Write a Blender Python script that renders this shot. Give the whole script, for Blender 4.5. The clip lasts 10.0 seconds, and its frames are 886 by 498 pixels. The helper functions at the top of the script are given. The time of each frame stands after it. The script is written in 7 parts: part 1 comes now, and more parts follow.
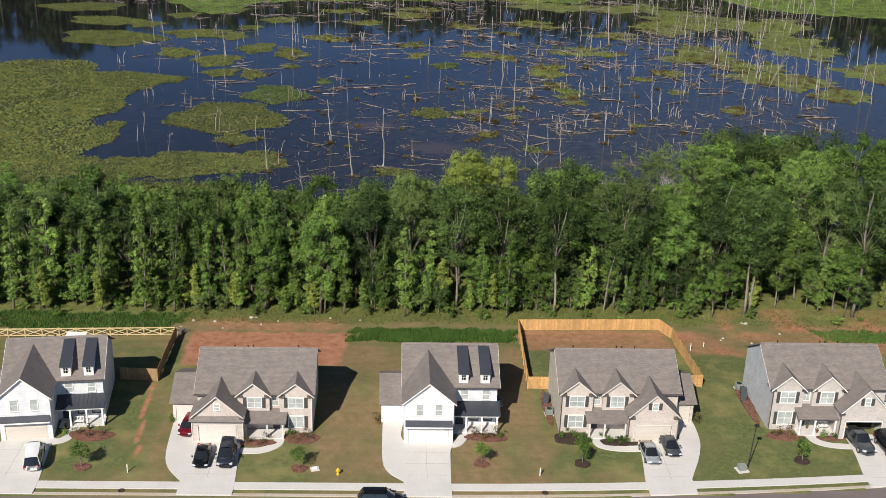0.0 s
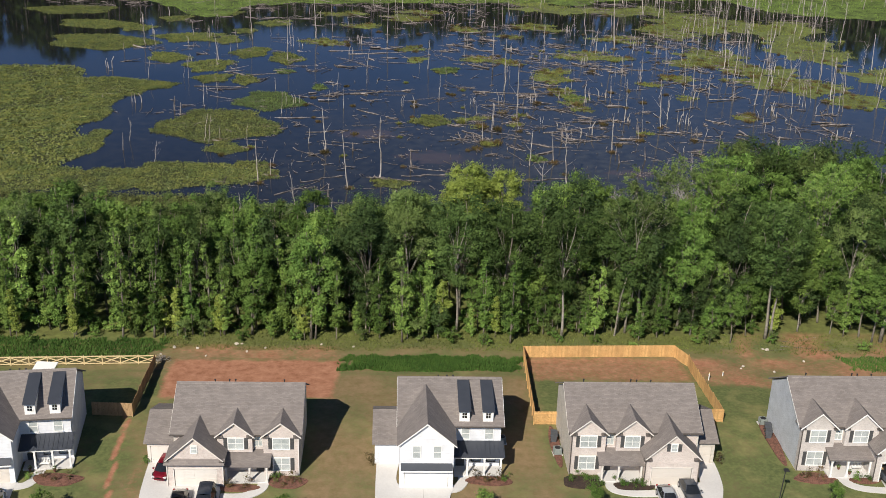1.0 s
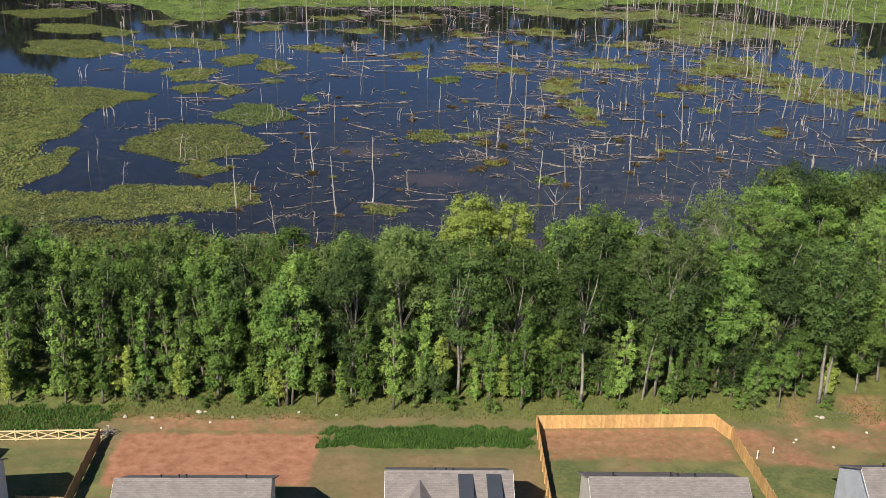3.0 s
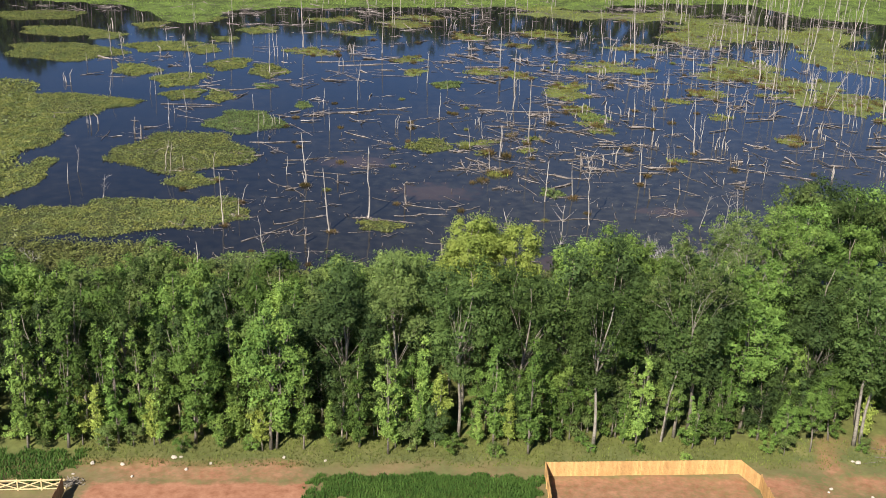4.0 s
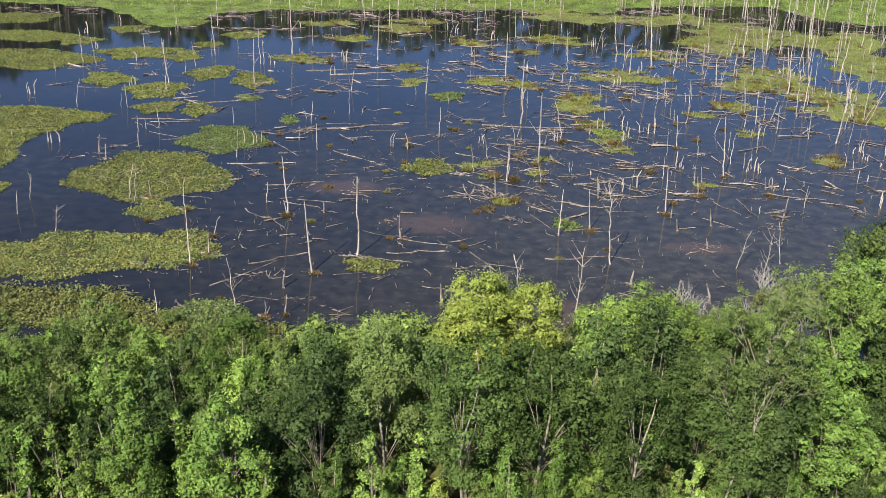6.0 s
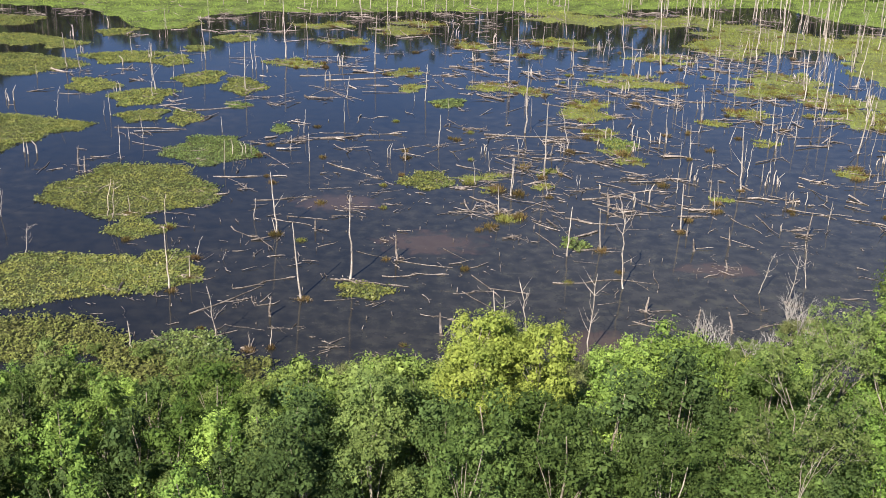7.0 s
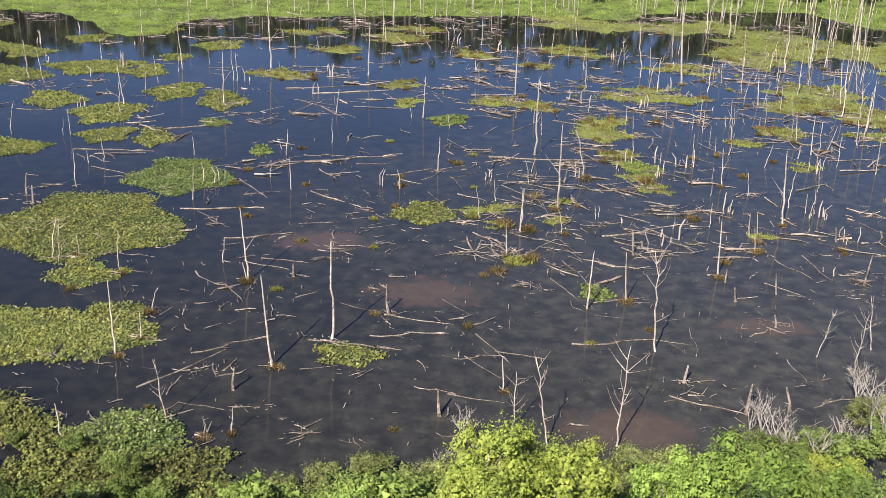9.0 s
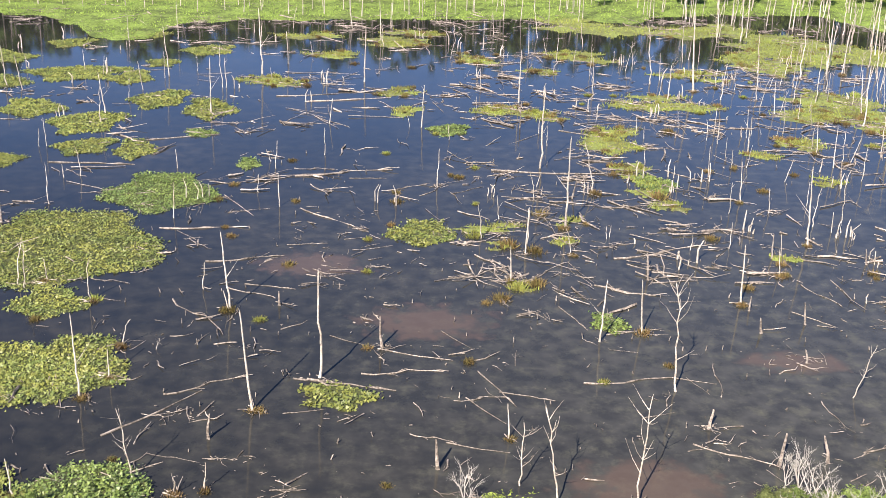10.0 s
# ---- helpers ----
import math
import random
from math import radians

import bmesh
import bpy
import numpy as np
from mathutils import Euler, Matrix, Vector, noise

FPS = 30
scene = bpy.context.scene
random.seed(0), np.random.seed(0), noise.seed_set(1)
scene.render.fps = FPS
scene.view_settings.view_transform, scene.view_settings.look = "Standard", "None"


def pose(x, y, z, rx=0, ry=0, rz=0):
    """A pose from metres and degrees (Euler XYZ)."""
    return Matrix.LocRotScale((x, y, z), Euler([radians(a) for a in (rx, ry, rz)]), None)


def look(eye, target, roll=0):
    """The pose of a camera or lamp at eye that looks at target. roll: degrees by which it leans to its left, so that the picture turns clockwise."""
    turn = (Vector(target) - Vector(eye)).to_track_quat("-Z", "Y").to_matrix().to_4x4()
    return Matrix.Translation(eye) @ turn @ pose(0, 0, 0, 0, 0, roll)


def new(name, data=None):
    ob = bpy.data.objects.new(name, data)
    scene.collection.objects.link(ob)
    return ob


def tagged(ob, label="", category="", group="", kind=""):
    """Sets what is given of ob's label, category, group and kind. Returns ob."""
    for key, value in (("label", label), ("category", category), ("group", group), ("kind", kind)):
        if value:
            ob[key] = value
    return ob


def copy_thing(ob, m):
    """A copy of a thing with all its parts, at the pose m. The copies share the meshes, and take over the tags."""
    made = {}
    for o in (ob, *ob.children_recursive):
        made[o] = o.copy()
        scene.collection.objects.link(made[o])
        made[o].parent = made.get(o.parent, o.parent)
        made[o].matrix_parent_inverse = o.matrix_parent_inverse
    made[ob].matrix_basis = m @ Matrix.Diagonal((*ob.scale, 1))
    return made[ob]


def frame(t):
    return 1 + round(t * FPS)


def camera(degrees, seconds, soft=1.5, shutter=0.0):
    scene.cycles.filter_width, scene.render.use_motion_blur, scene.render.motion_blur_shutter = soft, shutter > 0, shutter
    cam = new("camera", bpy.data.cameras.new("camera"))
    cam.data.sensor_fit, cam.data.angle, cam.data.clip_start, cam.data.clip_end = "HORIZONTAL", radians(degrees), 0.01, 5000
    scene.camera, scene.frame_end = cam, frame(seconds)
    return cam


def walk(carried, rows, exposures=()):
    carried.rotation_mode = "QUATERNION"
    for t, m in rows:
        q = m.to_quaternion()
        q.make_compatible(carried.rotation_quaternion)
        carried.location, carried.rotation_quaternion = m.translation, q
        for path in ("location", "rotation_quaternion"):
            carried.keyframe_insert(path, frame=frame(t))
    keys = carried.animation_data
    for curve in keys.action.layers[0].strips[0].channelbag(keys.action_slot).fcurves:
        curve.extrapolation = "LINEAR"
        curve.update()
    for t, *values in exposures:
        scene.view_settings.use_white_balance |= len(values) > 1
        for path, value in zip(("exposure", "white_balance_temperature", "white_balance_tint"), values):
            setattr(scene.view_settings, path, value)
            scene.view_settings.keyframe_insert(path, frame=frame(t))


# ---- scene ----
cam = camera(43.0, 10.0, soft=0.8)
PATH = [
    (0, (-8.469, -78.582, 75.165), (-3.588, 13.928, 37.506), 1.99),
    (0.5, (-8.076, -72.802, 74.237), (-3.250, 19.745, 36.663), 1.96),
    (1, (-7.695, -66.936, 73.343), (-2.921, 25.639, 35.831), 1.94),
    (1.5, (-7.325, -60.992, 72.479), (-2.600, 31.602, 35.008), 1.93),
    (2, (-6.966, -54.975, 71.642), (-2.287, 37.629, 34.193), 1.92),
    (2.5, (-6.617, -48.894, 70.828), (-1.981, 43.715, 33.384), 1.91),
    (3, (-6.277, -42.755, 70.032), (-1.680, 49.854, 32.582), 1.91),
    (3.5, (-5.945, -36.564, 69.252), (-1.385, 56.039, 31.784), 1.91),
    (4, (-5.620, -30.329, 68.484), (-1.095, 62.265, 30.989), 1.92),
    (4.5, (-5.301, -24.057, 67.723), (-0.808, 68.526, 30.196), 1.92),
    (5, (-4.989, -17.753, 66.967), (-0.525, 74.816, 29.404), 1.93),
    (5.5, (-4.681, -11.426, 66.211), (-0.244, 81.130, 28.611), 1.94),
    (6, (-4.376, -5.082, 65.451), (0.035, 87.461, 27.817), 1.96),
    (6.5, (-4.075, 1.273, 64.685), (0.313, 93.805, 27.020), 1.97),
    (7, (-3.776, 7.631, 63.908), (0.590, 100.154, 26.219), 1.98),
    (7.5, (-3.479, 13.985, 63.116), (0.868, 106.503, 25.412), 1.99),
    (8, (-3.182, 20.329, 62.305), (1.147, 112.847, 24.600), 2.01),
    (8.5, (-2.885, 26.656, 61.473), (1.428, 119.179, 23.779), 2.02),
    (9, (-2.586, 32.959, 60.615), (1.711, 125.494, 22.949), 2.02),
    (9.5, (-2.285, 39.230, 59.728), (1.998, 131.786, 22.109), 2.03),
    (10, (-1.982, 45.465, 58.807), (2.288, 138.049, 21.258), 2.03),
]
walk(cam, [(t, look(eye, target, roll)) for t, eye, target, roll in PATH],
     [(0, 0.28, 6500, 10), (1.5, 0.28, 6450, 10), (2.7, 0.48, 6500, 10), (4, 0.84, 6550, 10), (5.5, 1.05, 6600, 11), (7, 1.20, 6800, 12),
      (8.5, 1.26, 6900, 13), (9.5, 1.36, 6900, 13), (10, 1.77, 6850, 13)])


# ---- light ----
world = bpy.data.worlds.new("sky")
scene.world = world
world.use_nodes = True
wn = world.node_tree
sky = wn.nodes.new("ShaderNodeTexSky")
sky.sky_type, sky.sun_disc = "NISHITA", False
sky.sun_elevation, sky.sun_rotation = radians(38.6), radians(205.3)
sky.air_density, sky.dust_density, sky.ozone_density, sky.altitude = 0.6, 0.0, 6.0, 1500
wn.links.new(sky.outputs[0], wn.nodes["Background"].inputs[0])
wn.nodes["Background"].inputs[1].default_value = 0.085
sun = new("sun", bpy.data.lights.new("sun", "SUN"))
sun.data.energy, sun.data.angle, sun.data.color = 5.1, radians(0.53), (1.0, 0.93, 0.82)
sun.matrix_world = look((0, 0, 0), (4.5, 9.5, -8.4))

rng = np.random.default_rng(7)


# ---- materials ----
def surf(name, color, color2=None, rough=0.8, scale=2.0, fine=30.0, amount=0.5, bump=0.0, metal=0.0, spec=0.4,
         per_object=0.0, per_island=0.0, translucent=0.0, relief=0.03):
    """A surface with colour varied at two scales, fine relief, and variation from piece to piece."""
    m = bpy.data.materials.new(name)
    m.use_nodes = True
    t = m.node_tree
    p = t.nodes["Principled BSDF"]
    p.inputs["Roughness"].default_value, p.inputs["Metallic"].default_value = rough, metal
    p.inputs["Specular IOR Level"].default_value = spec
    color2 = color2 or tuple(c * 0.72 for c in color)
    geo = t.nodes.new("ShaderNodeNewGeometry")
    big, small = t.nodes.new("ShaderNodeTexNoise"), t.nodes.new("ShaderNodeTexNoise")
    big.inputs["Scale"].default_value, small.inputs["Scale"].default_value = scale, fine
    big.inputs["Detail"].default_value, small.inputs["Detail"].default_value = 4, 3
    for n in (big, small):
        t.links.new(geo.outputs["Position"], n.inputs["Vector"])
    add = t.nodes.new("ShaderNodeMath")
    add.operation = "ADD"
    t.links.new(big.outputs[0], add.inputs[0])
    t.links.new(small.outputs[0], add.inputs[1])
    ramp = t.nodes.new("ShaderNodeMapRange")
    ramp.inputs[1].default_value, ramp.inputs[2].default_value = 1 - 0.3 / max(amount, 0.05) * 0.5, 1 + 0.3 / max(amount, 0.05) * 0.5
    t.links.new(add.outputs[0], ramp.inputs[0])
    mix = t.nodes.new("ShaderNodeMix")
    mix.data_type = "RGBA"
    mix.inputs[6].default_value, mix.inputs[7].default_value = (*color, 1), (*color2, 1)
    t.links.new(ramp.outputs[0], mix.inputs[0])
    out = mix.outputs[2]
    for strength, kind in ((per_object, "ShaderNodeObjectInfo"), (per_island, "ShaderNodeNewGeometry")):
        if strength:
            info = t.nodes.new(kind)
            value = t.nodes.new("ShaderNodeMapRange")
            value.inputs[3].default_value, value.inputs[4].default_value = 1 - strength, 1 + strength
            t.links.new(info.outputs["Random" if per_object and kind.endswith("Info") else "Random Per Island"], value.inputs[0])
            hsv = t.nodes.new("ShaderNodeHueSaturation")
            t.links.new(value.outputs[0], hsv.inputs["Value"])
            t.links.new(out, hsv.inputs["Color"])
            out = hsv.outputs[0]
    t.links.new(out, p.inputs["Base Color"])
    if bump:
        b = t.nodes.new("ShaderNodeBump")
        b.inputs["Strength"].default_value, b.inputs["Distance"].default_value = bump, relief
        t.links.new(add.outputs[0], b.inputs["Height"])
        t.links.new(b.outputs[0], p.inputs["Normal"])
    if translucent:
        tr, sh = t.nodes.new("ShaderNodeBsdfTranslucent"), t.nodes.new("ShaderNodeMixShader")
        t.links.new(out, tr.inputs[0])
        sh.inputs[0].default_value = translucent
        t.links.new(p.outputs[0], sh.inputs[1])
        t.links.new(tr.outputs[0], sh.inputs[2])
        t.links.new(sh.outputs[0], t.nodes["Material Output"].inputs[0])
    return m


def courses(name, color, color2, joint, width, height, mortar, rough=0.85, rows_on="z"):
    """Bricks, shingles or boards laid in courses, in metres; rows run along z on walls or down the slope (y) on roofs."""
    m = surf(name, color, color2, rough=rough)
    t = m.node_tree
    p = t.nodes["Principled BSDF"]
    geo, sep, comb = t.nodes.new("ShaderNodeNewGeometry"), t.nodes.new("ShaderNodeSeparateXYZ"), t.nodes.new("ShaderNodeCombineXYZ")
    t.links.new(geo.outputs["Position"], sep.inputs[0])
    along = t.nodes.new("ShaderNodeMath")
    along.operation = "ADD"
    t.links.new(sep.outputs[0], along.inputs[0])
    if rows_on == "z":
        t.links.new(sep.outputs[1], along.inputs[1])
    else:
        along.inputs[1].default_value = 0
    t.links.new(along.outputs[0], comb.inputs[0])
    t.links.new(sep.outputs[2 if rows_on == "z" else 1], comb.inputs[1])
    brick = t.nodes.new("ShaderNodeTexBrick")
    t.links.new(comb.outputs[0], brick.inputs["Vector"])
    brick.inputs["Color1"].default_value, brick.inputs["Color2"].default_value = (*color, 1), (*color2, 1)
    brick.inputs["Mortar"].default_value = (*joint, 1)
    for key, value in (("Scale", 1), ("Brick Width", width), ("Row Height", height), ("Mortar Size", mortar), ("Bias", 0.0)):
        brick.inputs[key].default_value = value
    noise_big = t.nodes.new("ShaderNodeTexNoise")
    noise_big.inputs["Scale"].default_value, noise_big.inputs["Detail"].default_value = 0.9, 5
    t.links.new(geo.outputs["Position"], noise_big.inputs["Vector"])
    value = t.nodes.new("ShaderNodeMapRange")
    value.inputs[3].default_value, value.inputs[4].default_value = 0.75, 1.25
    t.links.new(noise_big.outputs[0], value.inputs[0])
    hsv = t.nodes.new("ShaderNodeHueSaturation")
    t.links.new(value.outputs[0], hsv.inputs["Value"])
    t.links.new(brick.outputs[0], hsv.inputs["Color"])
    t.links.new(hsv.outputs[0], p.inputs["Base Color"])
    b = t.nodes.new("ShaderNodeBump")
    b.inputs["Strength"].default_value, b.inputs["Distance"].default_value = 0.5, 0.02
    t.links.new(brick.outputs["Fac"], b.inputs["Height"])
    b.invert = True
    t.links.new(b.outputs[0], p.inputs["Normal"])
    return m


def leaf(name, color, color2, per_object=0.28, translucent=0.3, rough=0.7, spec=0.15, per_island=0.34):
    return surf(name, color, color2, rough=rough, scale=0.3, fine=1.5, amount=0.8, spec=spec, per_object=per_object, per_island=per_island, translucent=translucent)


def foliage(name, color, color2, per_object=0.36, per_island=0.30):
    return leaf(name, color, color2, per_object=per_object, per_island=per_island, translucent=0.25, rough=0.6, spec=0.06)


M_ROOF = courses("shingles", (0.226, 0.198, 0.180), (0.176, 0.153, 0.141), (0.150, 0.131, 0.122), 0.42, 0.15, 0.012, rows_on="y")
M_BRICK_TAN = courses("tan_brick", (0.575, 0.485, 0.44), (0.45, 0.375, 0.335), (0.58, 0.54, 0.50), 0.22, 0.08, 0.012)
M_BRICK_GREY = courses("grey_brick", (0.54, 0.485, 0.45), (0.42, 0.375, 0.345), (0.54, 0.51, 0.48), 0.22, 0.08, 0.012)
M_SIDING_TAN = courses("tan_siding", (0.53, 0.49, 0.43), (0.51, 0.47, 0.41), (0.36, 0.33, 0.29), 4.0, 0.18, 0.012)
M_SIDING_GREY = courses("grey_siding", (0.50, 0.52, 0.55), (0.48, 0.50, 0.53), (0.34, 0.36, 0.38), 4.0, 0.18, 0.012)
M_SIDING_WHITE = courses("white_siding", (0.66, 0.67, 0.69), (0.64, 0.65, 0.67), (0.52, 0.53, 0.55), 30.0, 0.35, 0.008, rough=0.6)
M_WHITE = surf("white_paint", (0.80, 0.79, 0.76), (0.70, 0.69, 0.66), rough=0.5, scale=0.6, amount=0.3)
M_DOOR_TAN = surf("almond_paint", (0.60, 0.55, 0.49), (0.53, 0.485, 0.43), rough=0.5, scale=0.6, amount=0.3)
M_TRIM_TAN = surf("cream_paint", (0.68, 0.64, 0.59), (0.60, 0.56, 0.51), rough=0.5, amount=0.3)
M_METAL_ROOF = surf("charcoal_metal", (0.055, 0.06, 0.072), (0.035, 0.04, 0.05), rough=0.45, scale=0.8, amount=0.4, spec=0.5)
M_SHUTTER = surf("charcoal_shutter", (0.075, 0.075, 0.075), (0.05, 0.05, 0.05), rough=0.6)
M_GUTTER = surf("brown_gutter", (0.10, 0.085, 0.075), (0.07, 0.06, 0.055), rough=0.5)
M_GLASS = surf("window_glass", (0.50, 0.53, 0.52), (0.27, 0.295, 0.29), rough=0.06, scale=0.7, amount=0.6, spec=0.8)
M_DARK = surf("opening_shade", (0.015, 0.014, 0.013), (0.03, 0.028, 0.025), rough=0.9)
M_CONCRETE = surf("concrete", (0.63, 0.61, 0.585), (0.54, 0.52, 0.495), rough=0.85, scale=0.35, fine=6.0, amount=0.45, bump=0.1)
M_JOINT = surf("joint_grime", (0.36, 0.34, 0.31), (0.28, 0.26, 0.24), rough=0.95)
M_KERB = surf("kerb_concrete", (0.50, 0.46, 0.40), (0.42, 0.34, 0.26), rough=0.9, scale=0.25, fine=4.0, amount=0.6)
M_ASPHALT = surf("asphalt", (0.19, 0.155, 0.15), (0.14, 0.115, 0.11), rough=0.9, scale=0.3, fine=12.0, amount=0.5, bump=0.2)
M_MULCH = surf("red_mulch", (0.20, 0.095, 0.065), (0.095, 0.045, 0.032), rough=0.95, scale=2.0, fine=9.0, amount=0.9, bump=0.8)
M_MULCH_DARK = surf("dark_mulch", (0.06, 0.038, 0.028), (0.03, 0.02, 0.016), rough=0.95, scale=2.0, fine=9.0, amount=0.9, bump=0.8)
M_CEDAR = surf("new_cedar", (0.55, 0.34, 0.14), (0.44, 0.255, 0.10), rough=0.75, scale=1.5, fine=9.0, amount=0.7, bump=0.2, per_object=0.08, per_island=0.16)
M_PINE = surf("raw_pine", (0.62, 0.50, 0.28), (0.50, 0.38, 0.20), rough=0.75, scale=1.5, fine=9.0, amount=0.6, per_island=0.12)
M_BROWN_FENCE = surf("tan_fence", (0.40, 0.27, 0.14), (0.30, 0.19, 0.10), rough=0.8, scale=1.5, fine=9.0, amount=0.6, per_island=0.16)
M_DEADWOOD = surf("bleached_wood", (0.40, 0.36, 0.325), (0.20, 0.172, 0.148), rough=0.85, scale=0.6, fine=5.0, amount=0.8, bump=0.4, per_object=0.22, per_island=0.1)
M_TWIG = surf("grey_twigs", (0.35, 0.335, 0.318), (0.20, 0.188, 0.176), rough=0.9, scale=0.6, fine=5.0, amount=0.7, per_object=0.15)
M_WETWOOD = surf("weathered_log", (0.245, 0.210, 0.190), (0.066, 0.054, 0.047), rough=0.8, scale=0.5, fine=4.0, amount=0.9, bump=0.4, per_object=0.28, per_island=0.42)
M_BARK = surf("grey_bark", (0.25, 0.22, 0.18), (0.11, 0.095, 0.075), rough=0.9, scale=1.0, fine=6.0, amount=0.8, bump=0.5, per_object=0.25)
M_PALE_BARK = surf("pale_bark", (0.31, 0.285, 0.24), (0.15, 0.13, 0.105), rough=0.9, scale=1.0, fine=6.0, amount=0.8, bump=0.4)
M_OAK = foliage("oak_leaves", (0.089, 0.136, 0.039), (0.051, 0.087, 0.025))
M_GUM = foliage("gum_leaves", (0.206, 0.298, 0.069), (0.131, 0.211, 0.053))
M_MAPLE = foliage("maple_leaves", (0.144, 0.227, 0.052), (0.089, 0.158, 0.037))
M_LIME = foliage("yellow_green_leaves", (0.285, 0.340, 0.076), (0.211, 0.274, 0.061), per_object=0.08)
M_WILLOW = foliage("willow_leaves", (0.186, 0.250, 0.069), (0.125, 0.183, 0.049), per_object=0.2)
M_SCRUB = foliage("scrub_willow_leaves", (0.168, 0.190, 0.078), (0.112, 0.134, 0.054), per_object=0.25)
M_DARK_OAK = foliage("shaded_oak_leaves", (0.070, 0.109, 0.035), (0.044, 0.075, 0.026))
M_DULL = foliage("dull_leaves", (0.147, 0.197, 0.061), (0.097, 0.142, 0.044))
M_PAD = leaf("lily_pads", (0.152, 0.160, 0.038), (0.082, 0.110, 0.030), per_object=0.12, translucent=0.15, rough=0.5, spec=0.4)
M_PAD_GREEN = leaf("green_pads", (0.120, 0.160, 0.042), (0.062, 0.098, 0.028), per_object=0.1, translucent=0.15, rough=0.5, spec=0.4, per_island=0.5)
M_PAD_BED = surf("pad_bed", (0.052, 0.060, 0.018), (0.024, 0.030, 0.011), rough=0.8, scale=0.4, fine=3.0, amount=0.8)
M_MARSH = leaf("marsh_grass", (0.180, 0.250, 0.055), (0.120, 0.185, 0.040), per_object=0.15, translucent=0.2)
M_BANK = leaf("bank_grass", (0.190, 0.232, 0.055), (0.130, 0.136, 0.042), per_object=0.15, translucent=0.2)
M_TANGLE = leaf("tangled_plants", (0.128, 0.150, 0.043), (0.082, 0.086, 0.031), per_object=0.15, translucent=0.2, per_island=0.5)
M_MARSH_BED = surf("marsh_bed", (0.140, 0.175, 0.044), (0.070, 0.074, 0.030), rough=0.9, scale=0.15, fine=1.2, amount=0.8)
M_SHORE_BED = surf("shore_turf", (0.140, 0.200, 0.050), (0.052, 0.068, 0.026), rough=0.95, scale=0.16, fine=1.6, amount=0.8, bump=0.6, relief=0.3, spec=0.1)
M_SEDGE = leaf("mixed_sedge", (0.180, 0.215, 0.048), (0.140, 0.130, 0.040), per_object=0.15, translucent=0.2)
M_RUST = leaf("rusty_sedge", (0.125, 0.082, 0.038), (0.095, 0.082, 0.030), per_object=0.3, translucent=0.15)
M_TALL_GRASS = leaf("tall_grass", (0.105, 0.190, 0.042), (0.066, 0.135, 0.030), translucent=0.3, per_object=0.05, per_island=0.2)
M_RUBBER = surf("tyre_rubber", (0.02, 0.02, 0.02), (0.03, 0.03, 0.03), rough=0.85)
M_RIM = surf("alloy_rim", (0.45, 0.45, 0.46), (0.35, 0.35, 0.36), rough=0.35, metal=0.8)
M_CARGLASS = surf("car_glass", (0.012, 0.014, 0.016), (0.02, 0.022, 0.025), rough=0.05, spec=0.7)
M_LAMP = surf("lamp_lens", (0.65, 0.66, 0.68), (0.5, 0.5, 0.52), rough=0.15)
M_BLACK = surf("black_paint", (0.02, 0.02, 0.022), (0.03, 0.03, 0.03), rough=0.45)
M_GREY_PLASTIC = surf("grey_plastic", (0.085, 0.09, 0.10), (0.06, 0.065, 0.07), rough=0.6)
M_GREEN_BOX = surf("utility_grey", (0.24, 0.27, 0.25), (0.19, 0.21, 0.20), rough=0.6)
M_YELLOW = surf("hydrant_yellow", (0.70, 0.50, 0.03), (0.55, 0.38, 0.02), rough=0.5)


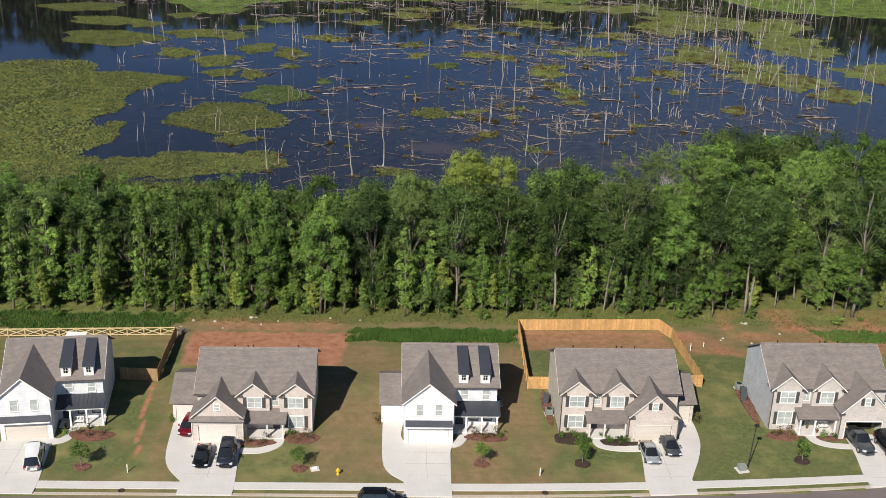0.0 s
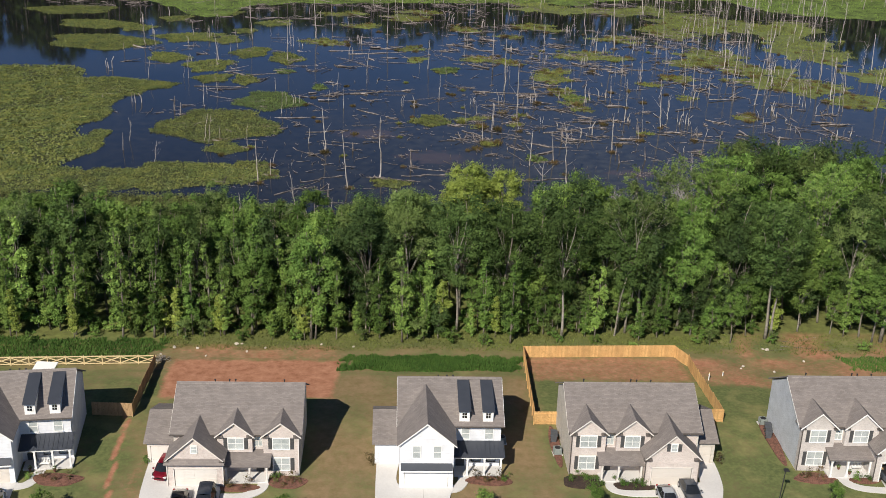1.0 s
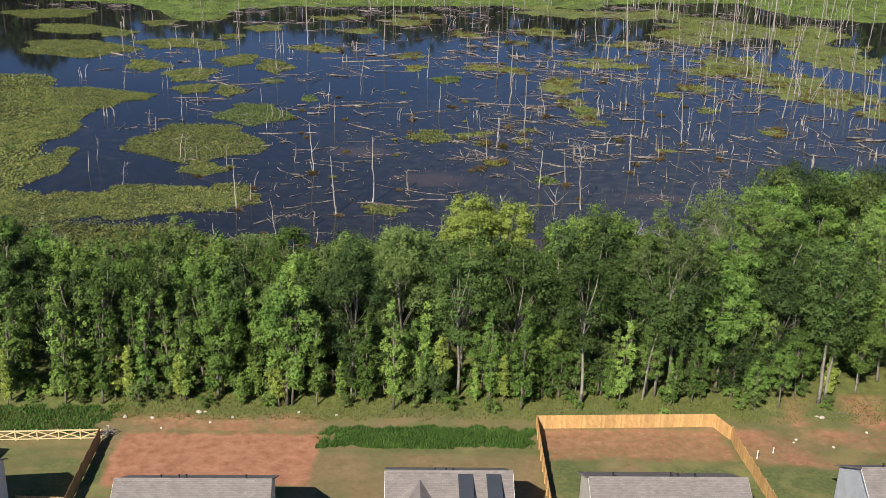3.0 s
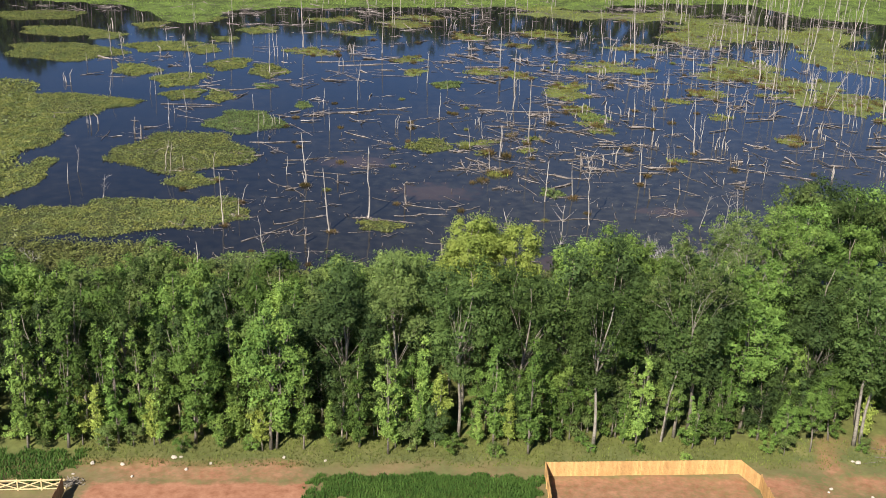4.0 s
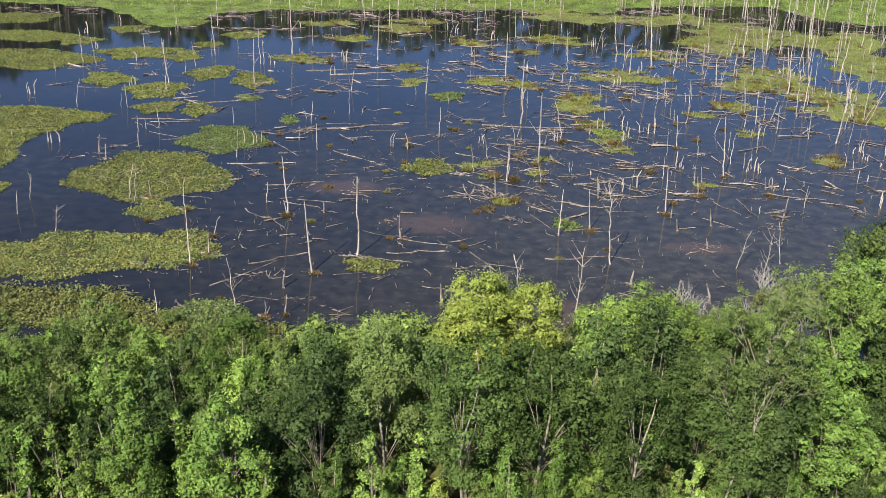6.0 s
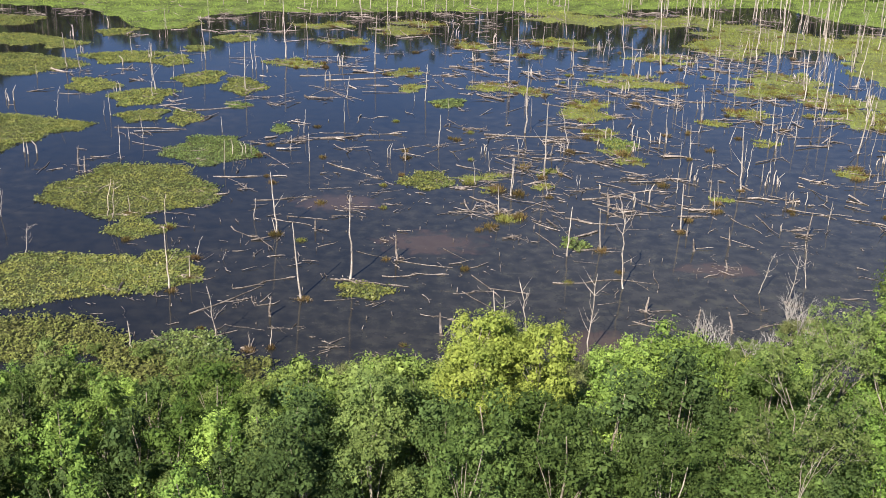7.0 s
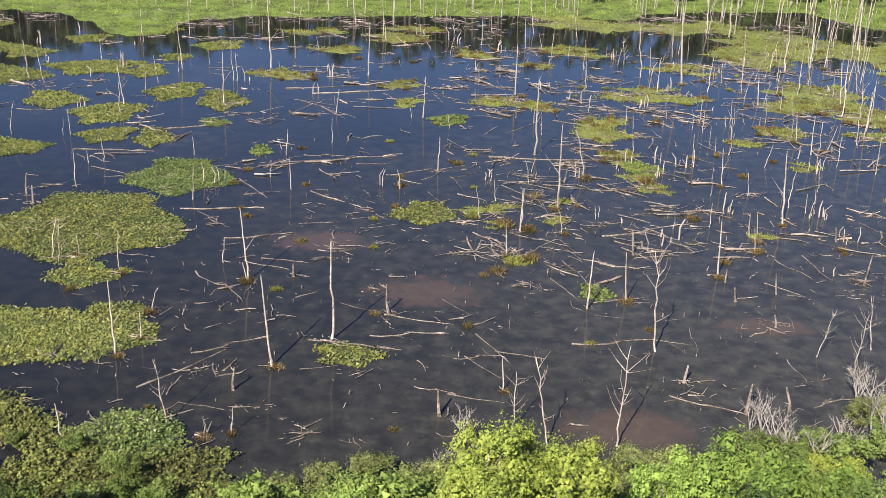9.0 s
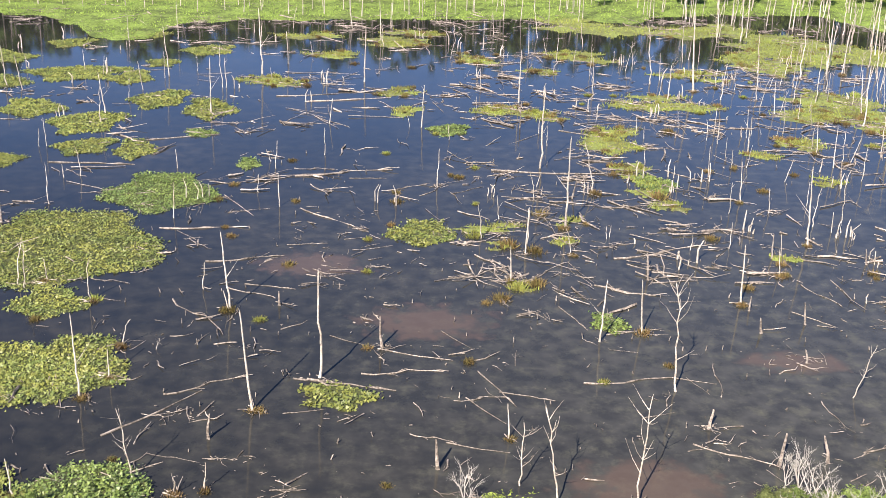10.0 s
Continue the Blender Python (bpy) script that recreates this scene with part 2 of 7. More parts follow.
def water_material():
    m = bpy.data.materials.new("pond_water")
    m.use_nodes = True
    t = m.node_tree
    p = t.nodes["Principled BSDF"]
    p.inputs["Roughness"].default_value = 0.07
    p.inputs["IOR"].default_value = 1.31
    geo = t.nodes.new("ShaderNodeNewGeometry")
    big, mid, ripple = (t.nodes.new("ShaderNodeTexNoise") for _ in range(3))
    for n, s, d in ((big, 0.035, 3), (mid, 0.42, 12), (ripple, 0.7, 3)):
        n.inputs["Scale"].default_value, n.inputs["Detail"].default_value = s, d
        t.links.new(geo.outputs["Position"], n.inputs["Vector"])
    mul = t.nodes.new("ShaderNodeMath")
    mul.operation = "MULTIPLY"
    t.links.new(big.outputs[0], mul.inputs[0])
    t.links.new(mid.outputs[0], mul.inputs[1])
    ramp = t.nodes.new("ShaderNodeValToRGB")
    e = ramp.color_ramp.elements
    e[0].position, e[0].color = 0.14, (0.008, 0.009, 0.011, 1)
    e[1].position, e[1].color = 0.52, (0.034, 0.031, 0.026, 1)
    extra = ramp.color_ramp.elements.new(0.31)
    extra.color = (0.015, 0.015, 0.015, 1)
    t.links.new(mul.outputs[0], ramp.inputs[0])
    # shallows over pale silt towards the wood's shore, with right-hand sky reflection painted in
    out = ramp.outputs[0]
    axis, near, silt_and_sky = t.nodes.new("ShaderNodeSeparateXYZ"), t.nodes.new("ShaderNodeMapRange"), t.nodes.new("ShaderNodeMix")
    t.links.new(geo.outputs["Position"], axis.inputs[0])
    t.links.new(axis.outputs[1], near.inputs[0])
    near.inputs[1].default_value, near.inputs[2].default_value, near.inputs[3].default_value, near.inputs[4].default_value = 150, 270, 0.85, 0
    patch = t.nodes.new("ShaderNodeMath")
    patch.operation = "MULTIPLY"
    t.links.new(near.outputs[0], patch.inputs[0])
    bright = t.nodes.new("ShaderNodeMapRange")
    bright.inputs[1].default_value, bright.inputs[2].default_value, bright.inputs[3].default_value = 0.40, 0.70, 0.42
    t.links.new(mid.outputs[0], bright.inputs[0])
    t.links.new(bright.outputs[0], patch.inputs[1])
    silt_and_sky.data_type = "RGBA"
    silt_and_sky.inputs[7].default_value = (0.048, 0.048, 0.045, 1)
    # brighter sky reflection on the right, put into the base colour by x
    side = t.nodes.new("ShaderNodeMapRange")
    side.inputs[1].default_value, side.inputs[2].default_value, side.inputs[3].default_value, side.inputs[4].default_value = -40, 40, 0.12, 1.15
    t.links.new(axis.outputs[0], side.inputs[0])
    # silt share weighted by that painted reflection ramp
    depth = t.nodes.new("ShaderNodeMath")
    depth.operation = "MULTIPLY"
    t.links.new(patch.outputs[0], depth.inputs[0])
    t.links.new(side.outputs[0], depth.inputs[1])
    t.links.new(depth.outputs[0], silt_and_sky.inputs[0])
    t.links.new(out, silt_and_sky.inputs[6])
    out = silt_and_sky.outputs[2]
    # flecks of drowned weed, scaled by the same left-to-right ramp
    weed, fleck, drowned = t.nodes.new("ShaderNodeTexNoise"), t.nodes.new("ShaderNodeMapRange"), t.nodes.new("ShaderNodeMix")
    weed.inputs["Scale"].default_value, weed.inputs["Detail"].default_value, weed.inputs["Roughness"].default_value = 0.5, 12, 0.74
    t.links.new(geo.outputs["Position"], weed.inputs["Vector"])
    fleck.inputs[1].default_value, fleck.inputs[2].default_value, fleck.inputs[4].default_value = 0.50, 0.64, 0.95
    t.links.new(weed.outputs[0], fleck.inputs[0])
    grown = t.nodes.new("ShaderNodeMath")
    grown.operation = "MULTIPLY"
    t.links.new(fleck.outputs[0], grown.inputs[0])
    t.links.new(depth.outputs[0], grown.inputs[1])
    drowned.data_type = "RGBA"
    drowned.inputs[7].default_value = (0.066, 0.066, 0.050, 1)
    t.links.new(grown.outputs[0], drowned.inputs[0])
    t.links.new(out, drowned.inputs[6])
    out = drowned.outputs[2]
    # shoals of red-brown silt just under the surface
    for x, y, rx, ry in ((2, 167, 9, 5.5), (-13, 184, 8, 5), (22, 133, 9, 5), (44, 158, 7, 3)):
        mp = t.nodes.new("ShaderNodeMapping")
        mp.vector_type = "TEXTURE"
        mp.inputs["Location"].default_value, mp.inputs["Scale"].default_value = (x, y, 0), (rx, ry, 1)
        t.links.new(geo.outputs["Position"], mp.inputs[0])
        ln = t.nodes.new("ShaderNodeVectorMath")
        ln.operation = "LENGTH"
        t.links.new(mp.outputs[0], ln.inputs[0])
        wob = t.nodes.new("ShaderNodeMath")
        wob.operation = "MULTIPLY_ADD"
        t.links.new(mid.outputs[0], wob.inputs[0])
        wob.inputs[1].default_value = 1.9
        t.links.new(ln.outputs["Value"], wob.inputs[2])
        rg = t.nodes.new("ShaderNodeMapRange")
        rg.inputs[1].default_value, rg.inputs[2].default_value, rg.inputs[3].default_value, rg.inputs[4].default_value = 1.45, 1.90, 0.50, 0
        t.links.new(wob.outputs[0], rg.inputs[0])
        mx = t.nodes.new("ShaderNodeMix")
        mx.data_type = "RGBA"
        mx.inputs[7].default_value = (0.090, 0.062, 0.050, 1)
        t.links.new(rg.outputs[0], mx.inputs[0])
        t.links.new(out, mx.inputs[6])
        out = mx.outputs[2]
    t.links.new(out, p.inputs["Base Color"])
    b = t.nodes.new("ShaderNodeBump")
    b.inputs["Strength"].default_value, b.inputs["Distance"].default_value = 0.12, 0.02
    t.links.new(ripple.outputs[0], b.inputs["Height"])
    t.links.new(b.outputs[0], p.inputs["Normal"])
    return m


def ground_material():
    """Soil by three painted shares: red clay, dry turf, rank growth; the rest is mown green lawn."""
    m = bpy.data.materials.new("ground")
    m.use_nodes = True
    t = m.node_tree
    p = t.nodes["Principled BSDF"]
    p.inputs["Roughness"].default_value, p.inputs["Specular IOR Level"].default_value = 0.95, 0.1
    geo = t.nodes.new("ShaderNodeNewGeometry")
    share, sep = t.nodes.new("ShaderNodeVertexColor"), t.nodes.new("ShaderNodeSeparateColor")
    share.layer_name = "soil"
    t.links.new(share.outputs[0], sep.inputs[0])
    n1, n2, n4 = (t.nodes.new("ShaderNodeTexNoise") for _ in range(3))
    n4.inputs["Roughness"].default_value = 0.72
    for n, s, d in ((n1, 0.25, 6), (n2, 2.2, 6), (n4, 0.8, 10)):
        n.inputs["Scale"].default_value, n.inputs["Detail"].default_value = s, d
        t.links.new(geo.outputs["Position"], n.inputs["Vector"])

    def two(a, b, source):
        rg, mx = t.nodes.new("ShaderNodeMapRange"), t.nodes.new("ShaderNodeMix")
        rg.inputs[1].default_value, rg.inputs[2].default_value = 0.35, 0.65
        mx.data_type = "RGBA"
        mx.inputs[6].default_value, mx.inputs[7].default_value = (*a, 1), (*b, 1)
        t.links.new(source.outputs[0], rg.inputs[0])
        t.links.new(rg.outputs[0], mx.inputs[0])
        return mx.outputs[2]

    lawn = two((0.140, 0.157, 0.060), (0.088, 0.108, 0.042), n2)
    clay = two((0.430, 0.218, 0.135), (0.265, 0.118, 0.068), n4)
    dry = two((0.262, 0.182, 0.104), (0.172, 0.132, 0.062), n4)
    rank = two((0.165, 0.185, 0.056), (0.098, 0.102, 0.036), n4)
    thin, worn = t.nodes.new("ShaderNodeMapRange"), t.nodes.new("ShaderNodeMix")
    thin.inputs[1].default_value, thin.inputs[2].default_value, thin.inputs[4].default_value = 0.48, 0.68, 0.6
    t.links.new(n1.outputs[0], thin.inputs[0])
    worn.data_type = "RGBA"
    worn.inputs[7].default_value = (0.265, 0.235, 0.100, 1)
    t.links.new(thin.outputs[0], worn.inputs[0])
    t.links.new(lawn, worn.inputs[6])
    out = worn.outputs[2]
    for i, c in ((1, dry), (0, clay), (2, rank)):
        mx, ad, rg = t.nodes.new("ShaderNodeMix"), t.nodes.new("ShaderNodeMath"), t.nodes.new("ShaderNodeMapRange")
        mx.data_type = "RGBA"
        ad.operation = "MULTIPLY_ADD"
        ad.inputs[1].default_value = 0.7
        t.links.new(n2.outputs[0], ad.inputs[0])
        t.links.new(sep.outputs[i], ad.inputs[2])
        rg.inputs[1].default_value, rg.inputs[2].default_value = 0.55, 1.1
        t.links.new(ad.outputs[0], rg.inputs[0])
        t.links.new(rg.outputs[0], mx.inputs[0])
        t.links.new(out, mx.inputs[6])
        t.links.new(c, mx.inputs[7])
        out = mx.outputs[2]
    t.links.new(out, p.inputs["Base Color"])
    b = t.nodes.new("ShaderNodeBump")
    b.inputs["Strength"].default_value, b.inputs["Distance"].default_value = 0.28, 0.08
    t.links.new(n2.outputs[0], b.inputs["Height"])
    t.links.new(b.outputs[0], p.inputs["Normal"])
    return m


# ---- mesh building ----
class Build:
    """Collects solid shapes into one mesh."""

    def __init__(self):
        self.v, self.f = [], []

    def add(self, verts, faces):
        n = len(self.v)
        self.v += [tuple(p) for p in verts]
        self.f += [tuple(n + i for i in q) for q in faces]
        return self

    def box(self, x0, x1, y0, y1, z0, z1):
        return self.add([(x, y, z) for z in (z0, z1) for y in (y0, y1) for x in (x0, x1)],
                        [(0, 2, 3, 1), (4, 5, 7, 6), (0, 1, 5, 4), (2, 6, 7, 3), (0, 4, 6, 2), (1, 3, 7, 5)])

    def prism(self, poly, axis, a, b):
        """A polygon of (u, v) pushed along an axis: x uses (y, z), y uses (x, z), z uses (x, y)."""
        n = len(poly)
        place = {"x": lambda u, v, w: (w, u, v), "y": lambda u, v, w: (u, w, v), "z": lambda u, v, w: (u, v, w)}[axis]
        return self.add([place(u, v, w) for w in (a, b) for u, v in poly],
                        [tuple(range(n))[::-1], tuple(range(n, 2 * n))] + [(i, (i + 1) % n, n + (i + 1) % n, n + i) for i in range(n)])

    def slab(self, corners, thick):
        """A sheet through four corners, with thickness below it."""
        return self.add([*corners, *((x, y, z - thick) for x, y, z in corners)],
                        [(0, 1, 2, 3), (7, 6, 5, 4), (0, 4, 5, 1), (1, 5, 6, 2), (2, 6, 7, 3), (3, 7, 4, 0)])

    def tube(self, path, radii, sides=6):
        path = [Vector(p) for p in path]
        rings = []
        for i, p in enumerate(path):
            d = (path[min(i + 1, len(path) - 1)] - path[max(i - 1, 0)]).normalized()
            u = d.cross(Vector((0.31, 0.95, 0.05))).normalized()
            w = d.cross(u)
            rings.append([p + (u * math.cos(k * math.tau / sides) + w * math.sin(k * math.tau / sides)) * radii[i] for k in range(sides)])
        n = len(rings)
        faces = [(i * sides + k, i * sides + (k + 1) % sides, (i + 1) * sides + (k + 1) % sides, (i + 1) * sides + k) for i in range(n - 1) for k in range(sides)]
        return self.add([q for r in rings for q in r], faces + [tuple(range(sides))[::-1], tuple(range((n - 1) * sides, n * sides))])

    def mesh(self, name, material, smooth=False):
        me = bpy.data.meshes.new(name)
        me.from_pydata(self.v, [], self.f)
        me.materials.append(material)
        if smooth:
            me.polygons.foreach_set("use_smooth", [True] * len(me.polygons))
        return me


def part(name, build, material, parent, label="", smooth=False):
    """One mesh object under a thing or under a part."""
    ob = new(name, build.mesh(name, material, smooth) if isinstance(build, Build) else build)
    ob.parent = parent
    return tagged(ob, label)


def thing(name, label, category, group="", m=None):
    ob = new(name)
    ob.empty_display_size = 0.2
    if m:
        ob.matrix_basis = m
    return tagged(ob, label, category, group)


def solid(name, build, material, label, category, group="", kind="", m=None, smooth=False):
    ob = new(name, build.mesh(name, material, smooth) if isinstance(build, Build) else build)
    if m:
        ob.matrix_basis = m
    return tagged(ob, label, category, group, kind)


def quads(name, corners, material):
    """A mesh of loose blades; corners: n x 3 or 4 x 3."""
    n, q = np.shape(corners)[:2]
    me = bpy.data.meshes.new(name)
    me.vertices.add(q * n)
    me.vertices.foreach_set("co", np.asarray(corners, np.float32).ravel())
    me.loops.add(q * n)
    me.loops.foreach_set("vertex_index", np.arange(q * n, dtype=np.int32))
    me.polygons.add(n)
    me.polygons.foreach_set("loop_start", np.arange(0, q * n, q, dtype=np.int32))
    me.update(calc_edges=True)
    me.materials.append(material)
    return me


def unit(v):
    return v / np.maximum(np.linalg.norm(v, axis=-1, keepdims=True), 1e-9)


def blades(centres, normals, size, r, slim=0.62):
    """Leaf-like darts at the centres, facing along the normals."""
    n = len(centres)
    a = unit(np.cross(normals, r.normal(size=(n, 3))))
    b = np.cross(unit(normals), a)
    s = (size * r.uniform(0.65, 1.3, n))[:, None]
    return np.stack([centres - a * s, centres + a * s * 0.7 - b * s * slim, centres + a * s * 0.7 + b * s * slim], 1)


class Kind:
    """A thing built once and then copied; the first one built is the first one placed."""

    def __init__(self, maker):
        self.maker, self.first = maker, None

    def put(self, m):
        if self.first is None:
            self.first = self.maker()
            self.first.matrix_basis = m
            return self.first
        s = self.first.scale
        return copy_thing(self.first, m @ Matrix.Diagonal((1 / s.x, 1 / s.y, 1 / s.z, 1)))


def stand(x, y, z, turn=0.0, s=1.0, sz=None, rx=0.0, ry=0.0):
    return pose(x, y, z, rx, ry, turn) @ Matrix.Diagonal((s, s, sz or s, 1))


# ---- lie of the land ----
def land(x, y):
    """Height of the ground."""
    z = np.interp(y, [-400, 20, 26.5, 27.5, 52, 71, 104, 116, 124, 360, 400, 600, 3000], [2.3, 2.3, 2.3, 2.5, 2.5, 1.1, 0.6, -0.6, -1.0, -1.0, -0.6, 1.0, 9.0])
    return z


def street(x):
    """The line between the pavement and the grass strip, y at x."""
    bend = max(0.0, min(x + 1.0, 62.0))
    return 27.9 + 0.00095 * bend * bend + 0.116 * max(0.0, x - 61.0) + 0.005 * max(0.0, -x)


def fuzz(x, y, s, k=0):
    return noise.noise(Vector((x * s, y * s, 3.7 * k)))


# ---- ground and water ----
def make_ground():
    xs = np.concatenate([np.linspace(-1800, -120, 22), np.arange(-112, -64, 4), np.arange(-62, 62.1, 0.6), np.arange(66, 130, 4), np.linspace(140, 1800, 22)])
    ys = np.concatenate([np.linspace(-900, 0, 14), np.arange(6, 26, 3), np.arange(26.5, 80, 0.6), np.arange(82, 130, 2), np.linspace(136, 420, 40), np.linspace(440, 3000, 26)])
    nx, ny = len(xs), len(ys)
    verts, soil = [], []
    for y in ys:
        for x in xs:
            far = abs(x) > 130 or y > 130 or y < 20
            z = float(land(x, y)) + (0 if far else 0.10 * fuzz(x, y, 0.12) + 0.03 * fuzz(x, y, 0.6, 1))
            if 24 < y < street(x) + 1.3 and not far:
                z = 2.3 if y < street(x) - 1.2 else 2.47
            clay = dry = rank = 0.0
            if far:
                rank = 0.9 if y > 60 else 0.2
            else:
                # red clay seed bed behind the second house, track along the wood's edge, bare spots
                edge = 1.3 * fuzz(x, y, 0.3, 2) + 0.5 * fuzz(x, y, 0.9, 7)
                within = lambda x0, x1, y0, y1, soft: min(1.0, max(0.0, min(x - x0, x1 - x, y - y0, y1 - y) / soft + 0.5 + edge / soft * 0.5))
                clay = 0.95 * within(-36.4, -14.2, 58.0, 69.9, 1.2)
                clay = max(clay, 0.55 * within(11.2, 33.2, 64.0, 71.8, 1.5), (0.42 + 0.55 * fuzz(x, y, 0.2, 5)) * within(33.6, 130, 62.5, 72, 2.0))
                clay = max(clay, (0.4 + 0.6 * fuzz(x, y, 0.25, 5)) * within(-40, -14, 69.9, 75.0, 1.5), (0.4 + 0.7 * fuzz(x, y, 0.16, 6)) * within(42, 130, 72, 85, 2.0))
                rut = abs(x - (-37.2 - 0.085 * (y - 32)) - 0.5 * fuzz(0, y, 0.25, 9)) / (0.26 + 0.12 * edge if edge > -1 else 0.15)
                if 29.5 < y < 62:
                    clay = max(clay, 0.95 * min(1, max(0, 1.5 - rut)))
                    clay = max(clay, 0.34 * min(1, max(0, 1.6 - abs(x - (-35.0 - 0.02 * (y - 32))) / 0.9)) * (0.6 + fuzz(x, y, 0.35, 9)))
                # thirsty turf between the second and the fourth house, thinner elsewhere
                dry = (0.66 + 0.4 * fuzz(x, y, 0.22, 3)) * within(-17.5, 11.5, -50, 66, 3.5) if y < 66 else 0
                if y < 66:
                    dry = max(dry, 0.26 + 0.55 * fuzz(x, y, 0.13, 3) + 0.25 * fuzz(x, y, 0.5, 3))
                if y < 66:
                    dry = max(dry, (0.45 + 0.5 * fuzz(x, y, 0.18, 3)) * within(29, 40, 29, 58, 3.0), (0.5 + 0.3 * fuzz(x, y, 0.2, 3)) * within(40, 58, 29, 34.5, 3.0))
                if x > 27 and y < 62:
                    dry *= 0.45
                dry = max(dry, (0.5 + 0.4 * fuzz(x, y, 0.3, 4)) * within(-130, 130, 66, 75, 1.5))
                if y > 73:
                    rank = min(1.0, 0.3 + (y - 74) * 0.12 + 0.4 * fuzz(x, y, 0.25, 4)) * (0.45 if x > 40 and y < 82 else 1)
            verts.append((x, y, z))
            soil.append((max(clay, 0), max(dry, 0), max(rank, 0), 1))
    faces = [(j * nx + i, j * nx + i + 1, (j + 1) * nx + i + 1, (j + 1) * nx + i) for j in range(ny - 1) for i in range(nx - 1)]
    me = bpy.data.meshes.new("ground")
    me.from_pydata(verts, [], faces)
    layer = me.color_attributes.new("soil", "FLOAT_COLOR", "POINT")
    layer.data.foreach_set("color", np.array(soil, np.float32).ravel())
    me.polygons.foreach_set("use_smooth", [True] * len(me.polygons))
    me.materials.append(ground_material())
    tagged(new("ground", me), "patchy lawn with red clay and woodland floor", "ground", kind="structure")


make_ground()
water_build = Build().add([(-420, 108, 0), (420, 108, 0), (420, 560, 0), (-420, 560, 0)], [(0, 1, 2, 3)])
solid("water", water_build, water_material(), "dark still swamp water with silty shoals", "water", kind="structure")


# ---- street ----
def strip(name, y0, y1, z0, z1, material, label, category, gaps=()):
    """A band along the street between two offsets, broken at the gaps (x from, x to)."""
    b, x = Build(), -130.0
    for g0, g1 in (*gaps, (130.0, 131.0)):
        while x < g0 - 0.01:
            e = min(x + 6.0, g0)
            c = [(x, street(x) + y0), (e, street(e) + y0), (e, street(e) + y1), (x, street(x) + y1)]
            b.prism(c, "z", z0, z1)
            x = e
        x = g1
    return solid(name, b, material, label, category, kind="structure")


DRIVES = ((-54.0, -47.0), (-31.4, -25.4), (-6.3, -0.9), (21.5, 26.9), (47.6, 55.0))
strip("road", -9.0, -1.15, 2.2, 2.36, M_ASPHALT, "worn reddish-grey asphalt street", "road")
strip("kerb", -1.15, -0.72, 2.2, 2.50, M_KERB, "clay-stained concrete kerb and gutter", "kerb", DRIVES)
strip("pavement", 0.0, 1.35, 2.3, 2.575, M_CONCRETE, "pale concrete sidewalk", "pavement", DRIVES)
strip("road_far_verge", -16.0, -9.0, 2.2, 2.45, M_KERB, "concrete verge across the street", "pavement")


def flat(name, outline, z0, z1, material, label, category):
    return solid(name, Build().prism(outline, "z", z0, z1), material, label, category, kind="structure")


def curve(points, steps=6):
    """A smooth run through the points."""
    out, n = [], len(points)
    for i in range(n - 1):
        p0, p1, p2, p3 = (Vector((*points[max(0, min(n - 1, j))], 0)) for j in (i - 1, i, i + 1, i + 2))
        for k in range(steps):
            t = k / steps
            q = 0.5 * (2 * p1 + (p2 - p0) * t + (2 * p0 - 5 * p1 + 4 * p2 - p3) * t * t + (3 * p1 - p0 - 3 * p2 + p3) * t ** 3)
            out.append((q.x, q.y))
    return out + [points[-1]]


def driveway(left, right):
    s0, s1 = left[0], right[-1]
    outline = [(s0[0], street(s0[0]) - 1.12), (s1[0], street(s1[0]) - 1.12), *curve(right)[::-1], *curve(left)[::-1]]
    d = flat("driveway", outline, 2.3, 2.60, M_CONCRETE, "smooth pale concrete driveway", "driveway")
    x0, x1 = max(p[0] for p in left[:2]) + 0.15, min(p[0] for p in right[-2:]) - 0.15
    for k in range(3):
        part("joint", Build().box(x0, x1, 30.9 + 2.4 * k, 30.94 + 2.4 * k, 2.595, 2.6045), M_JOINT, d)
    part("joint", Build().box((x0 + x1) / 2 - 0.02, (x0 + x1) / 2 + 0.02, 30.4, 37.4, 2.595, 2.6045), M_JOINT, d)


driveway([(-54.4, 29.4), (-54.2, 33), (-53.6, 38.4)], [(-47.6, 38.4), (-47.7, 36.5), (-47.0, 29.4)])
driveway([(-31.4, 29.6), (-33.4, 32.6), (-34.1, 36.0), (-34.4, 43.4)], [(-31.4, 43.0), (-31.2, 38.2), (-25.5, 38.2), (-25.6, 37), (-25.3, 29.6)])
driveway([(-6.3, 29.6), (-8.2, 31.8), (-8.8, 35.0), (-8.8, 43.0)], [(-6.2, 43.0), (-6.1, 38.0), (-0.4, 37.9), (-0.7, 36), (-0.9, 29.6)])
driveway([(21.5, 30.2), (22.2, 36), (22.2, 39.0)], [(27.6, 39.0), (28.2, 44.4), (30.0, 44.4), (30.1, 39.5), (29.2, 35.6), (27.0, 30.4)])
driveway([(47.6, 31.6), (48.3, 36), (48.6, 40.4)], [(54.4, 40.4), (55.0, 36), (55.0, 32)])


def walkway(points, width=1.2):
    c = curve(points)
    left, right = [], []
    for i, (x, y) in enumerate(c):
        a, b = c[max(0, i - 1)], c[min(len(c) - 1, i + 1)]
        d = Vector((b[0] - a[0], b[1] - a[1])).normalized() * width / 2
        left.append((x - d.y, y + d.x))
        right.append((x + d.y, y - d.x))
    flat("walkway", left + right[::-1], 2.35, 2.585, M_CONCRETE, "curved pale concrete front walk", "walkway")


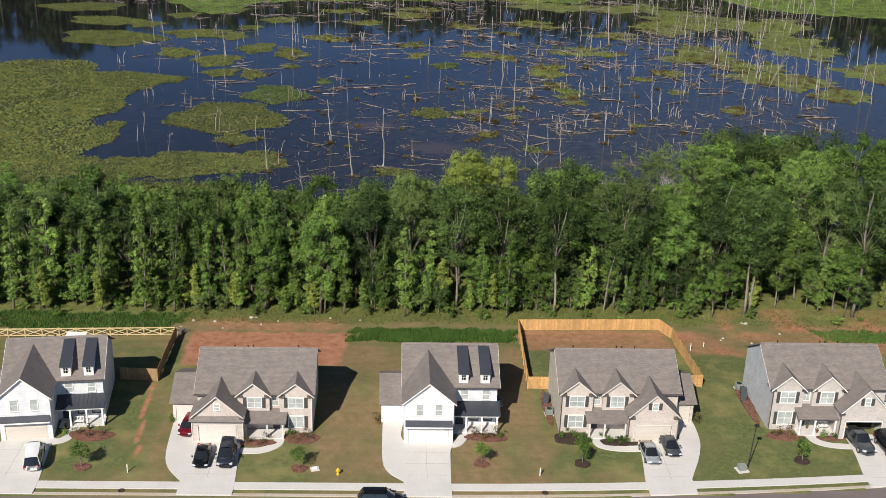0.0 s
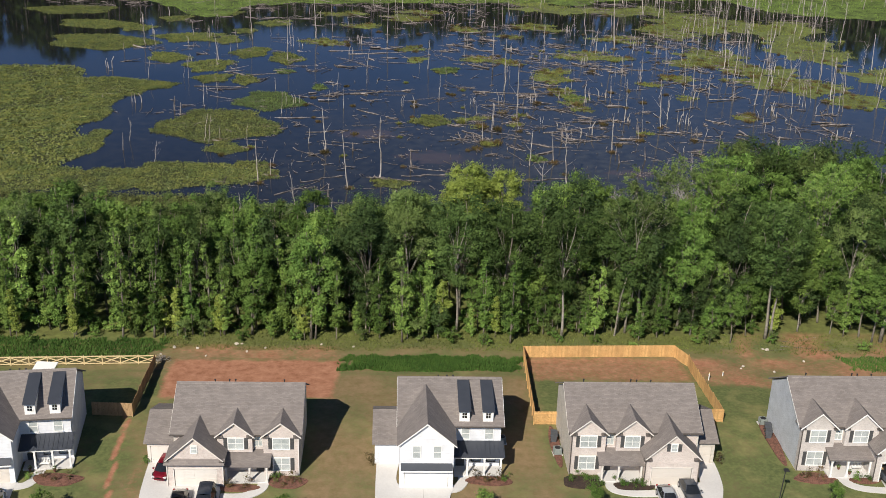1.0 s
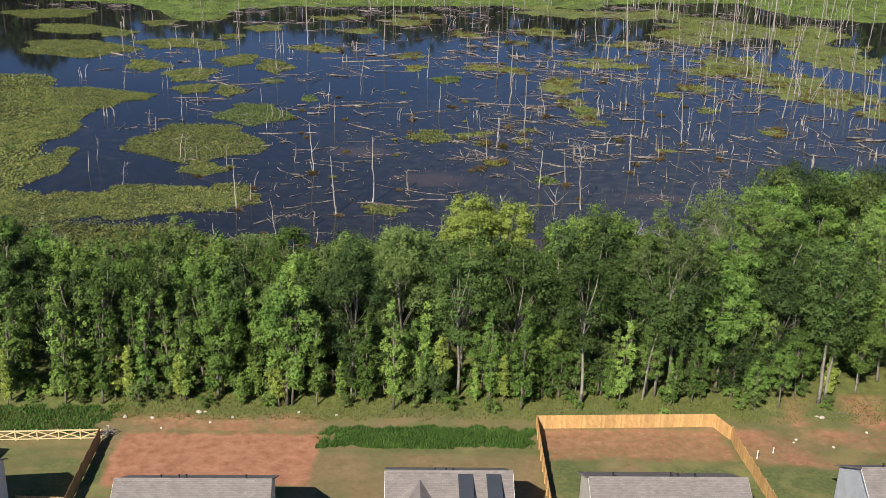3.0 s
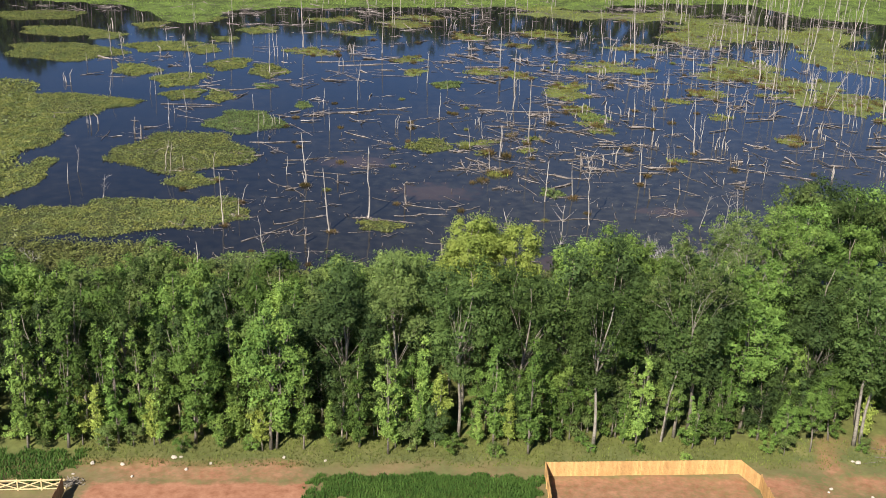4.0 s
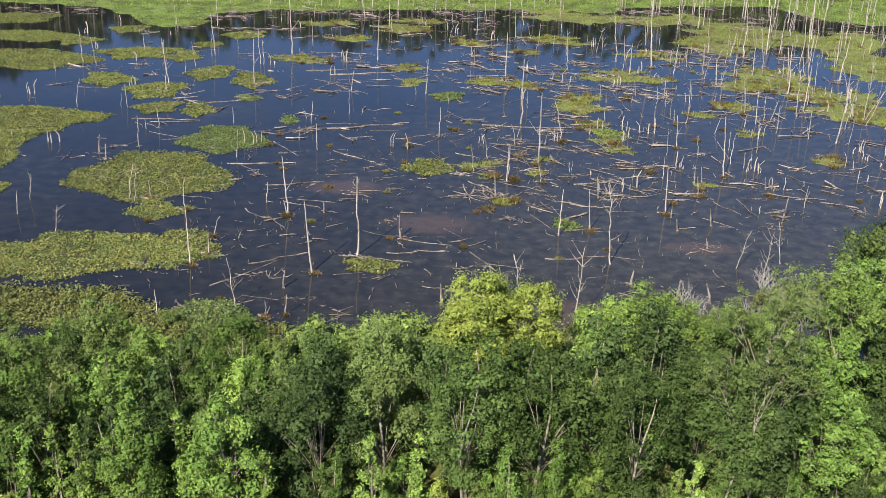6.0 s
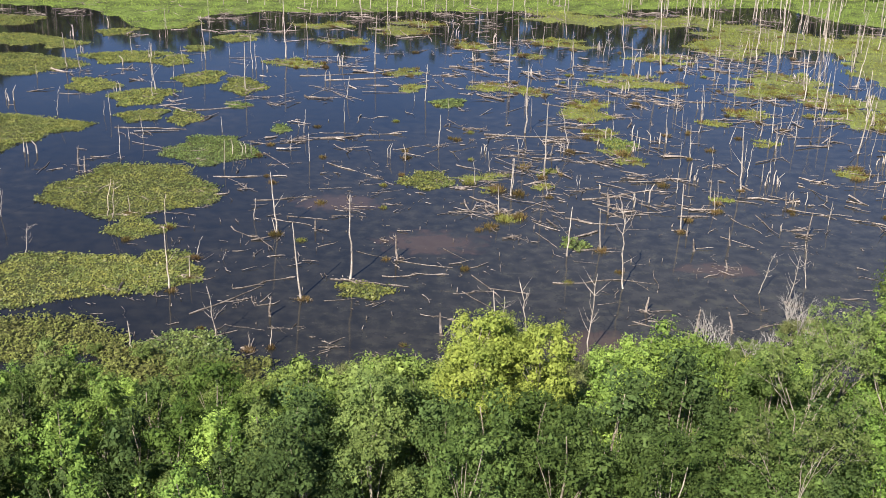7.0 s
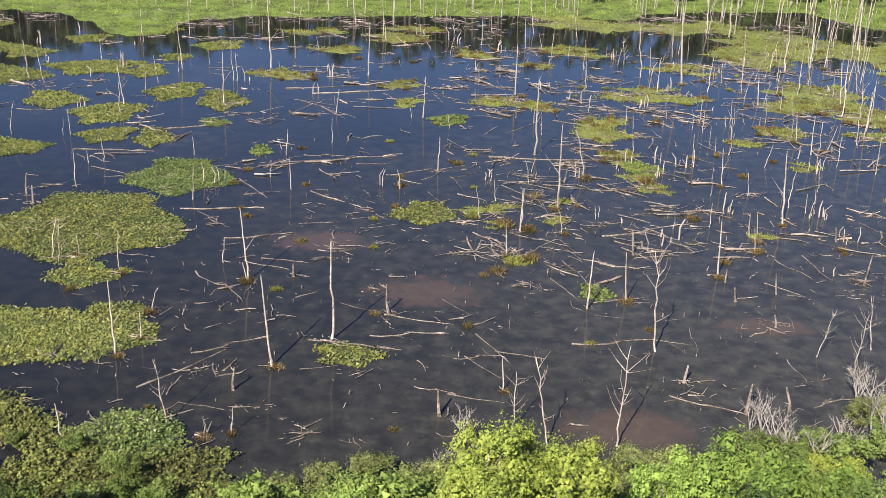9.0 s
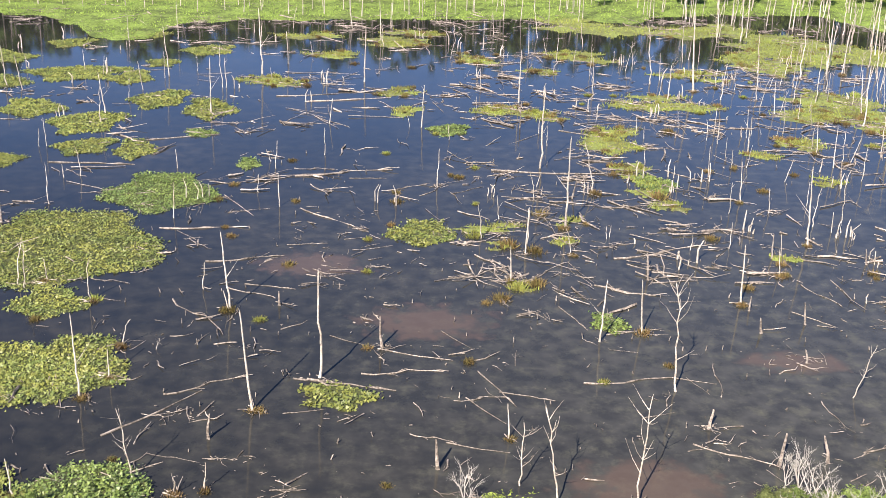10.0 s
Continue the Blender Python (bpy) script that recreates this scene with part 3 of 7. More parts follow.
walkway([(-25.5, 35.9), (-23.2, 36.0), (-21.4, 37.2), (-21.1, 38.9)])
walkway([(-0.9, 37.4), (0.2, 37.8), (0.9, 39.2), (0.9, 41.0)])
walkway([(-47.8, 37.6), (-46.6, 38.0), (-46.0, 39.3), (-45.9, 41.0)])
walkway([(22.3, 36.9), (19.6, 36.9), (17.6, 37.6), (17.3, 39.0)])
walkway([(48.4, 37.6), (46.0, 37.9), (44.6, 38.8), (44.2, 40.0)])


def bed(cx, cy, rx, ry, material, label, name="mulch_bed"):
    pts = [(cx + rx * math.cos(a) * (1 + 0.12 * math.sin(3 * a + cx)), cy + ry * math.sin(a) * (1 + 0.1 * math.cos(2 * a + cy))) for a in np.linspace(0, math.tau, 22, endpoint=False)]
    b = Build().prism(pts, "z", 2.3, 2.60)
    n = len(b.v)
    b.add([(cx, cy, 2.68)] + [(x, y, 2.602) for x, y in pts], [(0, i + 1, (i + 1) % len(pts) + 1) for i in range(len(pts))])
    return solid(name, b, material, label, "mulch bed", kind="structure")


bed(-28.2 + 4.4, 37.6, 2.2, 0.8, M_MULCH, "red-brown bark mulch bed")
bed(-18.6, 38.7, 2.2, 1.3, M_MULCH, "red-brown bark mulch bed")
bed(3.9, 39.3, 2.6, 1.1, M_MULCH, "red-brown bark mulch bed")
bed(-43.6, 39.0, 2.7, 1.3, M_MULCH, "dark red bark mulch bed")
bed(14.2, 39.0, 2.3, 1.3, M_MULCH_DARK, "dark brown bark mulch bed")
bed(19.8, 38.2, 2.3, 0.9, M_MULCH_DARK, "dark brown bark mulch bed")
bed(41.0, 40.0, 2.4, 1.1, M_MULCH, "red-brown bark mulch bed")
bed(46.6, 39.8, 1.8, 0.9, M_MULCH, "red-brown bark mulch bed")
bed(38.6, 48.0, 0.7, 5.2, M_MULCH, "red-brown bark mulch along the wall")
bed(12.2, 46.5, 0.6, 4.2, M_MULCH, "red-brown bark mulch along the wall")


# ---- houses ----
def window(house, x, z, w, h, y, shutters=None, frame_mat=None, grid=(1, 1)):
    """A sash window on a front wall at depth y, centre x, sill at z."""
    fm = frame_mat or M_WHITE
    f = 0.09
    b = Build().box(x - w / 2 - f, x + w / 2 + f, y - 0.07, y + 0.02, z + h, z + h + f + 0.03)
    b.box(x - w / 2 - f, x - w / 2, y - 0.06, y + 0.02, z, z + h).box(x + w / 2, x + w / 2 + f, y - 0.06, y + 0.02, z, z + h)
    b.box(x - w / 2, x + w / 2, y - 0.05, y + 0.02, z + h * 0.5 - 0.03, z + h * 0.5 + 0.03)
    if grid[0] > 1:
        for k in range(1, grid[0]):
            b.box(x - w / 2 + w * k / grid[0] - 0.025, x - w / 2 + w * k / grid[0] + 0.025, y - 0.045, y + 0.02, z, z + h)
    win = part("window", b, fm, house, "white sash window")
    part("pane", Build().box(x - w / 2, x + w / 2, y - 0.025, y + 0.01, z, z + h * 0.5 - 0.03), M_GLASS, win)
    part("pane", Build().box(x - w / 2, x + w / 2, y - 0.03, y + 0.01, z + h * 0.5 + 0.03, z + h), M_GLASS, win)
    part("sill", Build().box(x - w / 2 - f, x + w / 2 + f, y - 0.12, y + 0.02, z - 0.08, z), fm, win)
    if shutters:
        for s in (-1, 1):
            c = x + s * (w / 2 + f + 0.24)
            sb = Build().box(c - 0.2, c + 0.2, y - 0.05, y + 0.005, z - 0.03, z + h + 0.05)
            for k in range(5):
                zz = z + 0.1 + k * (h - 0.1) / 5
                sb.box(c - 0.15, c + 0.15, y - 0.075, y - 0.045, zz, zz + (h - 0.1) / 5 - 0.08)
            part("shutter", sb, shutters, house, "charcoal louvred shutter")
    return win


def garage_door(house, x0, x1, z1, y, material, rows=4, cols=4, label="raised-panel garage door"):
    door = part("garage_door", Build().box(x0, x1, y - 0.03, y + 0.03, 0.02, z1), material, house, label)
    w, h = (x1 - x0) / cols, z1 / rows
    for i in range(cols):
        for j in range(rows):
            part("panel", Build().box(x0 + i * w + 0.1, x0 + (i + 1) * w - 0.1, y - 0.055, y - 0.028, j * h + 0.1, (j + 1) * h - 0.06), material, door)
    return door


def roof_face(house, eave0, eave1, ridge1, ridge0, material=None, thick=0.14, label=""):
    return part("roof", Build().slab([eave0, eave1, ridge1, ridge0], thick), material or M_ROOF, house, label)


def gable(house, x0, x1, y_front, y_back, z_eave, z_peak, wall, trim, over=0.3, z_base=None, y_ridge_back=None):
    """A front-facing gable: wall triangle, two roof slopes and white barge boards."""
    xc, k = (x0 + x1) / 2, (z_peak - z_eave) / ((x1 - x0) / 2)
    part("gable_wall", Build().prism([(x0, z_base if z_base is not None else z_eave), (x1, z_base if z_base is not None else z_eave), (x1, z_eave), (xc, z_peak), (x0, z_eave)], "y", y_front, y_front + 0.2), wall, house)
    yr = y_ridge_back if y_ridge_back is not None else y_back
    drop = over * k
    for s, xe in ((-1, x0 - over), (1, x1 + over)):
        part("roof", Build().slab([(xe, y_front - over, z_eave - drop + 0.12), (xc, y_front - over, z_peak + 0.12), (xc, yr, z_peak + 0.12), (xe, y_back, z_eave - drop + 0.12)], 0.12), M_ROOF, house)
        if trim is not M_WHITE:
            part("cornice_return", Build().prism([(y_front - over, z_eave - drop - 0.02), (y_front + 0.02, z_eave - drop - 0.02), (y_front + 0.02, z_eave - drop + 0.26)], "x", *sorted((xe, xe - s * (over + 0.62)))), M_GUTTER, house)
        part("barge_board", Build().prism([(xe, z_eave - drop - 0.05), (xc, z_peak - 0.05), (xc, z_peak + 0.10), (xe, z_eave - drop + 0.10)], "y", y_front - over - 0.05, y_front - over + 0.02), trim, house)


def post(house, x, y, z0, z1, material, w=0.2, label="square porch post"):
    b = Build().box(x - w / 2, x + w / 2, y - w / 2, y + w / 2, z0, z1)
    b.box(x - w * 0.7, x + w * 0.7, y - w * 0.7, y + w * 0.7, z0, z0 + 0.2).box(x - w * 0.7, x + w * 0.7, y - w * 0.7, y + w * 0.7, z1 - 0.15, z1)
    part("post", b, material, house, label)


def front_door(house, x, y, z, material):
    d = part("front_door", Build().box(x - 0.5, x + 0.5, y - 0.05, y + 0.02, z, z + 2.1), material, house, "dark panelled front door")
    for k in range(3):
        part("panel", Build().box(x - 0.36, x + 0.36, y - 0.075, y - 0.045, z + 0.15 + k * 0.66, z + 0.68 + k * 0.66), material, d)
    part("door_handle", Build().box(x + 0.36, x + 0.42, y - 0.12, y - 0.05, z + 0.95, z + 1.1), M_RIM, d)


def vents(house, spots, material):
    for x, y, z in spots:
        part("roof_vent", Build().tube([(x, y, z - 0.3), (x, y, z + 0.12)], [0.07, 0.07], 8).tube([(x, y, z + 0.12), (x, y, z + 0.18)], [0.12, 0.10], 8), material, house, "small roof vent pipe")


def brick_house(x, mirror, front, side, trim, door, label, open_door=False, y=41.0, rise=0.0, tall=1.0, left=0.0):
    """Two-storey brick-front house: full bay, upper bay over a porch, projecting garage, one-bay side garage."""
    W = 14.5
    h = thing("house", label, "house", "houses along the street", pose(x, y, 2.5) @ Matrix.Diagonal((1, 1, tall, 1)) @ (Matrix.Translation((W, 0, 0)) @ Matrix.Diagonal((-1, 1, 1, 1)) if mirror else Matrix.Identity(4)))
    # main block: side and back walls, front wall
    part("wall", Build().prism([(0, 0), (10.5, 0), (10.5, 5.2), (5.3, 7.9 + rise), (0, 5.2)], "x", left, left + 0.2), side, h)
    part("wall", Build().prism([(0, 0), (10.5, 0), (10.5, 5.2), (5.3, 7.9 + rise), (0, 5.2)], "x", W - 0.2, W), side, h)
    part("wall", Build().box(left + 0.2, W - 0.2, 10.3, 10.5, 0, 5.2), side, h)
    part("wall", Build().box(left + 0.2, W - 0.2, 0, 0.2, 0, 5.2), front, h)
    # roof, with the step in the ridge line
    for a, b, lift in ((left - 0.35, 5.2, 0.0), (5.2, W + 0.35, 0.08)):
        roof_face(h, (a, -0.45, 5.1 + lift), (b, -0.45, 5.1 + lift), (b, 5.3, 8.05 + rise + lift), (a, 5.3, 8.05 + rise + lift), label="brown-grey asphalt shingles")
        roof_face(h, (a, 5.3, 8.05 + rise + lift), (b, 5.3, 8.05 + rise + lift), (b, 10.95, 5.1 + lift), (a, 10.95, 5.1 + lift), label="brown-grey asphalt shingles")
    part("ridge_cap", Build().prism([(5.05, 7.98 + rise), (5.3, 8.2 + rise), (5.55, 7.98 + rise)], "x", left - 0.35, W + 0.35), M_ROOF, h)
    part("gutter", Build().box(left - 0.35, W + 0.35, -0.58, -0.45, 4.95, 5.1), M_GUTTER, h)
    for xx in (left - 0.37, W + 0.35):
        part("barge_board", Build().prism([(-0.45, 4.92), (5.3, 7.86 + rise), (5.3, 8.04 + rise), (-0.45, 5.1)], "x", xx, xx + 0.03), trim, h)
    # full-height bay
    part("bay_wall", Build().box(10.6, 14.5, -0.6, 0.0, 0, 5.2), front, h)
    gable(h, 10.6, 14.5, -0.6, 1.0, 5.2, 6.75, front, trim, y_ridge_back=2.9)
    window(h, 12.55, 0.75, 1.75, 1.5, -0.6, shutters=M_SHUTTER, grid=(2, 1))
    window(h, 12.55, 3.45, 1.75, 1.3, -0.6, shutters=M_SHUTTER, grid=(2, 1))
    # upper bay over the porch
    part("bay_wall", Build().box(5.6, 9.4, -0.6, 0.0, 3.0, 5.2), front, h)
    gable(h, 5.6, 9.4, -0.6, 1.0, 5.2, 6.75, front, trim, y_ridge_back=2.9)
    window(h, 7.6, 3.45, 1.6, 1.3, -0.6, shutters=M_SHUTTER, grid=(2, 1))
    window(h, 10.0, 3.5, 0.75, 1.25, 0.0, grid=(2, 1), frame_mat=trim)
    for a, b in ((5.6, 9.4), (10.6, 14.5)):
        part("soffit", Build().box(a - 0.3, a + 0.35, -0.9, -0.55, 5.0, 5.13), M_GUTTER, h)
        part("soffit", Build().box(b - 0.35, b + 0.3, -0.9, -0.55, 5.0, 5.13), M_GUTTER, h)
    # porch
    roof_face(h, (6.1, -2.45, 2.35), (11.5, -2.45, 2.35), (11.5, 0.0, 3.05), (6.1, 0.0, 3.05), label="shingled porch roof")
    part("porch_floor", Build().box(6.4, 11.2, -2.2, 0, 0, 0.2), M_CONCRETE, h, "concrete porch floor")
    part("beam", Build().box(6.3, 11.3, -2.25, -2.05, 2.1, 2.3), trim, h)
    for px in (6.65, 9.2, 11.05):
        post(h, px, -2.1, 0.2, 2.1, trim)
    window(h, 8.0, 0.9, 1.7, 1.2, 0.0, shutters=M_SHUTTER, grid=(2, 1))
    front_door(h, 10.2, 0.0, 0.2, M_SHUTTER)
    # garage wing
    part("garage_wall", Build().box(0.5, 0.7, -2.7, 0, 0, 3.55), side, h)
    part("garage_wall", Build().box(6.2, 6.4, -2.7, 0, 0, 3.55), front, h)
    gw = Build().box(0.5, 1.2, -2.9, -2.7, 0, 3.55).box(5.7, 6.4, -2.9, -2.7, 0, 3.55).box(1.2, 5.7, -2.9, -2.7, 2.25, 3.55)
    part("garage_wall", gw, front, h)
    gable(h, 0.5, 6.4, -2.9, 0.4, 3.55, 6.25, front, trim, y_ridge_back=3.1)
    if not mirror:
        part("roof", Build().slab([(0.2, -3.45, 3.15), (6.7, -3.45, 3.15), (6.7, -2.88, 3.62), (0.2, -2.88, 3.62)], 0.1), M_ROOF, h, "shingled skirt roof over the garage")
    part("soffit", Build().box(0.15, 0.8, -3.25, -2.85, 3.28, 3.42), M_GUTTER, h)
    part("soffit", Build().box(6.1, 6.75, -3.25, -2.85, 3.28, 3.42), M_GUTTER, h)
    window(h, 3.45, 4.35, 0.6, 0.8, -2.9, shutters=M_SHUTTER if mirror else None)
    if open_door:
        # near-black panel: the open garage's inner shade is put into its colour
        part("garage_shade_panel", Build().box(1.2, 5.7, -0.4, -0.2, 0, 2.3), M_DARK, h)
        shelf = Build()
        for k in range(3):
            shelf.box(5.0, 5.6, -2.2, -0.5, 0.5 + 0.6 * k, 0.56 + 0.6 * k)
        part("shelf", shelf, M_BROWN_FENCE, h, "storage shelf inside the open garage")
    else:
        garage_door(h, 1.25, 5.65, 2.22, -2.78, door)
    part("trim", Build().box(1.1, 1.2, -2.94, -2.88, 0, 2.35).box(5.7, 5.8, -2.94, -2.88, 0, 2.35).box(1.1, 5.8, -2.94, -2.88, 2.25, 2.37), trim, h)
    # side garage, one bay
    part("garage_wall", Build().prism([(1.9, 0), (9.6, 0), (9.6, 3.0), (5.6, 4.6), (1.9, 3.05)], "x", -2.6, -2.4), side, h)
    part("garage_wall", Build().box(-2.6, -2.25, 1.7, 1.9, 0, 3.0).box(-0.3, left, 1.7, 1.9, 0, 3.0).box(-2.25, -0.3, 1.7, 1.9, 2.25, 3.0), trim if not mirror else side, h)
    roof_face(h, (-2.9, 1.2, 2.95), (left, 1.2, 2.95), (left, 5.6, 4.75), (-2.9, 5.6, 4.75), label="side garage shingles")
    roof_face(h, (-2.9, 5.6, 4.75), (left, 5.6, 4.75), (left, 10.0, 2.95), (-2.9, 10.0, 2.95), label="side garage shingles")
    garage_door(h, -2.22, -0.32, 2.22, 1.8, door, cols=2, label="single garage door")
    # downpipes
    for px, py, z1 in ((14.44, -0.66, 5.0), (6.45, -2.95, 3.3), (0.45, -2.95, 3.3)):
        part("downpipe", Build().box(px - 0.05, px + 0.05, py - 0.05, py + 0.05, 0.1, z1), M_GUTTER if mirror else trim, h)
    vents(h, [(vx, vy, vz + rise * 0.85) for vx, vy, vz in ((4.6, 5.9, 8.0), (6.2, 6.1, 7.9), (6.9, 6.0, 8.0), (12.4, 6.0, 8.0))], M_BLACK)
    return h


def white_house(x, label, door, y=41.0, turn=0.0):
    """Two-storey white farmhouse: front-gabled garage wing, two slim shed dormers, metal porch roof."""
    h = thing("house", label, "house", "houses along the street", pose(x, y, 2.5, 0, 0, turn))
    W, wall = 11.4, M_SIDING_WHITE
    for a in (0, W - 0.2):
        part("wall", Build().prism([(1.0, 0), (11.0, 0), (11.0, 5.7), (6.0, 8.6), (1.0, 5.7)], "x", a, a + 0.2), wall, h)
    part("wall", Build().box(0.2, W - 0.2, 10.8, 11.0, 0, 5.7), wall, h)
    part("wall", Build().box(5.7, W - 0.2, 1.0, 1.2, 0, 5.7), wall, h)
    roof_face(h, (-0.3, 0.5, 5.62), (W + 0.3, 0.5, 5.62), (W + 0.3, 6.0, 8.78), (-0.3, 6.0, 8.78), label="brown-grey asphalt shingles")
    roof_face(h, (-0.3, 6.0, 8.78), (W + 0.3, 6.0, 8.78), (W + 0.3, 11.5, 5.62), (-0.3, 11.5, 5.62), label="brown-grey asphalt shingles")
    part("ridge_cap", Build().prism([(5.75, 8.7), (6.0, 8.92), (6.25, 8.7)], "x", -0.3, W + 0.3), M_ROOF, h)
    part("gutter", Build().box(5.9, W + 0.3, 0.38, 0.5, 5.5, 5.62), M_GUTTER, h)
    for xx in (-0.33, W + 0.3):
        part("barge_board", Build().prism([(0.5, 5.45), (6.0, 8.6), (6.0, 8.78), (0.5, 5.62)], "x", xx, xx + 0.03), M_WHITE, h)
    # garage wing
    part("wall", Build().box(0, 0.2, -3.1, 1.0, 0, 5.7), wall, h)
    part("wall", Build().box(5.7, 5.9, -3.1, 1.0, 0, 5.7), wall, h)
    part("wall", Build().box(0, 0.55, -3.3, -3.1, 0, 5.7).box(5.35, 5.9, -3.3, -3.1, 0, 5.7).box(0.55, 5.35, -3.3, -3.1, 2.35, 5.7), wall, h)
    gable(h, 0, 5.9, -3.3, 1.6, 5.7, 8.25, wall, M_WHITE, over=0.32, y_ridge_back=5.4)
    garage_door(h, 0.58, 5.32, 2.32, -3.2, door)
    part("pent_roof", Build().slab([(0.15, -3.95, 2.75), (5.75, -3.95, 2.75), (5.75, -3.3, 3.25), (0.15, -3.3, 3.25)], 0.12), M_METAL_ROOF, h, "charcoal standing-seam pent roof")
    part("trim", Build().box(0.1, 5.8, -3.98, -3.9, 2.5, 2.68), M_WHITE, h)
    for wx in (1.85, 4.1):
        window(h, wx, 3.95, 0.8, 1.45, -3.3)
    # right part
    for wx in (7.4, 10.05):
        window(h, wx, 3.75, 0.85, 1.35, 1.0)
    porch = part("porch_roof", Build().slab([(6.0, -1.25, 2.75), (11.75, -1.25, 2.75), (11.75, 1.0, 3.5), (6.0, 1.0, 3.5)], 0.1), M_METAL_ROOF, h, "charcoal standing-seam porch roof")
    for k in range(12):
        sx = 6.1 + k * 0.5
        part("seam", Build().slab([(sx, -1.25, 2.79), (sx + 0.04, -1.25, 2.79), (sx + 0.04, 1.0, 3.54), (sx, 1.0, 3.54)], 0.04), M_METAL_ROOF, porch)
    part("porch_floor", Build().box(6.2, 11.5, -1.0, 1.0, 0, 0.2), M_CONCRETE, h, "concrete porch floor")
    part("beam", Build().box(6.1, 11.6, -1.1, -0.9, 2.42, 2.66), M_WHITE, h)
    for px in (7.6, 9.5, 11.35):
        post(h, px, -0.95, 0.2, 2.45, M_WHITE)
    window(h, 8.7, 0.85, 0.9, 1.4, 1.0, frame_mat=M_SHUTTER)
    window(h, 10.4, 0.85, 0.9, 1.4, 1.0, frame_mat=M_SHUTTER)
    front_door(h, 6.9, 1.0, 0.2, M_SHUTTER)
    # shed dormers
    for dx in (6.55, 9.2):
        d = part("dormer", Build().prism([(1.05, 5.9), (1.05, 7.35), (5.6, 8.5)], "x", dx + 0.1, dx + 1.25), M_WHITE, h, "slim shed dormer")
        part("dormer_roof", Build().slab([(dx - 0.02, 0.75, 7.38), (dx + 1.37, 0.75, 7.38), (dx + 1.37, 5.75, 8.66), (dx - 0.02, 5.75, 8.66)], 0.1), M_METAL_ROOF, d, "charcoal metal dormer roof")
        for i in range(2):
            for j in range(2):
                part("pane", Build().box(dx + 0.42 + 0.27 * i, dx + 0.65 + 0.27 * i, 1.0, 1.06, 6.4 + 0.34 * j, 6.69 + 0.34 * j), M_CARGLASS, d)
        part("window_frame", Build().box(dx + 0.34, dx + 1.02, 1.02, 1.045, 6.32, 7.1), M_WHITE, d)
    # side garage
    part("garage_wall", Build().prism([(1.8, 0), (9.0, 0), (9.0, 3.0), (5.6, 4.6), (1.8, 3.05)], "x", -2.75, -2.55), wall, h)
    part("garage_wall", Build().box(-2.75, -2.3, 1.6, 1.8, 0, 3.0).box(-0.35, 0, 1.6, 1.8, 0, 3.0).box(-2.3, -0.35, 1.6, 1.8, 2.3, 3.0), wall, h)
    roof_face(h, (-3.05, 1.1, 2.95), (0, 1.1, 2.95), (0, 5.6, 4.78), (-3.05, 5.6, 4.78), label="side garage shingles")
    roof_face(h, (-3.05, 5.6, 4.78), (0, 5.6, 4.78), (0, 9.5, 2.95), (-3.05, 9.5, 2.95), label="side garage shingles")
    garage_door(h, -2.28, -0.37, 2.28, 1.7, M_WHITE, cols=2, label="single white garage door")
    vents(h, ((4.4, 6.3, 8.75), (5.4, 6.4, 8.7), (6.1, 6.4, 8.7)), M_BLACK)
    return h


white_house(-54.05, "white two-storey farmhouse with tan garage door", M_DOOR_TAN, turn=6.5)
brick_house(-31.8, False, M_BRICK_TAN, M_SIDING_TAN, M_TRIM_TAN, M_TRIM_TAN, "tan brick two-storey house with cream garage gable", y=40.7, rise=0.35, left=0.75)
white_house(-6.25, "white two-storey farmhouse with two slim dormers", M_WHITE)
brick_house(12.9, True, M_BRICK_TAN, M_SIDING_TAN, M_TRIM_TAN, M_DOOR_TAN, "tan brick two-storey house beside a cedar fence", y=41.2, tall=1.055)
brick_house(39.3, True, M_BRICK_GREY, M_SIDING_GREY, M_WHITE, M_WHITE, "grey brick two-storey house with open garage", open_door=True, y=42.2, tall=1.12)
# ---- fences ----
def privacy_fence(points, height, material, label, board=0.145):
    """Board fence: posts, rails and single boards, one panel after another along the line."""
    f = thing("fence", label, "fence", "yard fences")
    for (x0, y0), (x1, y1) in zip(points, points[1:]):
        run = math.hypot(x1 - x0, y1 - y0)
        n = max(1, round(run / 2.4))
        turn = math.atan2(y1 - y0, x1 - x0)
        for i in range(n):
            ax, ay = x0 + (x1 - x0) * i / n, y0 + (y1 - y0) * i / n
            cx, cy = x0 + (x1 - x0) * (i + 0.5) / n, y0 + (y1 - y0) * (i + 0.5) / n
            z = float(land(cx, cy))
            b, length = Build(), run / n
            k = int(length / board)
            for j in range(k):
                u = j * length / k
                b.box(u + 0.006, u + length / k - 0.006, -0.012, 0.012, 0.04, height + 0.02 * math.sin(j * 2.3 + i))
            for zz in (0.35, height - 0.35):
                b.box(0, length, 0.014, 0.06, zz, zz + 0.09)
            p = tagged(part("fence_panel", b, material, f), kind="stuff")
            p.matrix_basis = pose(ax, ay, z, 0, 0, math.degrees(turn))
            q = part("fence_post", Build().box(-0.05, 0.05, -0.05, 0.05, -0.2, height - 0.06), material, f)
            q.matrix_basis = pose(ax, ay, z, 0, 0, math.degrees(turn)) @ Matrix.Translation((0, 0.07, 0))
    return f


privacy_fence([(13.0, 51.4), (10.25, 51.4), (10.65, 61.5), (11.1, 71.6), (32.3, 72.3), (33.6, 69.2), (33.5, 66.5), (33.7, 52.4), (31.2, 52.2)], 1.83, M_CEDAR, "new orange-yellow cedar privacy fence")
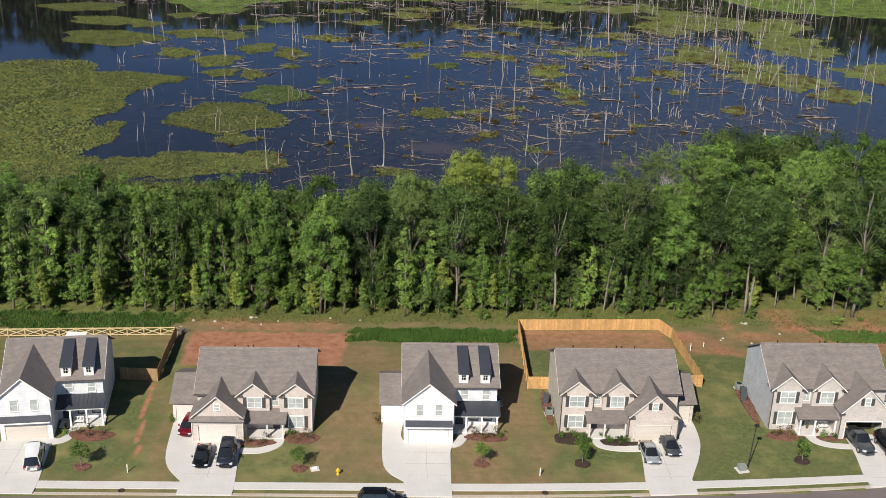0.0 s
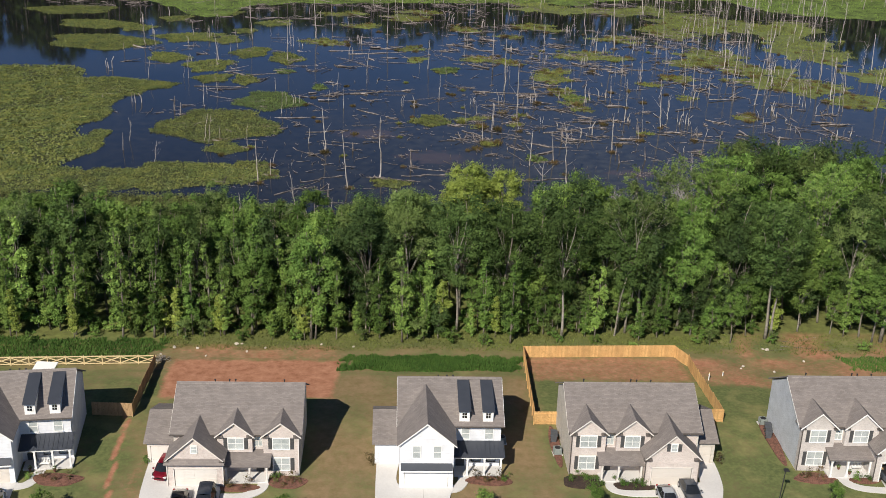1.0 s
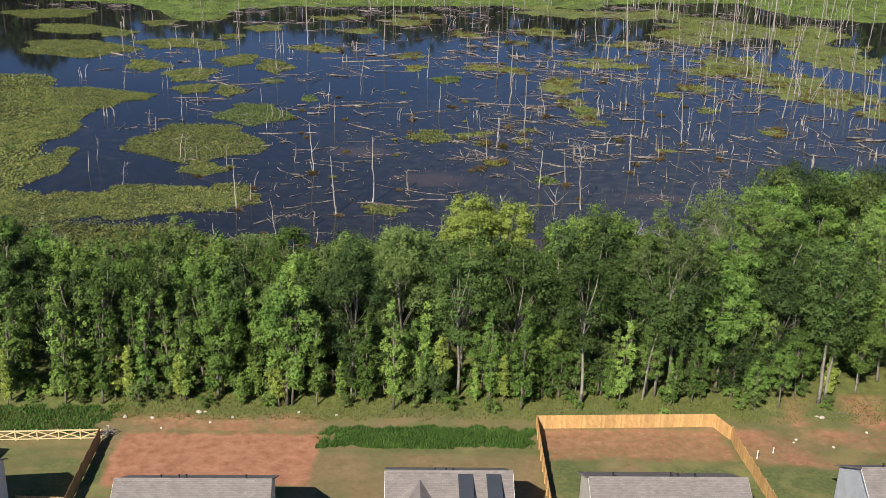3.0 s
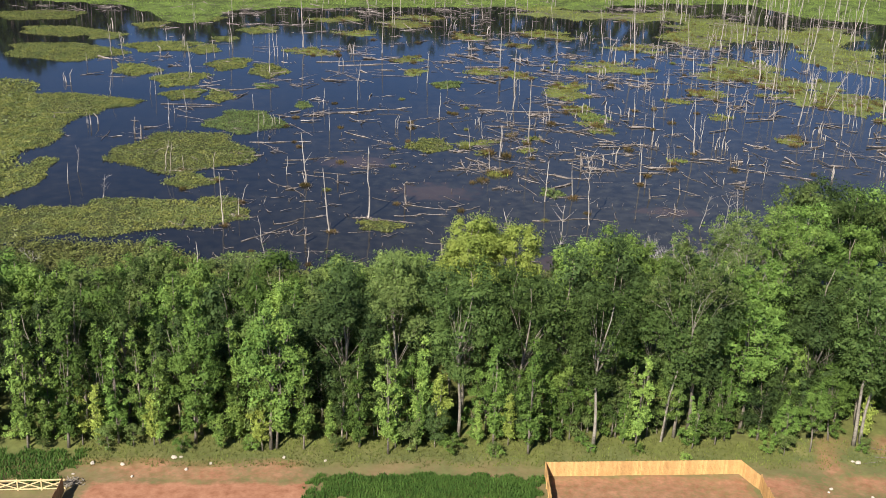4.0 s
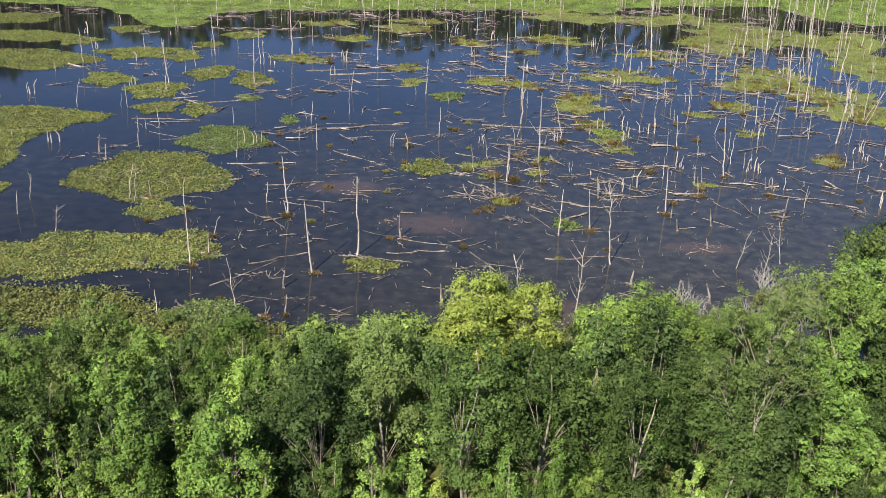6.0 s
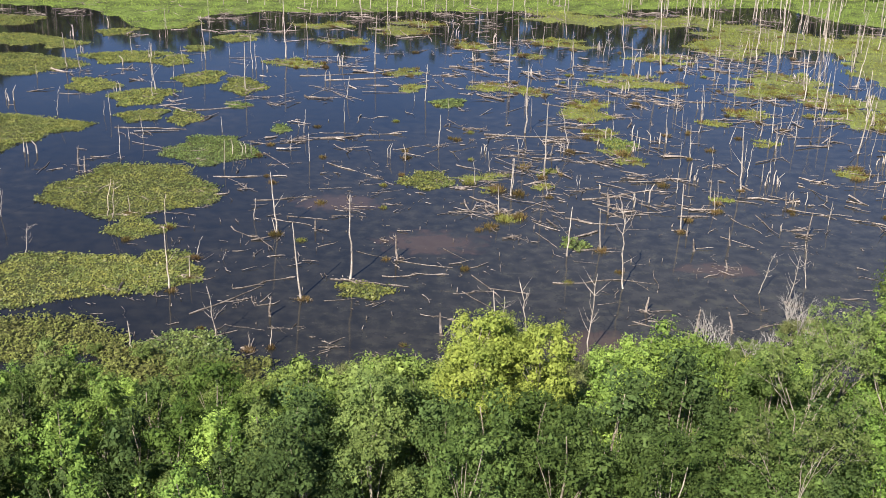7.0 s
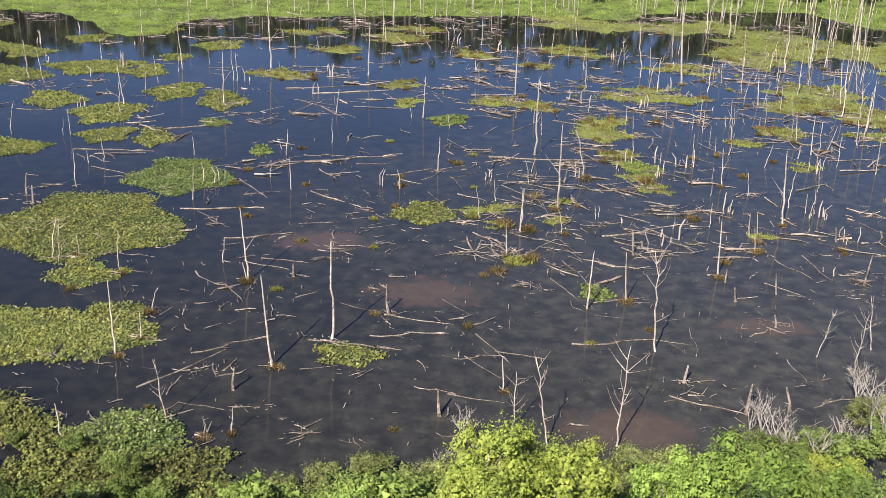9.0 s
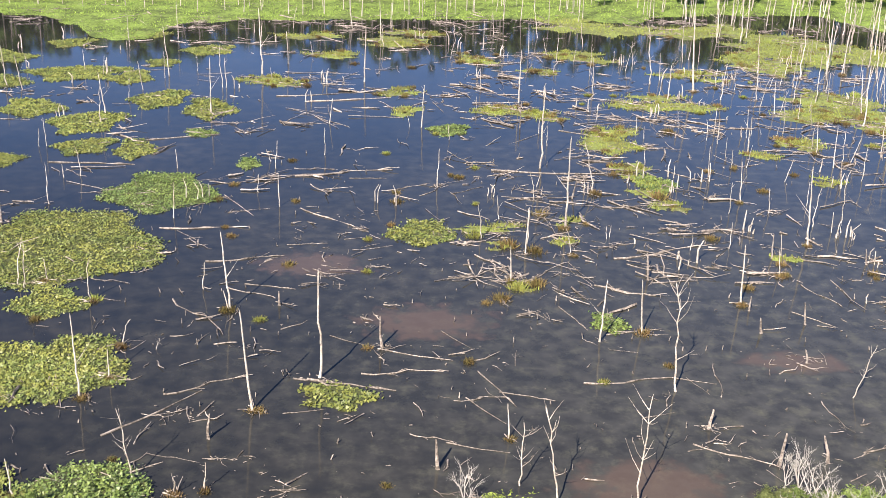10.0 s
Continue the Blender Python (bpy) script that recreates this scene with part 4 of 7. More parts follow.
privacy_fence([(-43.2, 53.0), (-38.3, 52.7), (-38.5, 60.0), (-38.6, 67.8)], 1.83, M_BROWN_FENCE, "tan pine privacy fence beside the lawn")


def crossbuck_fence(x0, y0, x1, y1, n):
    f = thing("crossbuck_fence", "pale raw pine crossbuck rail fence", "fence", "yard fences")
    length = math.hypot(x1 - x0, y1 - y0) / n
    turn = math.degrees(math.atan2(y1 - y0, x1 - x0))
    rail = Build().box(0, length, -0.03, 0.03, 0.10, 0.22).mesh("rail", M_PINE)
    top = Build().box(0, length, -0.04, 0.04, 1.14, 1.28).mesh("top_rail", M_PINE)
    d1 = Build().prism([(0.05, 0.16), (0.05, 0.30), (length - 0.05, 1.18), (length - 0.05, 1.04)], "y", -0.022, 0.0).mesh("brace", M_PINE)
    d2 = Build().prism([(0.05, 1.04), (0.05, 1.18), (length - 0.05, 0.30), (length - 0.05, 0.16)], "y", 0.002, 0.024).mesh("brace", M_PINE)
    pole = Build().box(-0.06, 0.06, -0.06, 0.06, -0.2, 1.38).mesh("fence_post", M_PINE)
    for i in range(n):
        x, y = x0 + (x1 - x0) * i / n, y0 + (y1 - y0) * i / n
        m = pose(x, y, float(land(x, y)) + 0.02, 0, 0, turn)
        for name, me in (("rail", rail), ("top_rail", top), ("brace", d1), ("brace", d2), ("fence_post", pole)):
            part(name, me, M_PINE, f).matrix_basis = m


crossbuck_fence(-74.0, 66.4, -38.6, 68.4, 15)


# ---- vehicles ----
def vehicle(name, label, category, m, paint, length, width, height, shape):
    """Body shell lofted from side profiles, glass house, wheels with rims, lamps, mirrors. Front points to -y."""
    car = thing(name, label, category, "parked vehicles", m)
    L, W, H = length, width, height
    belt = H * (0.60 if shape != "van" else 0.55)
    hood = {"sedan": 0.56, "suv": 0.58, "van": 0.52, "pickup": 0.58}[shape] * H
    # stations along the length: rounded nose and tail in plan, hood and deck falling away at the ends
    b, sec = Build(), []
    for i in range(21):
        s = math.sin((i / 20 - 0.5) * math.pi) / 2
        e = abs(2 * s)
        hw = 1 - 0.40 * e ** 7 - 0.05 * e ** 2
        line = hood if s < -0.22 else hood + (belt - hood) * min(1, (s + 0.22) / 0.2)
        if shape in ("suv", "van") and s > 0:
            top = line * (1 - 0.16 * max(0, e - 0.94) / 0.06)
        else:
            top = line * (1 - 0.05 * e ** 3 - 0.24 * max(0, e - 0.88) / 0.12 * e)
        z0 = 0.20 + 0.16 * max(0, e - 0.8) / 0.2
        y, w, t = s * L, W / 2 * hw, top
        sec.append([(-w * 0.86, y, z0), (-w * 0.98, y, z0 + 0.14), (-w, y, z0 + 0.5 * (t - z0)), (-w * 0.96, y, t - 0.14), (-w * 0.84, y, t - 0.03), (-w * 0.45, y, t + 0.02), (0, y, t + 0.035),
                    (w * 0.45, y, t + 0.02), (w * 0.84, y, t - 0.03), (w * 0.96, y, t - 0.14), (w, y, z0 + 0.5 * (t - z0)), (w * 0.98, y, z0 + 0.14), (w * 0.86, y, z0)])
    k = 13
    faces = [(i * k + j, i * k + (j + 1) % k, (i + 1) * k + (j + 1) % k, (i + 1) * k + j) for i in range(len(sec) - 1) for j in range(k)]
    b.add([p for s in sec for p in s], faces + [tuple(range(k)), tuple(range((len(sec) - 1) * k, len(sec) * k))[::-1]])
    body = part("body", b, paint, car, "painted body shell", smooth=True)
    # cabin: windscreen foot, roof front, roof back, rear foot
    prof = {"sedan": (-0.24, -0.07, 0.17, 0.40), "suv": (-0.24, -0.09, 0.38, 0.485), "van": (-0.34, -0.17, 0.43, 0.49), "pickup": (-0.20, -0.09, 0.10, 0.15)}[shape]
    y0, y1, y2, y3 = (p * L for p in prof)
    wb, wt = W / 2 * 0.90, W / 2 * (0.68 if shape == "sedan" else 0.74)
    zb, zt = belt - 0.06, H
    dome = Build()
    ring = []
    for f, drop, side_ in ((0.0, 0.06, 0.90), (0.12, 0.015, 0.98), (0.5, 0.0, 1.0), (0.88, 0.015, 0.98), (1.0, 0.06, 0.90)):
        y = y1 + (y2 - y1) * f
        ring.append([(-wt * side_, y, zt - 0.07), (-wt * side_ * 0.82, y, zt - drop - 0.015), (0, y, zt - drop + 0.02), (wt * side_ * 0.82, y, zt - drop - 0.015), (wt * side_, y, zt - 0.07)])
    dome.add([p for r_ in ring for p in r_], [(i * 5 + j, i * 5 + j + 1, (i + 1) * 5 + j + 1, (i + 1) * 5 + j) for i in range(4) for j in range(4)])
    part("roof", dome, paint, car, smooth=True)

    def bulge(c, out):
        """A pane through four corners that swells a little outwards."""
        p = [Vector(q) for q in c]
        g = Build()
        grid_ = []
        for i in range(5):
            for j in range(4):
                u, v = i / 4, j / 3
                q = p[0].lerp(p[1], u).lerp(p[3].lerp(p[2], u), v)
                grid_.append(q + Vector(out) * (u * (1 - u) * 4) * (1 - 0.5 * v))
        return g.add(grid_, [(i * 4 + j, (i + 1) * 4 + j, (i + 1) * 4 + j + 1, i * 4 + j + 1) for i in range(4) for j in range(3)])

    glass = [("windscreen", [(-wb, y0, zb), (wb, y0, zb), (wt * 0.92, y1, zt - 0.06), (-wt * 0.92, y1, zt - 0.06)], (0, -0.32, 0.05)), ("rear_window", [(wb, y3, zb), (-wb, y3, zb), (-wt * 0.92, y2, zt - 0.06), (wt * 0.92, y2, zt - 0.06)], (0, 0.2, 0.04)),
             ("side_window", [(-wb, y3, zb), (-wb, y0, zb), (-wt * 0.92, y1, zt - 0.06), (-wt * 0.92, y2, zt - 0.06)], (-0.05, 0, 0)), ("side_window", [(wb, y0, zb), (wb, y3, zb), (wt * 0.92, y2, zt - 0.06), (wt * 0.92, y1, zt - 0.06)], (0.05, 0, 0))]
    for gname, c, out in glass:
        part(gname, bulge(c, out), M_CARGLASS, car, "dark tinted glass", smooth=True)
    for s in (-1, 1):
        for ya, yb in ((y0, y1), (y3, y2), ((y0 + y3) / 2, (y1 + y2) / 2)):
            part("pillar", Build().tube([(s * wb * 1.005, ya, zb), (s * wt * 0.95, yb, zt - 0.06)], [0.035, 0.035], 5), paint, car)
    if shape == "pickup":
        part("cargo_bed", Build().box(-W / 2 * 0.82, W / 2 * 0.82, 0.17 * L, 0.47 * L, belt - 0.02, belt + 0.03), M_BLACK, car, "dark open cargo bed")
    for s in (-1, 1):
        for wy in (-0.31, 0.30):
            r = 0.33 if shape in ("sedan",) else 0.38
            wheel = part("wheel", Build().tube([(s * (W / 2 - 0.23), wy * L, r), (s * (W / 2 + 0.005), wy * L, r)], [r, r], 16), M_RUBBER, car, "black tyre")
            part("rim", Build().tube([(s * (W / 2 - 0.02), wy * L, r), (s * (W / 2 + 0.02), wy * L, r)], [r * 0.62, r * 0.55], 12), M_RIM, wheel, "alloy rim")
        part("headlight", Build().box(s * W * 0.36 - 0.18, s * W * 0.36 + 0.18, -0.485 * L, -0.44 * L, hood * 0.66, hood * 0.80), M_LAMP, car, "clear headlight")
        part("tail_light", Build().box(s * W * 0.37 - 0.12, s * W * 0.37 + 0.12, 0.46 * L, 0.49 * L, belt * 0.66, belt * 0.84), M_TAIL, car, "red tail light")
        part("mirror", Build().box(s * (W / 2 + 0.09) - 0.09, s * (W / 2 + 0.09) + 0.09, y0 + 0.15, y0 + 0.3, belt, belt + 0.15), paint, car)
    part("grille", Build().box(-W * 0.2, W * 0.2, -0.503 * L, -0.48 * L, hood * 0.48, hood * 0.62), M_BLACK, car)
    part("bumper", Build().box(-W * 0.27, W * 0.27, -0.508 * L, -0.48 * L, 0.36, 0.46), M_BLACK if shape == "van" else paint, car)
    part("number_plate", Build().box(-0.15, 0.15, 0.495 * L, 0.51 * L, 0.55, 0.68), M_WHITE, car)
    return car


M_TAIL = surf("tail_lens", (0.30, 0.01, 0.01), (0.2, 0.01, 0.01), rough=0.2)


def paint(name, c, metal=0.4):
    return surf(name, c, tuple(0.9 * v for v in c), rough=0.2, metal=metal, spec=0.6, amount=0.2)


CAR_Z = 2.60
P_BLACK, P_NAVY, P_GREY = paint("black_car_paint", (0.012, 0.012, 0.014)), paint("navy_car_paint", (0.035, 0.045, 0.065)), paint("graphite_car_paint", (0.09, 0.10, 0.115))
vehicle("van", "white parked minivan, tail towards the street", "van", pose(-48.6, 33.5, CAR_Z, 0, 0, 191), paint("white_car_paint", (0.75, 0.76, 0.77), 0.0), 5.4, 2.0, 1.95, "van")
vehicle("car", "red parked hatchback beside the side garage", "car", pose(-32.2, 40.5, CAR_Z, 0, 0, -8), paint("red_car_paint", (0.22, 0.010, 0.022)), 4.2, 1.78, 1.5, "suv")
vehicle("car", "black parked sedan on the driveway", "car", pose(-29.6, 34.0, CAR_Z, 0, 0, 2), P_BLACK, 4.7, 1.85, 1.45, "sedan")
vehicle("car", "dark blue parked sport utility car", "car", pose(-26.8, 34.2, CAR_Z, 0, 0, 1), P_NAVY, 5.0, 1.98, 1.8, "suv")
vehicle("car", "black sport utility car parked at the kerb", "car", pose(-8.8, 25.6, 2.36, 0, 0, 89), P_BLACK, 5.0, 1.98, 1.8, "suv")
vehicle("car", "silver parked sedan on the driveway", "car", pose(23.0, 35.2, CAR_Z, 0, 0, 2), paint("silver_car_paint", (0.42, 0.45, 0.48)), 4.75, 1.83, 1.45, "sedan")
vehicle("car", "dark grey parked sedan on the driveway", "car", pose(25.8, 36.8, CAR_Z, 0, 0, 3), P_GREY, 4.5, 1.8, 1.42, "sedan")
vehicle("pickup_truck", "graphite parked pickup truck", "truck", pose(49.5, 38.1, CAR_Z, 0, 0, 6), P_GREY, 5.9, 2.0, 1.9, "pickup")
vehicle("car", "black parked off-road car with boxy body", "car", pose(52.8, 37.0, CAR_Z, 0, 0, 4), P_BLACK, 4.8, 1.95, 1.85, "suv")


# ---- small things in the yards ----
def at_ground(x, y, turn=0):
    return pose(x, y, float(land(x, y)), 0, 0, turn)


def hydrant():
    h = thing("fire_hydrant", "yellow fire hydrant on the lawn", "hydrant", m=at_ground(-13.8, 31.1))
    part("barrel", Build().tube([(0, 0, 0), (0, 0, 0.12), (0, 0, 0.13), (0, 0, 0.6), (0, 0, 0.62), (0, 0, 0.66)], [0.2, 0.2, 0.14, 0.14, 0.18, 0.18], 10), M_YELLOW, h)
    part("bonnet", Build().tube([(0, 0, 0.66), (0, 0, 0.8), (0, 0, 0.88)], [0.16, 0.11, 0.04], 10), M_YELLOW, h)
    for dx in (-1, 1):
        part("nozzle", Build().tube([(0.1 * dx, 0, 0.48), (0.26 * dx, 0, 0.48)], [0.08, 0.08], 8), M_YELLOW, h)


hydrant()


def utility_cabinet(x, y, w, d, hh, mat_, label):
    c = thing("utility_cabinet", label, "utility cabinet", m=at_ground(x, y, 12))
    part("pad", Build().box(-w / 2 - 0.25, w / 2 + 0.25, -d / 2 - 0.25, d / 2 + 0.25, 0, 0.12), M_CONCRETE, c, "concrete pad")
    part("body", Build().prism([(-d / 2, 0.12), (d / 2, 0.12), (d / 2, hh), (-d / 2, hh * 0.8)], "x", -w / 2, w / 2), mat_, c)
    part("lid", Build().slab([(-w / 2 - 0.04, -d / 2 - 0.06, hh * 0.8 + 0.03), (w / 2 + 0.04, -d / 2 - 0.06, hh * 0.8 + 0.03), (w / 2 + 0.04, d / 2 + 0.02, hh + 0.04), (-w / 2 - 0.04, d / 2 + 0.02, hh + 0.04)], 0.05), mat_, c)


utility_cabinet(33.4, 32.4, 0.85, 0.75, 0.7, M_GREEN_BOX, "grey-green utility cabinet on a concrete pad")
utility_cabinet(-16.5, 32.1, 0.5, 0.3, 0.25, M_WHITE, "low white utility box in the lawn")


def street_lamp(x, y, top, lean):
    s = thing("street_lamp", "slim black street lamp post", "street lamp", "street lamps", at_ground(x, y))
    part("pole", Build().tube([(0, 0, 0), (0, 0, 0.5), (0.01, 0, 0.52), (lean, 0, top)], [0.11, 0.11, 0.065, 0.05], 8), M_BLACK, s)
    part("arm", Build().tube([(lean, 0, top - 0.05), (lean + 0.25, -0.1, top + 0.05)], [0.05, 0.05], 6), M_BLACK, s)
    head = part("lamp_head", Build().prism([(-0.3, 0), (0.3, 0), (0.2, 0.18), (-0.2, 0.18)], "y", -0.2, 0.2), M_BLACK, s)
    head.matrix_basis = pose(lean + 0.1, 0, top)
    part("lens", Build().box(-0.2, 0.2, -0.14, 0.14, -0.03, 0.0), M_LAMP, head)


street_lamp(34.3, 33.0, 5.6, 0.25)


def bin_(x, y, turn):
    b = thing("wheelie_bin", "dark grey wheeled bin beside the wall", "bin", "wheelie bins", at_ground(x, y, turn))
    part("body", Build().add([(-0.25, -0.28, 0.05), (0.25, -0.28, 0.05), (0.25, 0.28, 0.05), (-0.25, 0.28, 0.05), (-0.32, -0.38, 1.0), (0.32, -0.38, 1.0), (0.32, 0.38, 1.0), (-0.32, 0.38, 1.0)],
                             [(3, 2, 1, 0), (4, 5, 6, 7), (0, 1, 5, 4), (1, 2, 6, 5), (2, 3, 7, 6), (3, 0, 4, 7)]), M_GREY_PLASTIC, b)
    part("lid", Build().slab([(-0.34, -0.42, 1.06), (0.34, -0.42, 1.06), (0.34, 0.42, 1.12), (-0.34, 0.42, 1.12)], 0.07), M_GREY_PLASTIC, b)
    for s in (-1, 1):
        part("wheel", Build().tube([(0.22 * s, 0.3, 0.12), (0.3 * s, 0.3, 0.12)], [0.12, 0.12], 10), M_RUBBER, b)


for spot in ((12.1, 47.4, 80), (12.2, 48.2, 84), (38.3, 48.6, 75), (38.5, 49.5, 80), (38.7, 50.3, 85)):
    bin_(*spot)


def air_conditioner(x, y):
    a = thing("air_conditioner", "grey outdoor air conditioner unit", "air conditioner", "air conditioners", at_ground(x, y, 5))
    part("body", Build().box(-0.42, 0.42, -0.42, 0.42, 0.1, 0.85), M_GREEN_BOX, a)
    for k in range(8):
        part("louvre", Build().box(-0.44, 0.44, -0.44, 0.44, 0.14 + 0.085 * k, 0.17 + 0.085 * k), M_GREEN_BOX, a)
    part("fan_grille", Build().tube([(0, 0, 0.85), (0, 0, 0.9)], [0.36, 0.3], 14), M_BLACK, a)
    part("pad", Build().box(-0.55, 0.55, -0.55, 0.55, 0, 0.1), M_CONCRETE, a)


for spot in ((12.2, 44.9), (38.6, 51.9), (5.9, 47.2)):
    air_conditioner(*spot)


def marker(x, y, hh, label):
    m_ = thing("marker_post", label, "post", "marker posts", at_ground(x, y))
    part("stake", Build().tube([(0, 0, 0), (0, 0, hh)], [0.07, 0.07], 6), M_WHITE, m_)
    part("cap", Build().tube([(0, 0, hh), (0, 0, hh + 0.12)], [0.1, 0.06], 6), M_PINE, m_)


for spot in ((-37.6, 31.3, 1.0), (9.4, 31.0, 1.0), (35.3, 64.6, 1.1), (37.6, 66.0, 0.7)):
    marker(*spot, "short pale plastic marker post in the grass")


def manhole(x):
    y = street(x) - 0.35
    solid("manhole_cover", Build().tube([(x, y, 2.45), (x, y, 2.535)], [0.38, 0.38], 18), M_MULCH_DARK, "rusty iron inlet cover in the verge", "manhole cover", "manhole covers", kind="structure")


for spot in (-37.5, 9.6):
    manhole(spot)


def shed_top():
    s = thing("patio_umbrella", "white patio canopy behind the house", "canopy", m=at_ground(-51.2, 61.5))
    part("canopy", Build().slab([(-1.4, -1.0, 2.45), (1.3, -1.2, 2.45), (1.5, 1.0, 2.75), (-1.2, 1.2, 2.75)], 0.12), M_WHITE, s, "white cloth canopy")
    for a, b in ((-1.2, -0.9), (1.1, -1.0), (1.3, 0.9), (-1.0, 1.0)):
        part("leg", Build().tube([(a, b, 0), (a, b, 2.6)], [0.05, 0.05], 6), M_BLACK, s)


shed_top()


# ---- stones and brush behind the houses ----
def stone(seed):
    def make():
        r = np.random.default_rng(seed)
        b = Build()
        ring = lambda z, q: [(q * r.uniform(0.7, 1.15) * math.cos(a), 0.75 * q * r.uniform(0.7, 1.15) * math.sin(a), z * r.uniform(0.85, 1.15)) for a in np.linspace(0, math.tau, 7, endpoint=False)]
        rows_ = [ring(-0.12, 0.42), ring(0.16, 0.5), ring(0.34, 0.26)]
        b.add([p for q in rows_ for p in q], [(i * 7 + j, i * 7 + (j + 1) % 7, i * 7 + 7 + (j + 1) % 7, i * 7 + 7 + j) for i in range(2) for j in range(7)] + [tuple(range(14, 21))])
        return solid("stone", b, M_STONE, "pale loose stone on bare soil", "stone", "loose stones")
    return Kind(make)


M_STONE = surf("pale_stone", (0.50, 0.45, 0.38), (0.42, 0.37, 0.31), rough=0.9, scale=3.0, fine=20.0, amount=0.7, bump=0.4, per_object=0.15)
STONES = [stone(1), stone(2)]
for x, y, s in ((-37.2, 73.6, 0.7), (-34.0, 73.4, 0.6), (-28.8, 74.8, 0.8), (-28.1, 74.9, 0.5), (-27.1, 72.5, 0.55), (-32.5, 71.1, 0.45), (-38.7, 71.5, 0.4), (-24.7, 73.7, 0.5), (-12.5, 74.4, 0.45), (-17.0, 75.0, 0.5), (46.4, 74.6, 0.8), (45.9, 74.9, 0.5), (41.4, 69.3, 0.5), (50.6, 71.2, 0.45), (45.2, 67.5, 0.5), (40.9, 68.6, 0.35)):
    STONES[int(abs(x)) % 2].put(stand(x, y, float(land(x, y)) + 0.02, 70 * x, s))
heap = Build()
hp = np.random.default_rng(15)
for _ in range(60):
    a, q = hp.uniform(0, math.tau), hp.uniform(0.3, 1.0)
    c = Vector((-38.5 + hp.normal(0, 0.55), 69.3 + hp.normal(0, 0.4), float(land(-38, 69)) + abs(hp.normal(0, 0.28))))
    d = Vector((math.cos(a), math.sin(a), hp.normal(0, 0.35))) * q
    heap.tube([c - d * 0.6, c + d * 0.6], [0.05, 0.025], 5)
solid("brush_pile", heap, M_BARK, "low pile of cut dark branches", "brush pile", kind="stuff")


# ---- on the porches ----
def bench(x, y, turn, material, label):
    b = thing("porch_bench", label, "bench", "porch seats", pose(x, y, 2.7, 0, 0, turn))
    for k in range(4):
        part("seat_slat", Build().box(-0.6, 0.6, -0.22 + 0.12 * k, -0.13 + 0.12 * k, 0.40, 0.43), material, b)
    for k in range(7):
        part("back_slat", Build().box(-0.55 + 0.17 * k, -0.47 + 0.17 * k, 0.24, 0.27, 0.43, 0.90), material, b)
    part("top_rail", Build().box(-0.62, 0.62, 0.23, 0.28, 0.88, 0.96), material, b)
    for sx in (-0.58, 0.58):
        for sy in (-0.2, 0.24):
            part("leg", Build().box(sx - 0.03, sx + 0.03, sy - 0.03, sy + 0.03, 0, 0.43), material, b)
        part("armrest", Build().box(sx - 0.04, sx + 0.04, -0.24, 0.25, 0.60, 0.64), material, b)


def planter(x, y, s):
    p = thing("planter", "small clay pot with green plant", "plant pot", "porch planters", stand(x, y, 2.7, 40 * x, s))
    part("pot", Build().tube([(0, 0, 0), (0, 0, 0.3), (0, 0, 0.34)], [0.13, 0.18, 0.2], 12), M_MULCH, p, "clay pot")
    r = np.random.default_rng(int(10 * abs(x)))
    pts = unit(r.normal(size=(70, 3))) * 0.2 + np.array([0, 0, 0.5])
    part("foliage", quads("foliage", blades(pts, unit(r.normal(size=(70, 3))), 0.07, r), M_MAPLE), M_MAPLE, p)


bench(46.3, 41.5, 0, M_WHITE, "white slatted porch bench against the wall")
bench(-45.6, 41.4, 0, M_WHITE, "white slatted porch bench against the siding")
for x, y, s in ((45.2, 40.6, 1.0), (44.3, 41.6, 0.9), (-46.9, 40.5, 1.0), (-44.2, 40.4, 1.0)):
    planter(x, y, s)
# ---- trees ----
def lump_leaves(centres, radii, per, size, r, flat=0.8, up=0.35):
    """Leaves in sprays: each lump carries small sprays over its outer shell, each spray a handful of leaves."""
    out_c, out_n = [], []
    k = max(1, per // 11)
    for c, rad in zip(centres, radii):
        d = unit(r.normal(size=(k, 3)))
        d[:, 2] = d[:, 2] * flat + 0.15
        spray = np.repeat(c + d * rad * r.uniform(0.62, 1.12, (k, 1)) ** 0.8, 11, 0)
        out = np.repeat(d, 11, 0)
        n = len(spray)
        out_c.append(spray + r.normal(scale=0.15 + 0.06 * rad, size=(n, 3)) * np.array([1, 1, 0.7]))
        out_n.append(unit(out + r.normal(scale=0.45, size=(n, 3)) + np.array([0, 0, up])))
    return blades(np.concatenate(out_c), np.concatenate(out_n), size, r)


def crown_mesh(centres, radii, per, size, r, leaves, flat=0.8, inner=60, big=0.185):
    """Small leaves over the outside of every clump, broad sprays of leaves within."""
    outer = lump_leaves(centres, radii, per, size, r, flat)
    c = np.repeat(np.asarray(centres), inner, 0)
    rad = np.repeat(np.asarray(radii), inner)[:, None]
    d = unit(r.normal(size=c.shape))
    within = c + d * rad * r.uniform(0.35, 0.72, (len(c), 1)) * np.array([1, 1, flat])
    deep = blades(within, unit(d + r.normal(scale=0.35, size=d.shape) + np.array([0, 0, 0.2])), big * np.minimum(rad[:, 0], 1.3), r, 0.8)
    return quads("crown", np.concatenate([outer, deep]), leaves)


